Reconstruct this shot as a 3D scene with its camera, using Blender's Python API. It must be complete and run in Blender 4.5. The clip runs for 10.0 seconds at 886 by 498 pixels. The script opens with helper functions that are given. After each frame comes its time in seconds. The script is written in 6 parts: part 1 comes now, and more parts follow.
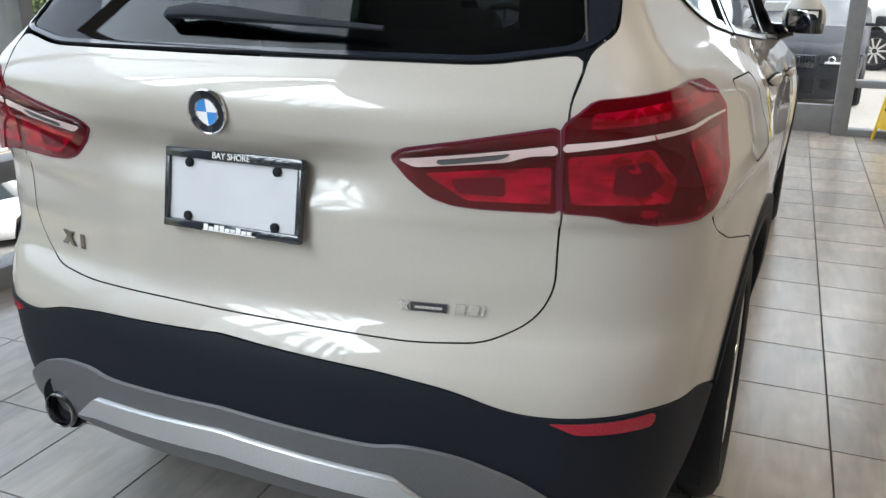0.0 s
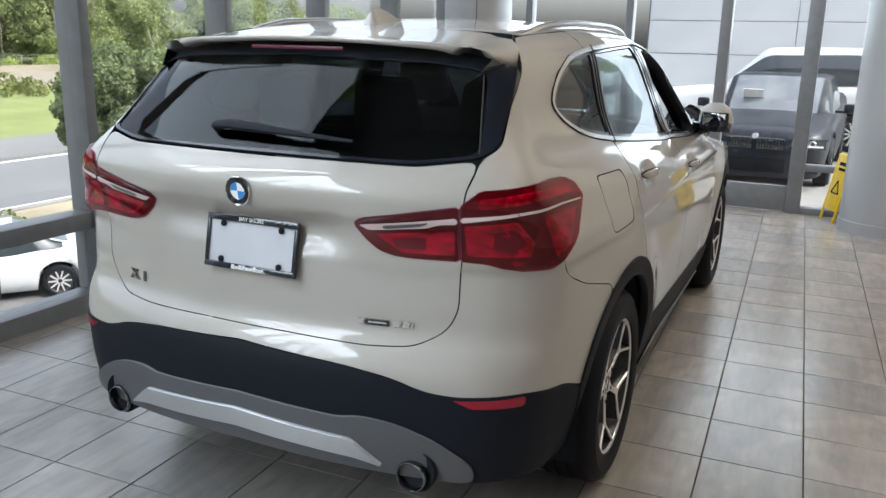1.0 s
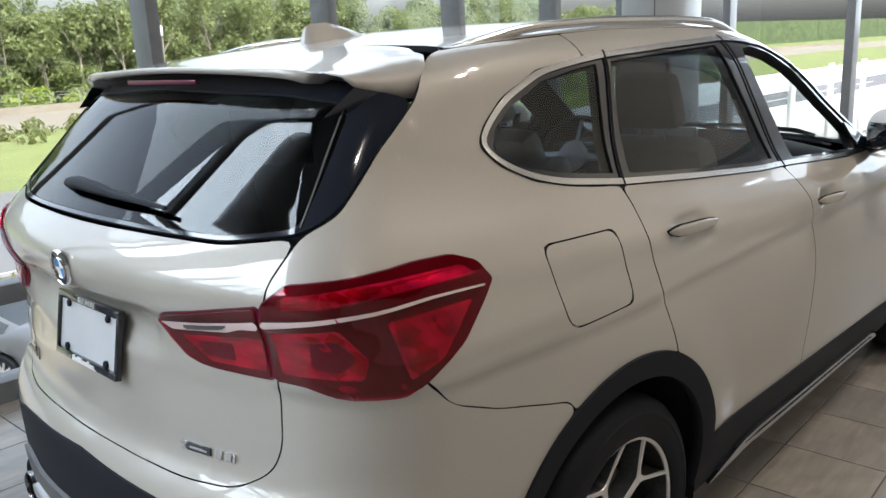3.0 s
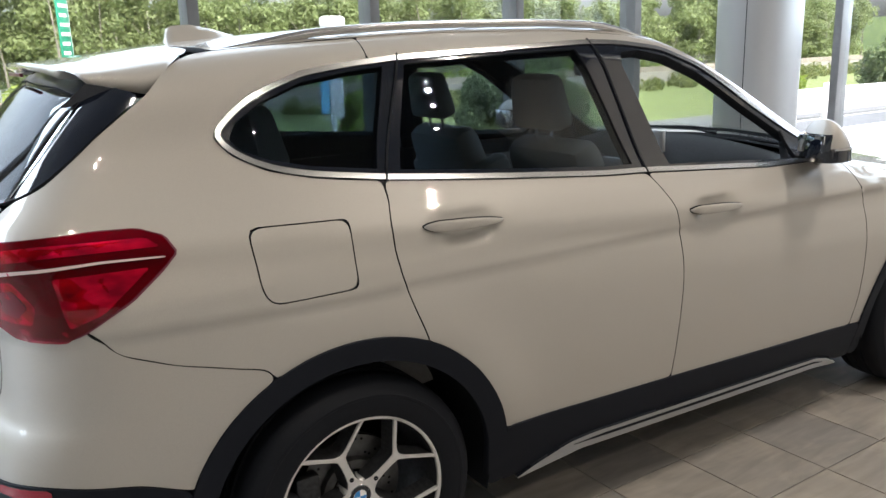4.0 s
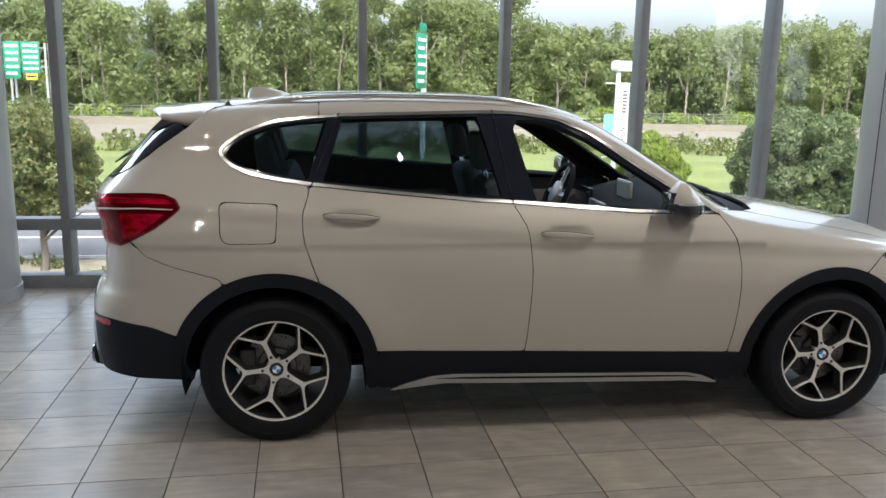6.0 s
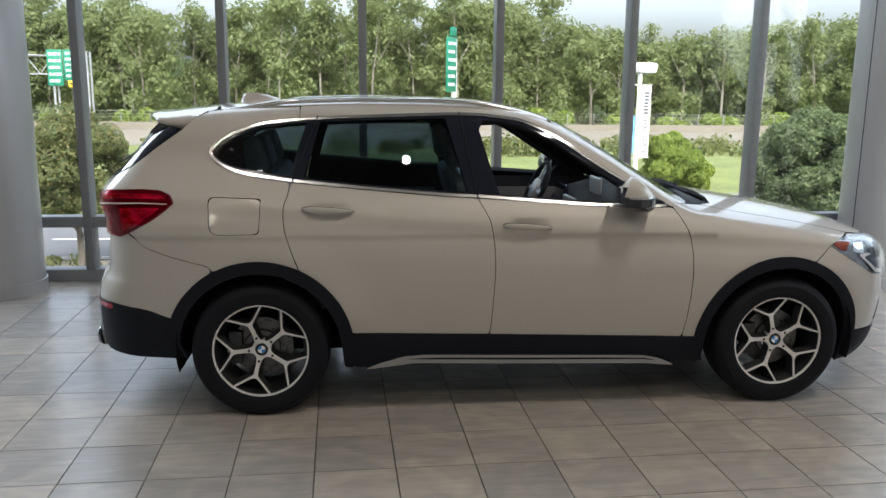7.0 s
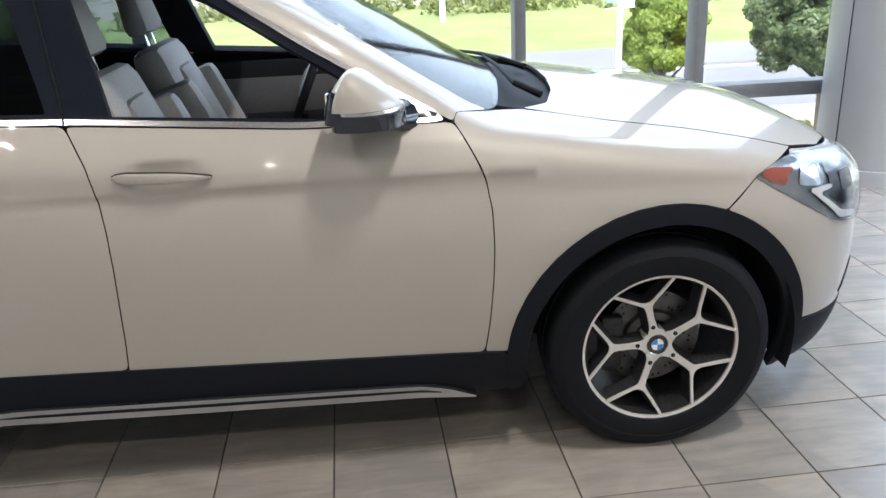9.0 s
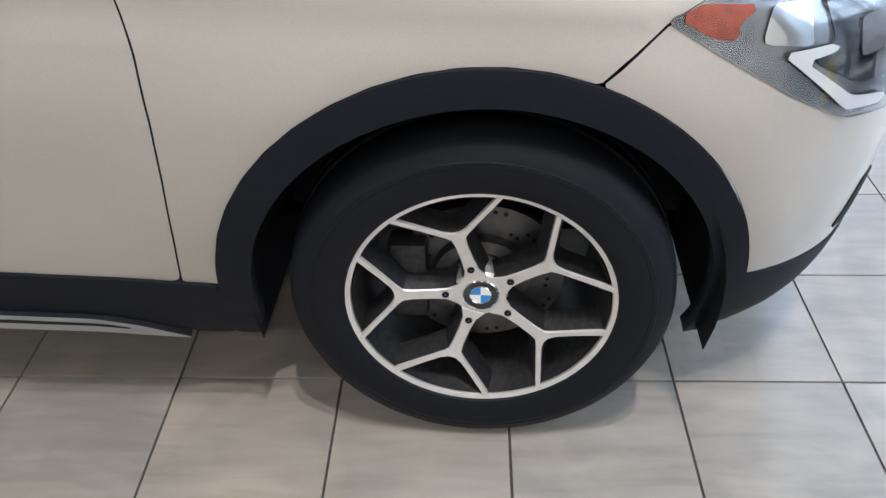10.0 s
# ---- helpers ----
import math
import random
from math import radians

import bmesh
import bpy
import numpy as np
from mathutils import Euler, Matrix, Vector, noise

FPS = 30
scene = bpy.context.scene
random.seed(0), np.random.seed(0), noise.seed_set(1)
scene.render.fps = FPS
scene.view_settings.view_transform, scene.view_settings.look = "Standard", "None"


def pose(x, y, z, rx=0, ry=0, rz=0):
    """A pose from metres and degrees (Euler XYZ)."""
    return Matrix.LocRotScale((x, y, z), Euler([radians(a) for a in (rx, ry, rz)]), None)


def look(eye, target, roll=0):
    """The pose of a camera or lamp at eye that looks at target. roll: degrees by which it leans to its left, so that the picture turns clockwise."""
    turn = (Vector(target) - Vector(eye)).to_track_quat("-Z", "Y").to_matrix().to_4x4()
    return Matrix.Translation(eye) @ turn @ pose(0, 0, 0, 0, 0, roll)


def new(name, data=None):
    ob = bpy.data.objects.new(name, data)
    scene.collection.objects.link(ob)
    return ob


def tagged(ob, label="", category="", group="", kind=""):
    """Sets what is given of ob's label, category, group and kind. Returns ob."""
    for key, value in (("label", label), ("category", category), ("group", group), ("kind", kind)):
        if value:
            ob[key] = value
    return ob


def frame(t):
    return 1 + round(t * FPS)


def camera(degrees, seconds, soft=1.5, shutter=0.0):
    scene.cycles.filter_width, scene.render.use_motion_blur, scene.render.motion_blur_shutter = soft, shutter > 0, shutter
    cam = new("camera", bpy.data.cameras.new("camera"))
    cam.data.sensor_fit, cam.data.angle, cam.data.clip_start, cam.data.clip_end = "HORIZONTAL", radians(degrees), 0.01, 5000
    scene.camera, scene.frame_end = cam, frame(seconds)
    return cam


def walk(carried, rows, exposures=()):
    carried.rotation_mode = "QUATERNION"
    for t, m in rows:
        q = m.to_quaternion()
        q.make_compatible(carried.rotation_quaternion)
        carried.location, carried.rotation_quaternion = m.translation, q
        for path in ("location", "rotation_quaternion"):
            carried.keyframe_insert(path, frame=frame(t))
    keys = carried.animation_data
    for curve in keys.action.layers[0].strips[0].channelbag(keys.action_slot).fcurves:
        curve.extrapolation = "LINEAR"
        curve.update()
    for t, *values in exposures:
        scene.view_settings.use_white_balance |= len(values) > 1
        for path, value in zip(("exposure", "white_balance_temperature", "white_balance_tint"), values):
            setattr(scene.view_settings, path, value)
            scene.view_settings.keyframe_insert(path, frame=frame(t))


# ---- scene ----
cam = camera(57.1, 10.0)

PATH = [
    (0, (-2.037, -0.976, 1.313), (-0.31, -0.203, 0.665), -0.0),
    (0.5, (-2.424, -1.235, 1.424), (-0.677, -0.439, 0.864), 1.3),
    (1, (-2.639, -1.438, 1.483), (-0.881, -0.622, 0.989), 1.3),
    (1.5, (-2.71, -1.614, 1.511), (-0.987, -0.727, 1.014), -0.5),
    (2, (-2.417, -1.576, 1.512), (-0.76, -0.572, 1.015), -2.6),
    (2.2, (-2.251, -1.566, 1.5), (-0.631, -0.493, 1.028), -2.8),
    (3.5, (-1.149, -2.186, 1.511), (0.071, -0.682, 1.011), -2.4),
    (4, (-0.814, -2.644, 1.495), (0.201, -0.99, 1.013), -1.9),
    (4.5, (-0.481, -3.051, 1.514), (0.253, -1.255, 1.026), -1.7),
    (5, (-0.188, -3.516, 1.526), (0.314, -1.628, 1.099), -1.2),
    (5.5, (0.069, -4.013, 1.592), (0.423, -2.087, 1.187), 0.3),
    (7, (0.518, -4.798, 1.628), (0.708, -2.846, 1.238), 0.6),
    (7.5, (0.746, -4.5, 1.599), (0.869, -2.555, 1.151), -0.2),
    (8, (1.057, -3.979, 1.593), (1.136, -2.054, 1.054), -1.0),
    (8.5, (1.48, -3.475, 1.556), (1.521, -1.575, 0.932), -1.8),
    (9, (1.887, -2.969, 1.497), (2.022, -1.104, 0.787), -2.6),
    (9.5, (2.355, -2.488, 1.416), (2.424, -0.689, 0.543), -2.7),
    (10, (2.686, -1.937, 1.284), (2.569, -0.363, 0.056), -1.4),
]
walk(cam, [(t, look(eye, target, roll)) for t, eye, target, roll in PATH], ((0, 1.15, 6420), (1, 0.85, 6220), (2, 0.84, 6080), (3.5, 1.08, 6240), (4.5, 1.4, 6000), (5, 1.33, 6000), (5.7, 1.0, 6040), (7, 0.77, 6080), (7.5, 0.82, 6080), (8.5, 1.62, 5850), (9.5, 1.36, 5760), (10, 1.75, 5650)))

# ---- world and lights ----
world = bpy.data.worlds.new("world")
scene.world = world
world.use_nodes = True
wn, wl = world.node_tree.nodes, world.node_tree.links
sky = wn.new("ShaderNodeTexSky")
sky.sky_type = "NISHITA"
sky.sun_disc = False
sky.sun_elevation, sky.sun_rotation = radians(49), radians(176)
sky.air_density, sky.dust_density = 1.0, 6.0
wn["Background"].inputs["Strength"].default_value = 0.15
haze = wn.new("ShaderNodeHueSaturation")
haze.inputs["Saturation"].default_value = 0.42
haze.inputs["Value"].default_value = 2.15
wl.new(sky.outputs[0], haze.inputs["Color"])
wl.new(haze.outputs[0], wn["Background"].inputs["Color"])

sun_lamp = bpy.data.lights.new("sun", "SUN")
sun_lamp.energy, sun_lamp.angle, sun_lamp.color = 0.7, radians(12.0), (1.0, 0.95, 0.86)
sun = new("sun", sun_lamp)
sun.matrix_world = look((2, -28, 32), (0, 0, 0))


def downlight(x, y, power, color=(1.0, 0.875, 0.73)):
    lamp = bpy.data.lights.new("downlight", "AREA")
    lamp.shape, lamp.size, lamp.energy, lamp.color = "DISK", 0.085, power, color
    ob = new("downlight", lamp)
    ob.matrix_world = pose(x, y, 5.485)
    return ob


for cx, cy, power in ((-0.9, -3.0, 13), (-0.9, -3.5, 13), (3.2, -2.05, 34), (3.2, -2.55, 34), (-2.5, -6.5, 18), (1.0, -6.5, 22), (4.2, -6.5, 26)):
    downlight(cx, cy, power)


def window_light(x, y, turn, width, power, z=4.08, high=2.7):
    """Daylight of the open sky, in the upper part of a window's opening."""
    lamp = bpy.data.lights.new("window_daylight", "AREA")
    lamp.shape, lamp.size, lamp.size_y, lamp.energy, lamp.color = "RECTANGLE", width, high, power, (0.84, 0.93, 1.0)
    ob = new("window_daylight", lamp)
    ob.matrix_world = pose(x, y, z, 56, 0, turn)
    return ob


for cx, width, power in ((-8.5, 4.3, 240), (-4.0, 4.3, 225), (0.5, 4.3, 42), (4.0, 2.2, 14)):
    window_light(cx, 2.30, 180, width, power)

for cy in (0.95, -1.3):
    window_light(5.66, cy, 90, 2.1, 15, 2.1, 1.4)

# ---- materials ----
def material(name, color=(0.5, 0.5, 0.5), rough=0.5, metal=0.0, **more):
    m = bpy.data.materials.new(name)
    m.use_nodes = True
    b = m.node_tree.nodes["Principled BSDF"]
    b.inputs["Base Color"].default_value = (*color, 1)
    b.inputs["Roughness"].default_value = rough
    b.inputs["Metallic"].default_value = metal
    for key, value in more.items():
        b.inputs[key.replace("_", " ")].default_value = value
    return m


def grain(m, scale, low, high, detail=6.0, rough=None, bump=0.0, dist=0.002, stretch=(1, 1, 1), second=None, obj=True, island=0.0, distort=0.0):
    """Noise between two colours, with a second coarser layer, roughness between two values and fine relief."""
    n, l = m.node_tree.nodes, m.node_tree.links
    b = n["Principled BSDF"]
    tc, mp = n.new("ShaderNodeTexCoord"), n.new("ShaderNodeMapping")
    l.new(tc.outputs["Object" if obj else "Generated"], mp.inputs[0])
    mp.inputs["Scale"].default_value = stretch
    t = n.new("ShaderNodeTexNoise")
    t.inputs["Scale"].default_value, t.inputs["Detail"].default_value = scale, detail
    t.inputs["Distortion"].default_value = distort
    l.new(mp.outputs[0], t.inputs["Vector"])
    r = n.new("ShaderNodeValToRGB")
    r.color_ramp.elements[0].position, r.color_ramp.elements[1].position = 0.3, 0.7
    r.color_ramp.elements[0].color, r.color_ramp.elements[1].color = (*low, 1), (*high, 1)
    l.new(t.outputs["Fac"], r.inputs[0])
    out = r.outputs[0]
    if second:
        t2 = n.new("ShaderNodeTexNoise")
        t2.inputs["Scale"].default_value, t2.inputs["Detail"].default_value = second[0], 3
        l.new(mp.outputs[0], t2.inputs["Vector"])
        r2 = n.new("ShaderNodeValToRGB")
        r2.color_ramp.elements[0].position, r2.color_ramp.elements[1].position = 0.35, 0.68
        r2.color_ramp.elements[0].color = (second[1],) * 3 + (1,)
        l.new(t2.outputs["Fac"], r2.inputs[0])
        mx = n.new("ShaderNodeMix")
        mx.data_type, mx.blend_type = "RGBA", "MULTIPLY"
        mx.inputs[0].default_value = 1.0
        l.new(out, mx.inputs[6]), l.new(r2.outputs[0], mx.inputs[7])
        out = mx.outputs[2]
    if island:
        info, mr = n.new("ShaderNodeObjectInfo"), n.new("ShaderNodeMapRange")
        shift = n.new("ShaderNodeVectorMath")
        shift.operation = "SCALE"
        shift.inputs[0].default_value = (37, 91, 53)
        l.new(info.outputs["Random"], shift.inputs["Scale"]), l.new(shift.outputs[0], mp.inputs["Location"])
        mr.inputs[3].default_value, mr.inputs[4].default_value = 1 - island, 1 + island * 0.4
        l.new(info.outputs["Random"], mr.inputs[0])
        mx = n.new("ShaderNodeMix")
        mx.data_type, mx.blend_type = "RGBA", "MULTIPLY"
        mx.inputs[0].default_value = 1.0
        l.new(out, mx.inputs[6]), l.new(mr.outputs[0], mx.inputs[7])
        out = mx.outputs[2]
    l.new(out, b.inputs["Base Color"])
    if rough:
        mr = n.new("ShaderNodeMapRange")
        mr.inputs[3].default_value, mr.inputs[4].default_value = rough
        l.new(t.outputs["Fac"], mr.inputs[0])
        l.new(mr.outputs[0], b.inputs["Roughness"])
    if bump:
        bp = n.new("ShaderNodeBump")
        bp.inputs["Strength"].default_value, bp.inputs["Distance"].default_value = bump, dist
        l.new(t.outputs["Fac"], bp.inputs["Height"])
        l.new(bp.outputs[0], b.inputs["Normal"])
    return m


def pane(name, tint, gloss=0.08, rough=0.0):
    """Thin glass: it tints what is behind it and mirrors at grazing angles."""
    m = bpy.data.materials.new(name)
    m.use_nodes = True
    n, l = m.node_tree.nodes, m.node_tree.links
    n.remove(n["Principled BSDF"])
    tr, gl, mx, fr = n.new("ShaderNodeBsdfTransparent"), n.new("ShaderNodeBsdfGlossy"), n.new("ShaderNodeMixShader"), n.new("ShaderNodeLayerWeight")
    tr.inputs[0].default_value = (*tint, 1)
    gl.inputs["Roughness"].default_value = rough
    fr.inputs[0].default_value = 0.5
    pw, ma = n.new("ShaderNodeMath"), n.new("ShaderNodeMath")
    pw.operation, ma.operation = "POWER", "MULTIPLY_ADD"
    pw.inputs[1].default_value = 4.5
    ma.inputs[1].default_value, ma.inputs[2].default_value = 0.75, 0.025 + gloss * 0.15
    l.new(fr.outputs["Facing"], pw.inputs[0]), l.new(pw.outputs[0], ma.inputs[0])
    l.new(ma.outputs[0], mx.inputs[0]), l.new(tr.outputs[0], mx.inputs[1]), l.new(gl.outputs[0], mx.inputs[2])
    l.new(mx.outputs[0], n["Material Output"].inputs[0])
    return m


PAINT = grain(material("pearl_paint", (0.45, 0.42, 0.38), 0.48, 0.12, Specular_IOR_Level=0.3, Coat_Weight=1.0, Coat_Roughness=0.02), 900, (0.395, 0.371, 0.332), (0.470, 0.443, 0.400), 2)
CLADDING = grain(material("grey_black_plastic", (0.012, 0.013, 0.016), 0.6, Specular_IOR_Level=0.16), 700, (0.0065, 0.008, 0.013), (0.011, 0.0135, 0.020), 2, (0.52, 0.66), 0.25, 0.0006)
TRIM = grain(material("dark_interior_trim", (0.02, 0.02, 0.022), 0.75, Specular_IOR_Level=0.15), 120, (0.009, 0.010, 0.013), (0.016, 0.018, 0.022), 3)
BLACK_GLOSS = material("gloss_black", (0.010, 0.013, 0.022), 0.08, 0.0, Coat_Weight=0.6)
CHROME = grain(material("satin_aluminium", (0.62, 0.62, 0.62), 0.24, 1.0), 8, (0.60, 0.60, 0.605), (0.63, 0.63, 0.63), 2)
DARK_CHROME = material("dark_chrome", (0.22, 0.22, 0.23), 0.16, 1.0)
BRIGHT = material("bright_chrome", (0.8, 0.8, 0.8), 0.08, 1.0)
SATIN = grain(material("silver_paint", (0.42, 0.43, 0.44), 0.35, 0.5), 300, (0.40, 0.41, 0.42), (0.46, 0.47, 0.48), 2)
GREY_PLASTIC = grain(material("grey_plastic", (0.09, 0.09, 0.095), 0.5, 0.1), 500, (0.08, 0.08, 0.085), (0.11, 0.11, 0.115), 2, None, 0.15, 0.0005)
RUBBER = grain(material("tyre_rubber", (0.010, 0.010, 0.011), 0.62, Specular_IOR_Level=0.18), 160, (0.0055, 0.0065, 0.0095), (0.009, 0.0105, 0.0145), 4, (0.5, 0.72), 0.3, 0.0008)
MACHINED = grain(material("machined_alloy", (0.76, 0.75, 0.74), 0.38, 0.6), 40, (0.72, 0.71, 0.70), (0.80, 0.79, 0.78), 4, (0.32, 0.44))
DARK_ALLOY = grain(material("dark_grey_alloy", (0.06, 0.06, 0.065), 0.38, 0.6), 90, (0.030, 0.031, 0.034), (0.055, 0.056, 0.060), 3)
STEEL = grain(material("brake_steel", (0.12, 0.12, 0.12), 0.4, 0.8), 30, (0.09, 0.09, 0.09), (0.15, 0.15, 0.15), 3, (0.25, 0.45), stretch=(1, 1, 1))
DARK_GLASS = pane("privacy_glass", (0.48, 0.54, 0.58), 0.05)
REAR_GLASS = pane("rear_window_glass", (0.27, 0.30, 0.33), 0.12)
CLEAR_GLASS = pane("clear_glass", (0.90, 0.93, 0.92), 0.05)
SHOW_GLASS = pane("showroom_glass", (0.96, 0.975, 0.97), 0.0)
LENS_RED = pane("red_lens", (0.80, 0.035, 0.20), 0.12)
LENS_CLEAR = pane("clear_lens", (0.88, 0.9, 0.92), 0.1)
LAMP_RED = grain(material("red_reflector", (0.5, 0.02, 0.06), 0.22, 0.2), 14, (0.22, 0.012, 0.06), (0.72, 0.05, 0.17), 2, None, 0.4, 0.003, (1, 1, 2.5))
LAMP_REFLECTOR = grain(material("deep_red_reflector", (0.3, 0.01, 0.03), 0.2), 300, (0.24, 0.008, 0.022), (0.36, 0.013, 0.035), 2)
LAMP_PINK = material("pale_light_bar", (0.72, 0.55, 0.55), 0.15)
LAMP_DARK = material("dark_red_housing", (0.11, 0.006, 0.028), 0.3)
LAMP_SILVER = grain(material("silver_lamp_reflector", (0.62, 0.63, 0.65), 0.25, 0.8), 18, (0.26, 0.265, 0.27), (0.42, 0.425, 0.435), 3, None, 0.1, 0.001)
LAMP_WHITE = material("white_lamp_bar", (0.62, 0.62, 0.63), 0.2)
AMBER = grain(material("amber_reflector", (0.32, 0.065, 0.035), 0.25), 60, (0.24, 0.045, 0.028), (0.38, 0.085, 0.045), 3)
CARD_GREY = grain(material("grey_door_padding", (0.11, 0.11, 0.115), 0.6), 240, (0.095, 0.097, 0.102), (0.13, 0.132, 0.137), 3, (0.5, 0.7), 0.25, 0.0008)
LEATHER = grain(material("oyster_leather", (0.36, 0.34, 0.32), 0.5), 180, (0.30, 0.292, 0.28), (0.38, 0.37, 0.355), 4, (0.42, 0.6), 0.3, 0.001)
SCREEN_GREY = material("pale_screen", (0.42, 0.44, 0.46), 0.2)
BADGE_BLUE = material("badge_blue", (0.05, 0.25, 0.62), 0.2)
BADGE_WHITE = material("badge_white", (0.85, 0.85, 0.85), 0.2)
PLATE_WHITE = grain(material("blank_plate", (0.72, 0.73, 0.76), 0.4), 8, (0.52, 0.53, 0.56), (0.57, 0.58, 0.61), 2)
FRAME_GREY = grain(material("grey_window_frame", (0.20, 0.205, 0.215), 0.42, 0.25), 14, (0.185, 0.19, 0.20), (0.215, 0.22, 0.23), 3, (0.36, 0.48))
COLUMN_GREY = grain(material("column_metal_cladding", (0.42, 0.425, 0.435), 0.36, 0.35), 3, (0.40, 0.405, 0.415), (0.45, 0.455, 0.465), 3, (0.3, 0.42), stretch=(1, 1, 0.2))
BEIGE_WALL = grain(material("beige_wall_paint", (0.66, 0.615, 0.55), 0.6), 2.0, (0.62, 0.575, 0.51), (0.70, 0.655, 0.59), 4)
CEILING = grain(material("dark_ceiling", (0.12, 0.115, 0.105), 0.7), 3.0, (0.11, 0.105, 0.095), (0.135, 0.13, 0.12), 4)


def tile_material(name, island):
    """Taupe porcelain: each piece has its own tone and its own cloudy, brushed streaks."""
    m = material(name, (0.3, 0.27, 0.24), 0.3)
    n, l = m.node_tree.nodes, m.node_tree.links
    b = n["Principled BSDF"]
    rnd = n.new("ShaderNodeNewGeometry").outputs["Random Per Island"] if island else n.new("ShaderNodeObjectInfo").outputs["Random"]
    tc, mp, sh = n.new("ShaderNodeTexCoord"), n.new("ShaderNodeMapping"), n.new("ShaderNodeVectorMath")
    sh.operation = "SCALE"
    sh.inputs[0].default_value = (37, 91, 53)
    l.new(rnd, sh.inputs["Scale"]), l.new(sh.outputs[0], mp.inputs["Location"]), l.new(tc.outputs["Object"], mp.inputs[0])

    def noise(scale, stretch, detail, distort):
        st, t = n.new("ShaderNodeMapping"), n.new("ShaderNodeTexNoise")
        st.inputs["Scale"].default_value = stretch
        t.inputs["Scale"].default_value, t.inputs["Detail"].default_value, t.inputs["Distortion"].default_value = scale, detail, distort
        l.new(mp.outputs[0], st.inputs[0]), l.new(st.outputs[0], t.inputs["Vector"])
        return t.outputs["Fac"]

    def ramp(fac, p0, c0, p1, c1):
        r = n.new("ShaderNodeValToRGB")
        r.color_ramp.elements[0].position, r.color_ramp.elements[1].position = p0, p1
        r.color_ramp.elements[0].color, r.color_ramp.elements[1].color = (*c0, 1), (*c1, 1)
        l.new(fac, r.inputs[0])
        return r.outputs[0]

    def mix(kind, fac, x, y):
        k = n.new("ShaderNodeMix")
        k.data_type, k.blend_type = "RGBA", kind
        k.inputs[0].default_value = fac
        l.new(x, k.inputs[6]), l.new(y, k.inputs[7])
        return k.outputs[2]

    tone = ramp(rnd, 0.0, (0.270, 0.256, 0.243), 1.0, (0.335, 0.308, 0.278))
    streak = noise(4.5, (1.0, 5.5, 1.0), 9, 0.6)
    cloud = noise(3.6, (1, 1, 1), 4, 0.9)
    col = mix("MULTIPLY", 1.0, tone, ramp(streak, 0.30, (0.87, 0.865, 0.86), 0.72, (1.10, 1.09, 1.075)))
    col = mix("MULTIPLY", 1.0, col, ramp(cloud, 0.45, (0.95, 0.945, 0.94), 0.70, (1.20, 1.165, 1.10)))
    l.new(col, b.inputs["Base Color"])
    mr, bp = n.new("ShaderNodeMapRange"), n.new("ShaderNodeBump")
    mr.inputs[3].default_value, mr.inputs[4].default_value = 0.235, 0.275
    l.new(streak, mr.inputs[0]), l.new(mr.outputs[0], b.inputs["Roughness"])
    b.inputs["Specular IOR Level"].default_value = 0.7
    bp.inputs["Strength"].default_value, bp.inputs["Distance"].default_value = 0.08, 0.001
    l.new(noise(38, (1, 2, 1), 5, 0.0), bp.inputs["Height"]), l.new(bp.outputs[0], b.inputs["Normal"])
    return m


TILE, TILE_REST = tile_material("stone_floor_tile", False), tile_material("stone_floor_tiling", True)
GROUT = grain(material("dark_grout", (0.06, 0.055, 0.05), 0.8), 60, (0.05, 0.046, 0.042), (0.08, 0.074, 0.068), 4)
GRASS = grain(material("roadside_grass", (0.16, 0.20, 0.05), 0.9), 9.0, (0.125, 0.165, 0.040), (0.23, 0.255, 0.075), 8, None, 0.5, 0.05, second=(0.35, 0.72))
ASPHALT = grain(material("asphalt", (0.14, 0.14, 0.145), 0.85), 30, (0.115, 0.115, 0.12), (0.175, 0.175, 0.18), 8, None, 0.3, 0.01, second=(0.3, 0.82))
LOT = grain(material("parking_asphalt", (0.16, 0.16, 0.16), 0.85), 30, (0.13, 0.13, 0.13), (0.20, 0.195, 0.19), 8, None, 0.3, 0.01, second=(0.25, 0.8))
CONCRETE = grain(material("pale_concrete", (0.44, 0.42, 0.38), 0.85), 12, (0.19, 0.185, 0.175), (0.26, 0.252, 0.238), 8, None, 0.2, 0.01, second=(0.4, 0.85))
SAND = grain(material("dry_verge_soil", (0.34, 0.29, 0.20), 0.9), 14, (0.26, 0.22, 0.15), (0.42, 0.36, 0.25), 8, None, 0.4, 0.03, second=(0.5, 0.75))
LINE = grain(material("road_line_paint", (0.7, 0.7, 0.68), 0.7), 20, (0.6, 0.6, 0.58), (0.78, 0.78, 0.76), 6)
BARK = grain(material("tree_bark", (0.12, 0.10, 0.08), 0.9), 6, (0.08, 0.068, 0.055), (0.17, 0.145, 0.115), 6, None, 0.6, 0.03, (1, 1, 0.2))
PALE_BARK = grain(material("pale_bark", (0.30, 0.26, 0.21), 0.9), 4, (0.16, 0.14, 0.11), (0.28, 0.25, 0.20), 6, None, 0.5, 0.03, (1, 1, 0.2))
WHITE_METAL = grain(material("white_painted_metal", (0.78, 0.78, 0.77), 0.4), 5, (0.74, 0.74, 0.73), (0.80, 0.80, 0.79), 4)
SIGN_GREEN = grain(material("sign_green", (0.02, 0.30, 0.17), 0.5), 3, (0.010, 0.17, 0.095), (0.014, 0.21, 0.12), 3)
SIGN_YELLOW = material("sign_yellow", (0.75, 0.48, 0.03), 0.5)
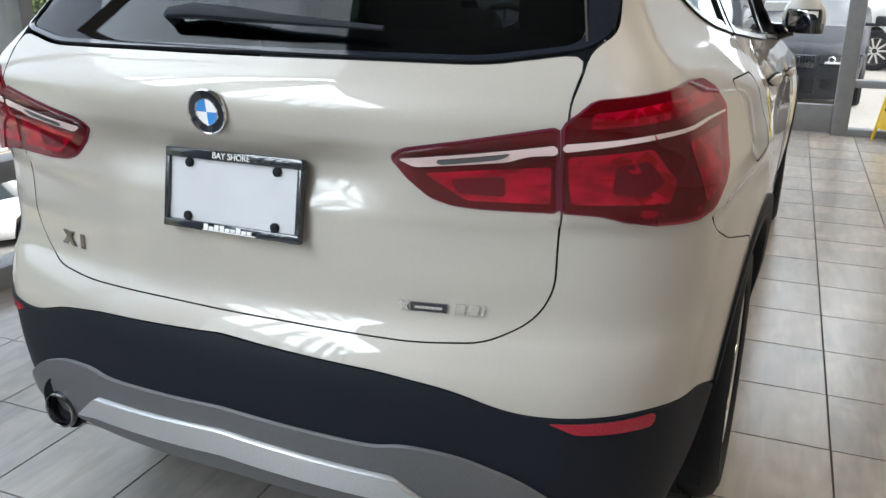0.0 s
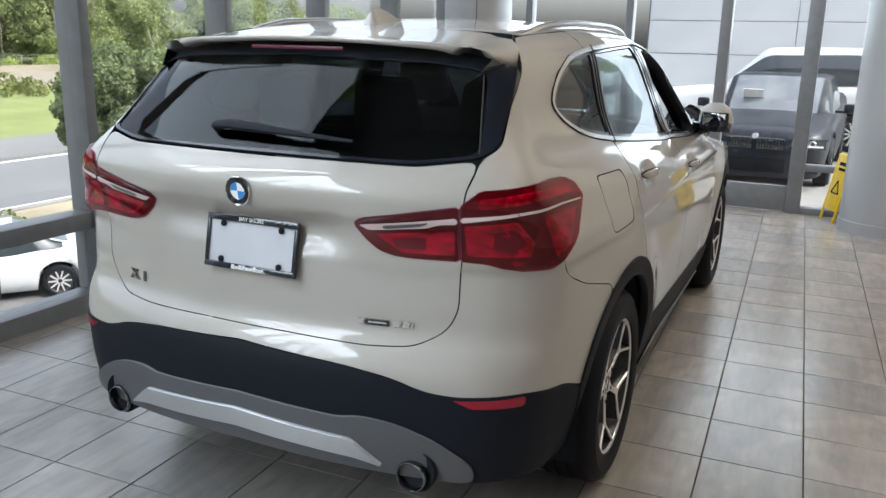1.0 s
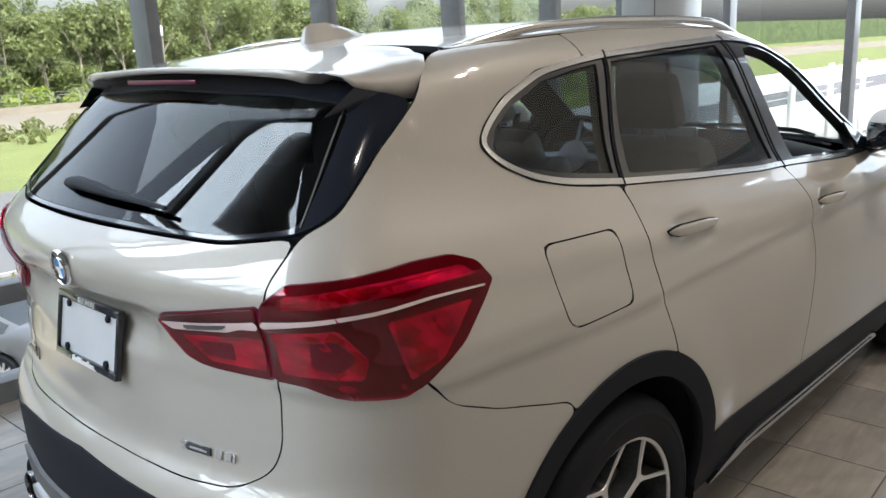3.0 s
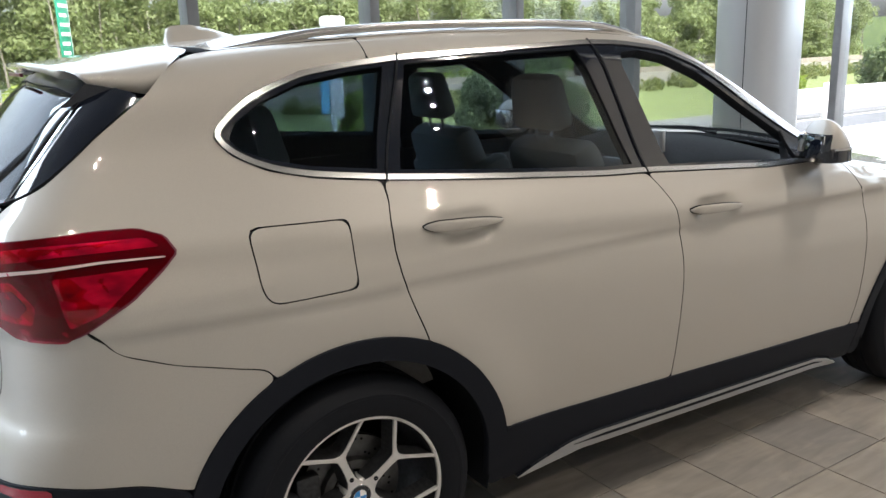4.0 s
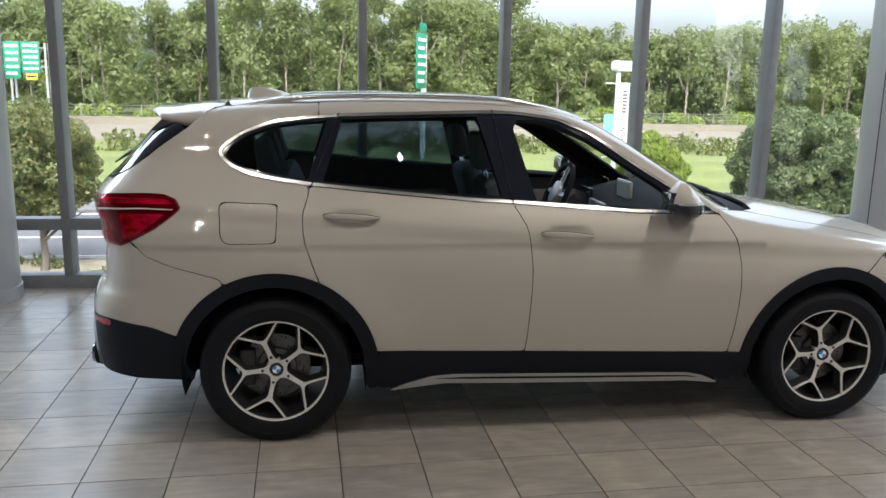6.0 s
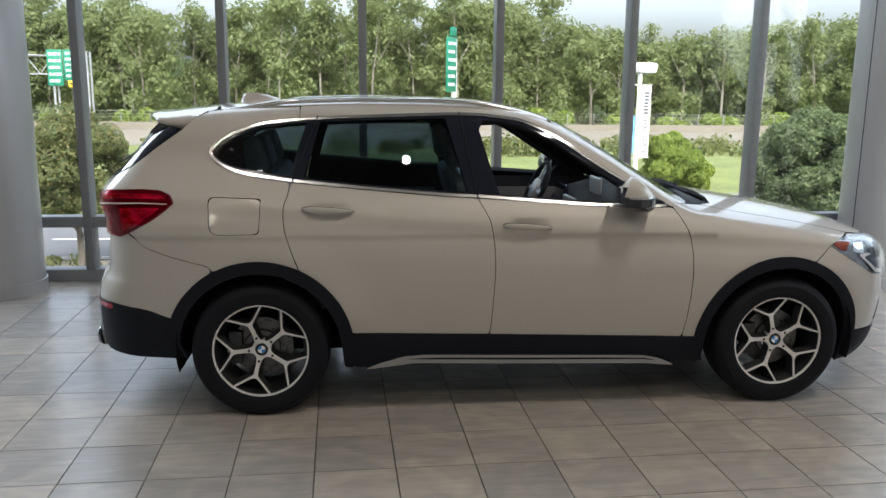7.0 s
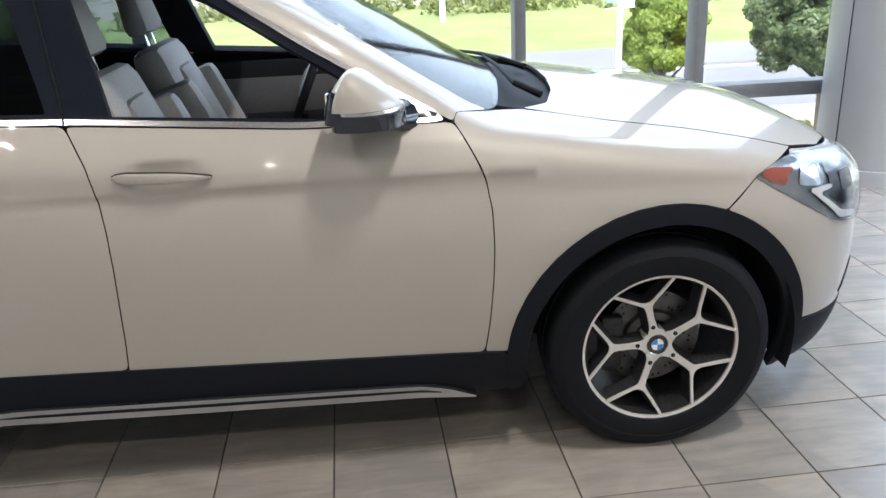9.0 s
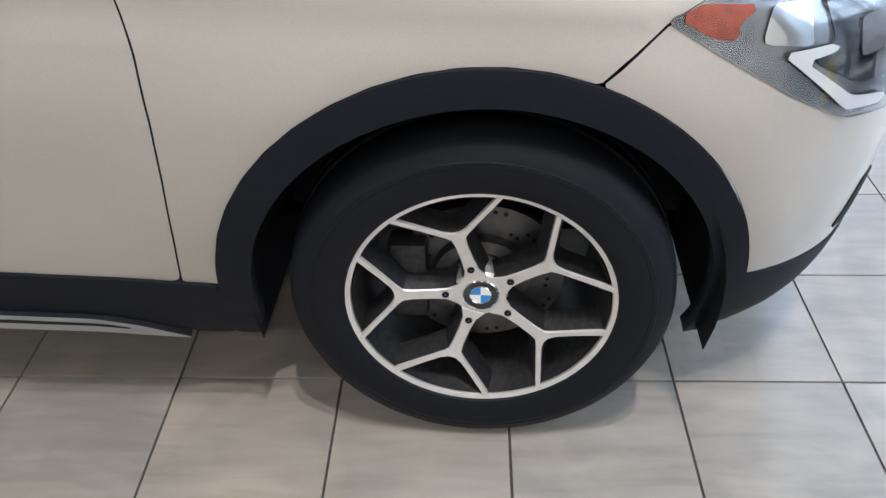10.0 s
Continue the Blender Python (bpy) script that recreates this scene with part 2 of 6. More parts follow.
BANNER_BLUE = material("banner_blue", (0.16, 0.42, 0.62), 0.7)
YELLOW_PLASTIC = grain(material("yellow_plastic", (0.80, 0.52, 0.02), 0.4), 12, (0.75, 0.48, 0.02), (0.84, 0.56, 0.03), 3)
WHITE_PAINT = material("white_car_paint", (0.56, 0.57, 0.58), 0.3, 0.0, Coat_Weight=1.0, Coat_Roughness=0.03)
BLACK_PAINT = material("black_car_paint", (0.012, 0.013, 0.016), 0.3, 0.2, Coat_Weight=1.0, Coat_Roughness=0.03)
BLUE_PAINT = material("dark_blue_car_paint", (0.006, 0.008, 0.014), 0.45, 0.0, Specular_IOR_Level=0.25, Coat_Weight=0.25, Coat_Roughness=0.05)
GREY_PAINT = material("grey_car_paint", (0.16, 0.17, 0.18), 0.3, 0.4, Coat_Weight=1.0, Coat_Roughness=0.03)
CAR_GLASS = material("dark_car_glass", (0.030, 0.038, 0.042), 0.04, 0.0, Specular_IOR_Level=0.9)
# paler copy of the car glass: the sky's reflection is put into its colour
SCREEN_GLASS = grain(material("sky_sheen_windscreen_glass", (0.13, 0.145, 0.16), 0.05, 0.0, Specular_IOR_Level=0.9), 3, (0.09, 0.10, 0.115), (0.17, 0.185, 0.20), 3)
WHITE_PANEL = grain(material("white_facade_panel", (0.56, 0.575, 0.60), 0.5), 1.2, (0.47, 0.485, 0.505), (0.52, 0.535, 0.555), 3, (0.55, 0.65))


def leaf_material(name, low, high, island=True):
    m = material(name, high, 0.55, Transmission_Weight=0.0)
    n, l = m.node_tree.nodes, m.node_tree.links
    g, r = n.new("ShaderNodeNewGeometry"), n.new("ShaderNodeValToRGB")
    r.color_ramp.elements[0].color, r.color_ramp.elements[1].color = (*low, 1), (*high, 1)
    l.new(g.outputs["Random Per Island"], r.inputs[0])
    b = n["Principled BSDF"]
    l.new(r.outputs[0], b.inputs["Base Color"])
    tl, mx = n.new("ShaderNodeBsdfTranslucent"), n.new("ShaderNodeMixShader")
    l.new(r.outputs[0], tl.inputs[0])
    mx.inputs[0].default_value = 0.55
    l.new(b.outputs[0], mx.inputs[1]), l.new(tl.outputs[0], mx.inputs[2])
    l.new(mx.outputs[0], n["Material Output"].inputs[0])
    return m


LEAF_DARK = leaf_material("dark_leaves", (0.085, 0.125, 0.05), (0.24, 0.29, 0.13))
LEAF_BRIGHT = leaf_material("bright_leaves", (0.16, 0.23, 0.03), (0.33, 0.40, 0.075))
LEAF_RUST = leaf_material("rusty_leaves", (0.10, 0.15, 0.05), (0.27, 0.25, 0.09))
LEAF_WOOD = leaf_material("woodland_leaves", (0.16, 0.20, 0.07), (0.27, 0.31, 0.125))
WEEDS = leaf_material("weed_leaves", (0.09, 0.12, 0.03), (0.24, 0.25, 0.08))
WOOD_SHADE = grain(material("woods_shade_sheet", (0.05, 0.07, 0.03), 0.9), 0.6, (0.03, 0.05, 0.018), (0.085, 0.115, 0.04), 8)
HIGHWAY = grain(material("tan_highway_concrete", (0.30, 0.27, 0.22), 0.85), 6, (0.19, 0.165, 0.125), (0.25, 0.22, 0.17), 8, None, 0.2, 0.01, second=(0.1, 0.85))

# ---- mesh tools ----
def mesh_part(name, verts, faces, mats, parent=None, label="", slots=None, normals=None, smooth=True, mirror=False):
    """A mesh object from points and faces; mirror flips it to the other side of the car."""
    me = bpy.data.meshes.new(name)
    v = np.array(verts, float)
    if mirror:
        v = v * (1, -1, 1)
        faces = [tuple(reversed(f)) for f in faces]
        normals = None if normals is None else np.array(normals) * (1, -1, 1)
    me.from_pydata(v.tolist(), [], [tuple(f) for f in faces])
    for m in mats if isinstance(mats, (list, tuple)) else [mats]:
        me.materials.append(m)
    if slots is not None:
        me.polygons.foreach_set("material_index", np.array(slots, np.int32))
    me.polygons.foreach_set("use_smooth", np.full(len(me.polygons), smooth))
    me.update()
    if normals is not None:
        me.normals_split_custom_set_from_vertices(np.array(normals).tolist())
    ob = new(name, me)
    if parent is not None:
        ob.parent = parent
    return tagged(ob, label)


def part(name, bm, mats, parent=None, label="", smooth=True, sharp=35):
    """Links a bmesh as one mesh object under a thing or a part."""
    me = bpy.data.meshes.new(name)
    bmesh.ops.recalc_face_normals(bm, faces=bm.faces)
    if smooth:
        for f in bm.faces:
            f.smooth = True
        for e in bm.edges:
            if len(e.link_faces) == 2 and e.calc_face_angle(0) > radians(sharp):
                e.smooth = False
    bm.to_mesh(me)
    bm.free()
    for m in mats if isinstance(mats, (list, tuple)) else [mats]:
        me.materials.append(m)
    ob = new(name, me)
    if parent is not None:
        ob.parent = parent
    return tagged(ob, label)


def thing(name, label, category, m=None, group="", kind=""):
    ob = new(name)
    ob.matrix_world = m if m is not None else Matrix.Identity(4)
    return tagged(ob, label, category, group, kind)


def box(bm, x0, x1, y0, y1, z0, z1, bevel=0.0, m=None, slot=0):
    """A box between two corners, its edges rounded by bevel, added to bm."""
    ret = bmesh.ops.create_cube(bm, size=1.0)
    vs = ret["verts"]
    bmesh.ops.transform(bm, matrix=Matrix.Translation(((x0 + x1) / 2, (y0 + y1) / 2, (z0 + z1) / 2)) @ Matrix.Diagonal((x1 - x0, y1 - y0, z1 - z0, 1)), verts=vs)
    fs = list({f for v in vs for f in v.link_faces})
    if bevel:
        es = list({e for v in vs for e in v.link_edges})
        r = bmesh.ops.bevel(bm, geom=es, offset=bevel, segments=2, affect="EDGES", profile=0.5)
        fs = [f for f in bm.faces if f.is_valid and (f in r["faces"] or f in fs)]
        vs = list({v for f in fs for v in f.verts})
    for f in fs:
        if f.is_valid:
            f.material_index = slot
    if m is not None:
        bmesh.ops.transform(bm, matrix=m, verts=vs)
    return vs


def boxed(name, x0, x1, y0, y1, z0, z1, mats, parent=None, label="", bevel=0.0, m=None):
    bm = bmesh.new()
    box(bm, x0, x1, y0, y1, z0, z1, bevel, m)
    return part(name, bm, mats, parent, label, smooth=bevel > 0)


def lathe(bm, profile, n=48, m=None, slot=0, close=True):
    """Turns a profile of (radius, height) about the z axis."""
    rings = []
    for r, h in profile:
        rings.append([bm.verts.new((r * math.cos(2 * math.pi * i / n), r * math.sin(2 * math.pi * i / n), h)) for i in range(n)])
    fs = []
    for a, b in zip(rings, rings[1:]):
        for i in range(n):
            f = bm.faces.new((a[i], a[(i + 1) % n], b[(i + 1) % n], b[i]))
            f.material_index = slot
            fs.append(f)
    if close:
        for ring in (rings[0], rings[-1]):
            try:
                bm.faces.new(ring).material_index = slot
            except ValueError:
                pass
    if m is not None:
        bmesh.ops.transform(bm, matrix=m, verts=[v for r in rings for v in r])
    return fs


def tube(bm, path, radius, n=8, slot=0, flat=1.0, caps=True):
    """A tube along a path of points; radius is a number or one per point."""
    pts = [Vector([float(c) for c in p]) for p in path]
    rad = [float(r) for r in radius] if isinstance(radius, (list, tuple)) else [float(radius)] * len(pts)
    rings, side = [], None
    for i, p in enumerate(pts):
        d = (pts[min(i + 1, len(pts) - 1)] - pts[max(i - 1, 0)]).normalized()
        if side is None:
            side = d.orthogonal().normalized()
        side = (side - d * side.dot(d)).normalized()
        up = d.cross(side)
        rings.append([bm.verts.new(p + rad[i] * (side * math.cos(2 * math.pi * k / n) + up * flat * math.sin(2 * math.pi * k / n))) for k in range(n)])
    for a, b in zip(rings, rings[1:]):
        for k in range(n):
            bm.faces.new((a[k], a[(k + 1) % n], b[(k + 1) % n], b[k])).material_index = slot
    if caps:
        for r in (rings[0], rings[-1]):
            bm.faces.new(r).material_index = slot


def rounded(pts, r, close=True, fine=0.012):
    """A closed outline with its corners rounded and its edges cut into short steps."""
    p = [np.array(q, float) for q in pts]
    n, out = len(p), []
    for i in range(n):
        a, b, c = p[i - 1], p[i], p[(i + 1) % n]
        la, lc = np.linalg.norm(a - b), np.linalg.norm(c - b)
        s, e = b + (a - b) * min(0.48, r / max(la, 1e-6)), b + (c - b) * min(0.48, r / max(lc, 1e-6))
        k = max(2, int(np.linalg.norm(e - s) / fine) + 2)
        for t in np.linspace(0, 1, k):
            out.append((1 - t) ** 2 * s + 2 * t * (1 - t) * b + t * t * e)
    res = []
    for i in range(len(out)):
        a, b = out[i], out[(i + 1) % len(out)]
        d = np.linalg.norm(b - a)
        if d < 1e-5:
            continue
        k = max(1, int(d / (fine * 1.6)))
        res.extend(a + (b - a) * t for t in np.linspace(0, 1, k, endpoint=False))
    return np.array(res)


def inside(poly, q):
    """Which of the points q lie in the polygon."""
    x, y = q[:, 0][:, None], q[:, 1][:, None]
    a, b = poly, np.roll(poly, -1, 0)
    cross = (a[:, 1] > y) != (b[:, 1] > y)
    xs = a[:, 0] + (y - a[:, 1]) * (b[:, 0] - a[:, 0]) / np.where(b[:, 1] == a[:, 1], 1e-12, b[:, 1] - a[:, 1])
    return (np.sum(cross & (x < xs), 1) % 2) == 1


def area2(poly):
    a, b = poly, np.roll(poly, -1, 0)
    return 0.5 * np.sum(a[:, 0] * b[:, 1] - b[:, 0] * a[:, 1])


def shrink(poly, d):
    """Moves an outline inwards by d."""
    if area2(poly) < 0:
        poly = poly[::-1]
    t = np.roll(poly, -1, 0) - np.roll(poly, 1, 0)
    t = t / np.maximum(np.linalg.norm(t, axis=1), 1e-9)[:, None]
    return poly + np.stack([-t[:, 1], t[:, 0]], 1) * d


def triangles(poly, step, holes=()):
    """Cuts a polygon with holes into small triangles."""
    from mathutils import geometry
    lo, hi = poly.min(0), poly.max(0)
    gx, gy = np.meshgrid(np.arange(lo[0] + step / 2, hi[0], step), np.arange(lo[1] + step / 2, hi[1], step))
    gx[1::2] += step / 2
    g = np.stack([gx.ravel(), gy.ravel()], 1)
    keep = inside(shrink(poly, step * 0.4), g)
    for h in holes:
        keep &= ~inside(shrink(h, -step * 0.4), g)
    g = g[keep]
    loops = [poly, *holes]
    pts, edges, base = [], [], 0
    for lp in loops:
        pts.append(lp)
        edges += [(base + i, base + (i + 1) % len(lp)) for i in range(len(lp))]
        base += len(lp)
    allp = np.concatenate([*pts, g])
    v, _, f, *_ = geometry.delaunay_2d_cdt([Vector(q) for q in allp.tolist()], edges, [], 0, 1e-6)
    v = np.array([tuple(q) for q in v])
    f = np.array([t[:3] for t in f])
    c = v[f].mean(1)
    ok = inside(poly, c)
    for h in holes:
        ok &= ~inside(h, c)
    return v, f[ok]


def spline(*pts):
    """A smooth function through the points (x, y), flat beyond the ends."""
    p = np.array(pts, float)
    px, py = p[:, 0], p[:, 1]
    d = np.diff(py) / np.diff(px)
    m = np.concatenate([[d[0]], 0.5 * (d[1:] + d[:-1]), [d[-1]]])
    flat = np.concatenate([[False], d[1:] * d[:-1] <= 0, [False]])
    m[flat] = 0.0

    def f(x):
        x = np.clip(np.asarray(x, float), px[0], px[-1])
        i = np.clip(np.searchsorted(px, x) - 1, 0, len(px) - 2)
        h = px[i + 1] - px[i]
        t = (x - px[i]) / h
        return ((1 + 2 * t) * (1 - t) ** 2 * py[i] + t * (1 - t) ** 2 * h * m[i]
                + t * t * (3 - 2 * t) * py[i + 1] + t * t * (t - 1) * h * m[i + 1])
    return f


def smax(a, b, k):
    h = np.clip(0.5 + 0.5 * (a - b) / k, 0, 1)
    return a * h + b * (1 - h) + k * h * (1 - h)


def smin(a, b, k):
    return -smax(-a, -b, k)


# the car's body: x forward from the rear axle, y to its left, z up
belt_z = spline((-0.9, 1.235), (-0.2, 1.198), (0.16, 1.165), (1.08, 1.09), (2.08, 1.037), (3.3, 0.98))
flank = spline((0.15, 0.79), (0.22, 0.835), (0.30, 0.860), (0.38, 0.874), (0.50, 0.886), (0.62, 0.895), (0.75, 0.899),
               (0.86, 0.889), (0.915, 0.879), (0.95, 0.877), (0.972, 0.874), (1.00, 0.862), (1.04, 0.838), (1.07, 0.817), (1.10, 0.799), (1.14, 0.779),
               (1.30, 0.718), (1.45, 0.656), (1.56, 0.59))
taper = spline((-0.95, -0.10), (-0.7, -0.062), (-0.4, -0.030), (0.0, -0.002), (0.5, 0.005), (1.3, 0.004), (2.2, 0.0), (2.67, -0.005), (3.0, -0.036), (3.5, -0.13))
upper_taper = spline((-0.95, -0.055), (-0.4, -0.02), (0.3, 0.0), (1.3, 0.0), (2.0, -0.03), (2.4, -0.07))
rear_x = spline((0.15, -0.80), (0.25, -0.875), (0.36, -0.905), (0.50, -0.918), (0.62, -0.915), (0.67, -0.895), (0.71, -0.868), (0.80, -0.858), (0.90, -0.852),
                (1.00, -0.856), (1.05, -0.874), (1.10, -0.872), (1.14, -0.848), (1.19, -0.797), (1.43, -0.585), (1.60, -0.45))
front_x = spline((0.15, 3.35), (0.25, 3.44), (0.40, 3.485), (0.55, 3.50), (0.70, 3.485), (0.80, 3.46), (0.90, 3.40), (1.0, 3.3))
roof_z = spline((-0.9, 1.455), (-0.55, 1.487), (-0.26, 1.525), (0.2, 1.562), (0.6, 1.575), (0.95, 1.574), (1.22, 1.554), (1.45, 1.505), (1.7, 1.43), (2.2, 1.2))
hood_z = spline((1.8, 1.16), (2.1, 1.098), (2.4, 1.048), (2.7, 1.003), (3.0, 0.955), (3.2, 0.915), (3.33, 0.87), (3.43, 0.80), (3.52, 0.68))

tuck_x = spline((-0.9, 0.06), (-0.39, 0.05), (-0.24, 0.044), (-0.10, 0.036), (0.15, 0.026), (0.5, 0.012), (0.95, 0.0))
tuck_z = spline((0.97, 0.0), (1.10, 0.75), (1.20, 1.2), (1.30, 1.5), (1.40, 1.4), (1.50, 1.0))


def flare(x, z):
    """The swelling of the flanks over the wheels."""
    s = 0.0
    for cx in (0.0, 2.67):
        r = np.hypot(x - cx, z - 0.335)
        s = s + 0.016 * np.exp(-((r - 0.47) / 0.11) ** 2) * np.clip((z - 0.30) / 0.2, 0, 1)
    return s


def body(x, y, z):
    """Negative inside the painted shell, zero on it."""
    a = np.abs(y)
    k = np.clip((z - 0.45) / 0.45, 0, 1)
    zz = z - (belt_z(x) - 1.09) * k * k * (3 - 2 * k)
    up = np.clip((z - 1.0) / 0.25, 0, 1)
    w = flank(zz) + taper(x) * (1 - up) + upper_taper(x) * up + flare(x, z) - tuck_x(x) * tuck_z(z)
    for hx, hz in ((0.345, 1.030), (1.325, 0.950)):
        w = w - 0.017 * np.exp(-((x - hx) / 0.088) ** 4 - ((z - hz) / 0.036) ** 4)
    side = a - w
    niche = 0.034 * np.exp(-((z - 0.975) / 0.055) ** 2) / (1 + np.exp((a - 0.30) / 0.02))
    rear = (rear_x(z) + niche + 0.235 * a * a - x) * np.where(z > 1.14, 0.75, 1.0)
    front = x - front_x(z) + 0.30 * a * a
    hood = (z - hood_z(x) + 0.11 * a * a) * 0.95
    low = smax(smax(smax(side, rear, 0.17), front, 0.20), 0.16 - z, 0.05)
    low = smax(low, hood, 0.05)
    roof = z - roof_z(x) + 0.075 * a * a
    screen = (z - 1.485 + 0.585 * (x - 1.50 - 0.07 * (1 - (a / 0.45) ** 2))) * 0.863
    top = smax(smax(side, roof, 0.13), rear, 0.10)
    top = np.maximum(smax(top, screen, 0.05), 0.92 - z)
    return smin(np.maximum(low, z - 1.30), top, 0.03)


def land(eye, way):
    """Where rays (arrays of starts and ways) meet the body, and the outward normals there."""
    eye, way = np.asarray(eye, float), np.asarray(way, float)
    way = way / np.linalg.norm(way, axis=1)[:, None]
    t = np.zeros(len(eye))
    for _ in range(90):
        f = body(*(eye + way * t[:, None]).T)
        t = np.minimum(t + 0.7 * f, 9.0)
        if np.abs(f).max() < 2e-5:
            break
    p = eye + way * t[:, None]
    return p, slope(p), np.abs(body(*p.T)) < 2e-3


def slope(p):
    e = 2e-3
    n = np.stack([body(*(p + d).T) - body(*(p - d).T) for d in np.eye(3) * e], 1)
    return n / np.maximum(np.linalg.norm(n, axis=1), 1e-9)[:, None]

# ---- the showroom ----
WALL_Y, END_X, GROUND = 2.16, 5.55, -3.0
PITCH_X = [-1.768 + 1.139 * i for i in range(-9, 7)]


def structure(name, x0, x1, y0, y1, z0, z1, mat, label, category, bevel=0.0):
    ob = boxed(name, x0, x1, y0, y1, z0, z1, mat, None, label, bevel)
    return tagged(ob, label, category, kind="structure")


floor = structure("floor", -12.2, 5.7, -13.0, 2.3, -0.35, -0.006, GROUT, "dark grout bed under square stone floor tiles", "floor")
ceiling = structure("ceiling", -12.2, 5.7, -13.0, 2.3, 5.5, 5.7, CEILING, "dark grey showroom ceiling with recessed lamps", "ceiling")
structure("wall_south", -12.2, 5.7, -13.2, -13.0, -0.35, 5.7, BEIGE_WALL, "plain beige painted back wall of the showroom", "wall")
structure("wall_west", -12.4, -12.2, -13.2, 2.3, -0.35, 5.7, BEIGE_WALL, "plain beige painted side wall of the showroom", "wall")
structure("wall_east", 5.5, 5.7, -13.0, -2.55, -0.35, 5.7, BEIGE_WALL, "beige painted wall beside the glass entrance", "wall")
for nm, z0, z1 in (("sill", -0.35, 0.10), ("header", 5.2, 5.5)):
    structure("window_" + nm, -12.2, 5.45, WALL_Y - 0.06, WALL_Y + 0.09, z0, z1, FRAME_GREY, "grey metal window " + nm + " along the glass wall", "window frame", 0.004)
structure("window_transom", -12.2, 5.45, WALL_Y - 0.05, WALL_Y + 0.085, 0.455, 0.545, FRAME_GREY, "grey metal transom rail of the glass wall", "window frame", 0.004)
window_wall = thing("window_wall", "tall clear glass panes between grey metal mullions", "glass wall", kind="structure")
for i, px in enumerate(PITCH_X):
    boxed("mullion", px - 0.033, px + 0.033, WALL_Y - 0.07, WALL_Y + 0.10, 0.10, 5.2, FRAME_GREY, window_wall, "", 0.004)
    if i:
        for z0, z1 in ((0.10, 0.455), (0.545, 5.2)):
            g = boxed("pane", PITCH_X[i - 1] + 0.033, px - 0.033, WALL_Y + 0.015, WALL_Y + 0.023, z0, z1, SHOW_GLASS, window_wall)
            g.visible_shadow = False

# glass front at the end, with a swing door
glass_front = thing("glass_front", "grey framed glass entrance front with a swing door", "glass wall", kind="structure")
for y0, y1 in ((2.06, 2.14), (1.40, 1.47), (0.38, 0.45), (-0.53, -0.43), (-1.30, -1.17), (-2.55, -2.47)):
    boxed("mullion", END_X - 0.06, END_X + 0.07, y0, y1, 0, 2.9, FRAME_GREY, glass_front, "", 0.004)
boxed("header", END_X - 0.06, END_X + 0.07, -2.55, 2.14, 2.9, 5.5, FRAME_GREY, glass_front, "", 0.004)
boxed("door_bottom_rail", END_X - 0.03, END_X + 0.03, -1.17, -0.53, 0.012, 0.245, FRAME_GREY, glass_front, "", 0.004)
boxed("door_top_rail", END_X - 0.03, END_X + 0.03, -1.17, -0.53, 2.2, 2.3, FRAME_GREY, glass_front, "", 0.004)
for y0, y1, zs in ((-2.47, -1.30, (0.0, 0.40)), (-0.43, 0.38, (0.0, 2.2)), (0.45, 1.40, (0.0, 2.2)), (1.47, 2.06, (0.0, 2.2))):
    for z in zs:
        boxed("rail", END_X - 0.05, END_X + 0.06, y0, y1, z, z + 0.06, FRAME_GREY, glass_front, "", 0.004)
for y0, y1, z0, z1 in ((-1.17, -0.53, 0.245, 2.2), (-1.17, -0.53, 2.3, 2.9), (-2.47, -1.30, 0.06, 2.9), (-0.43, 0.38, 0.06, 2.9), (0.45, 1.40, 0.06, 2.9), (1.47, 2.06, 0.06, 2.9)):
    g = boxed("pane", END_X - 0.004, END_X + 0.004, y0, y1, z0, z1, SHOW_GLASS, glass_front)
    g.visible_shadow = False


def column(x, y):
    c = thing("column", "round grey metal-clad column standing on the tiled floor", "column", pose(x, y, 0), "showroom columns", "structure")
    bm = bmesh.new()
    lathe(bm, [(0.325, 0.10), (0.325, 5.5)], 64, close=False)
    part("cladding", bm, COLUMN_GREY, c)
    bm = bmesh.new()
    lathe(bm, [(0.335, 0.0), (0.335, 0.098), (0.324, 0.102)], 64, close=False)
    part("base_ring", bm, COLUMN_GREY, c)
    boxed("joint", 0.3215, 0.3265, -0.003, 0.003, 0.1, 5.5, TRIM, c, m=Matrix.Rotation(radians(200), 4, "Z"))
    return c


for x, y in ((-2.36, 1.80), (4.94, 1.76), (5.06, -1.95)):
    column(x, y)

# ---- outdoors ----
def sheet(name, x0, x1, y0, y1, z, mat, label, category, thick=0.3):
    return structure(name, x0, x1, y0, y1, z - thick, z, mat, label, category)


sheet("ground", -1500, 1500, 30.8, 2500, GROUND, GRASS, "green roadside grass reaching to the horizon", "ground")
sheet("ground_near", -1500, 1500, -1500, 13.6, GROUND - 0.6, LOT, "grey asphalt parking lot below the showroom", "parking lot")
sheet("planting_strip", -1500, 1500, 13.6, 17.2, GROUND, SAND, "dry planting strip with low tufts between lot and road", "ground", 0.9)
sheet("kerb", -1500, 1500, 17.2, 17.5, GROUND + 0.04, CONCRETE, "pale concrete kerb", "kerb", 0.9)
sheet("road", -1500, 1500, 17.5, 25.6, GROUND - 0.08, ASPHALT, "grey asphalt service road with white lines", "road", 0.9)
sheet("shoulder", -1500, 1500, 25.6, 30.8, GROUND + 0.01, LOT, "pale grey paved shoulder beside the road", "pavement", 0.9)
for y0 in (25.1, 17.9):
    sheet("road_line", -1500, 1500, y0, y0 + 0.14, GROUND - 0.066, LINE, "solid white road edge line", "road marking", 0.012)
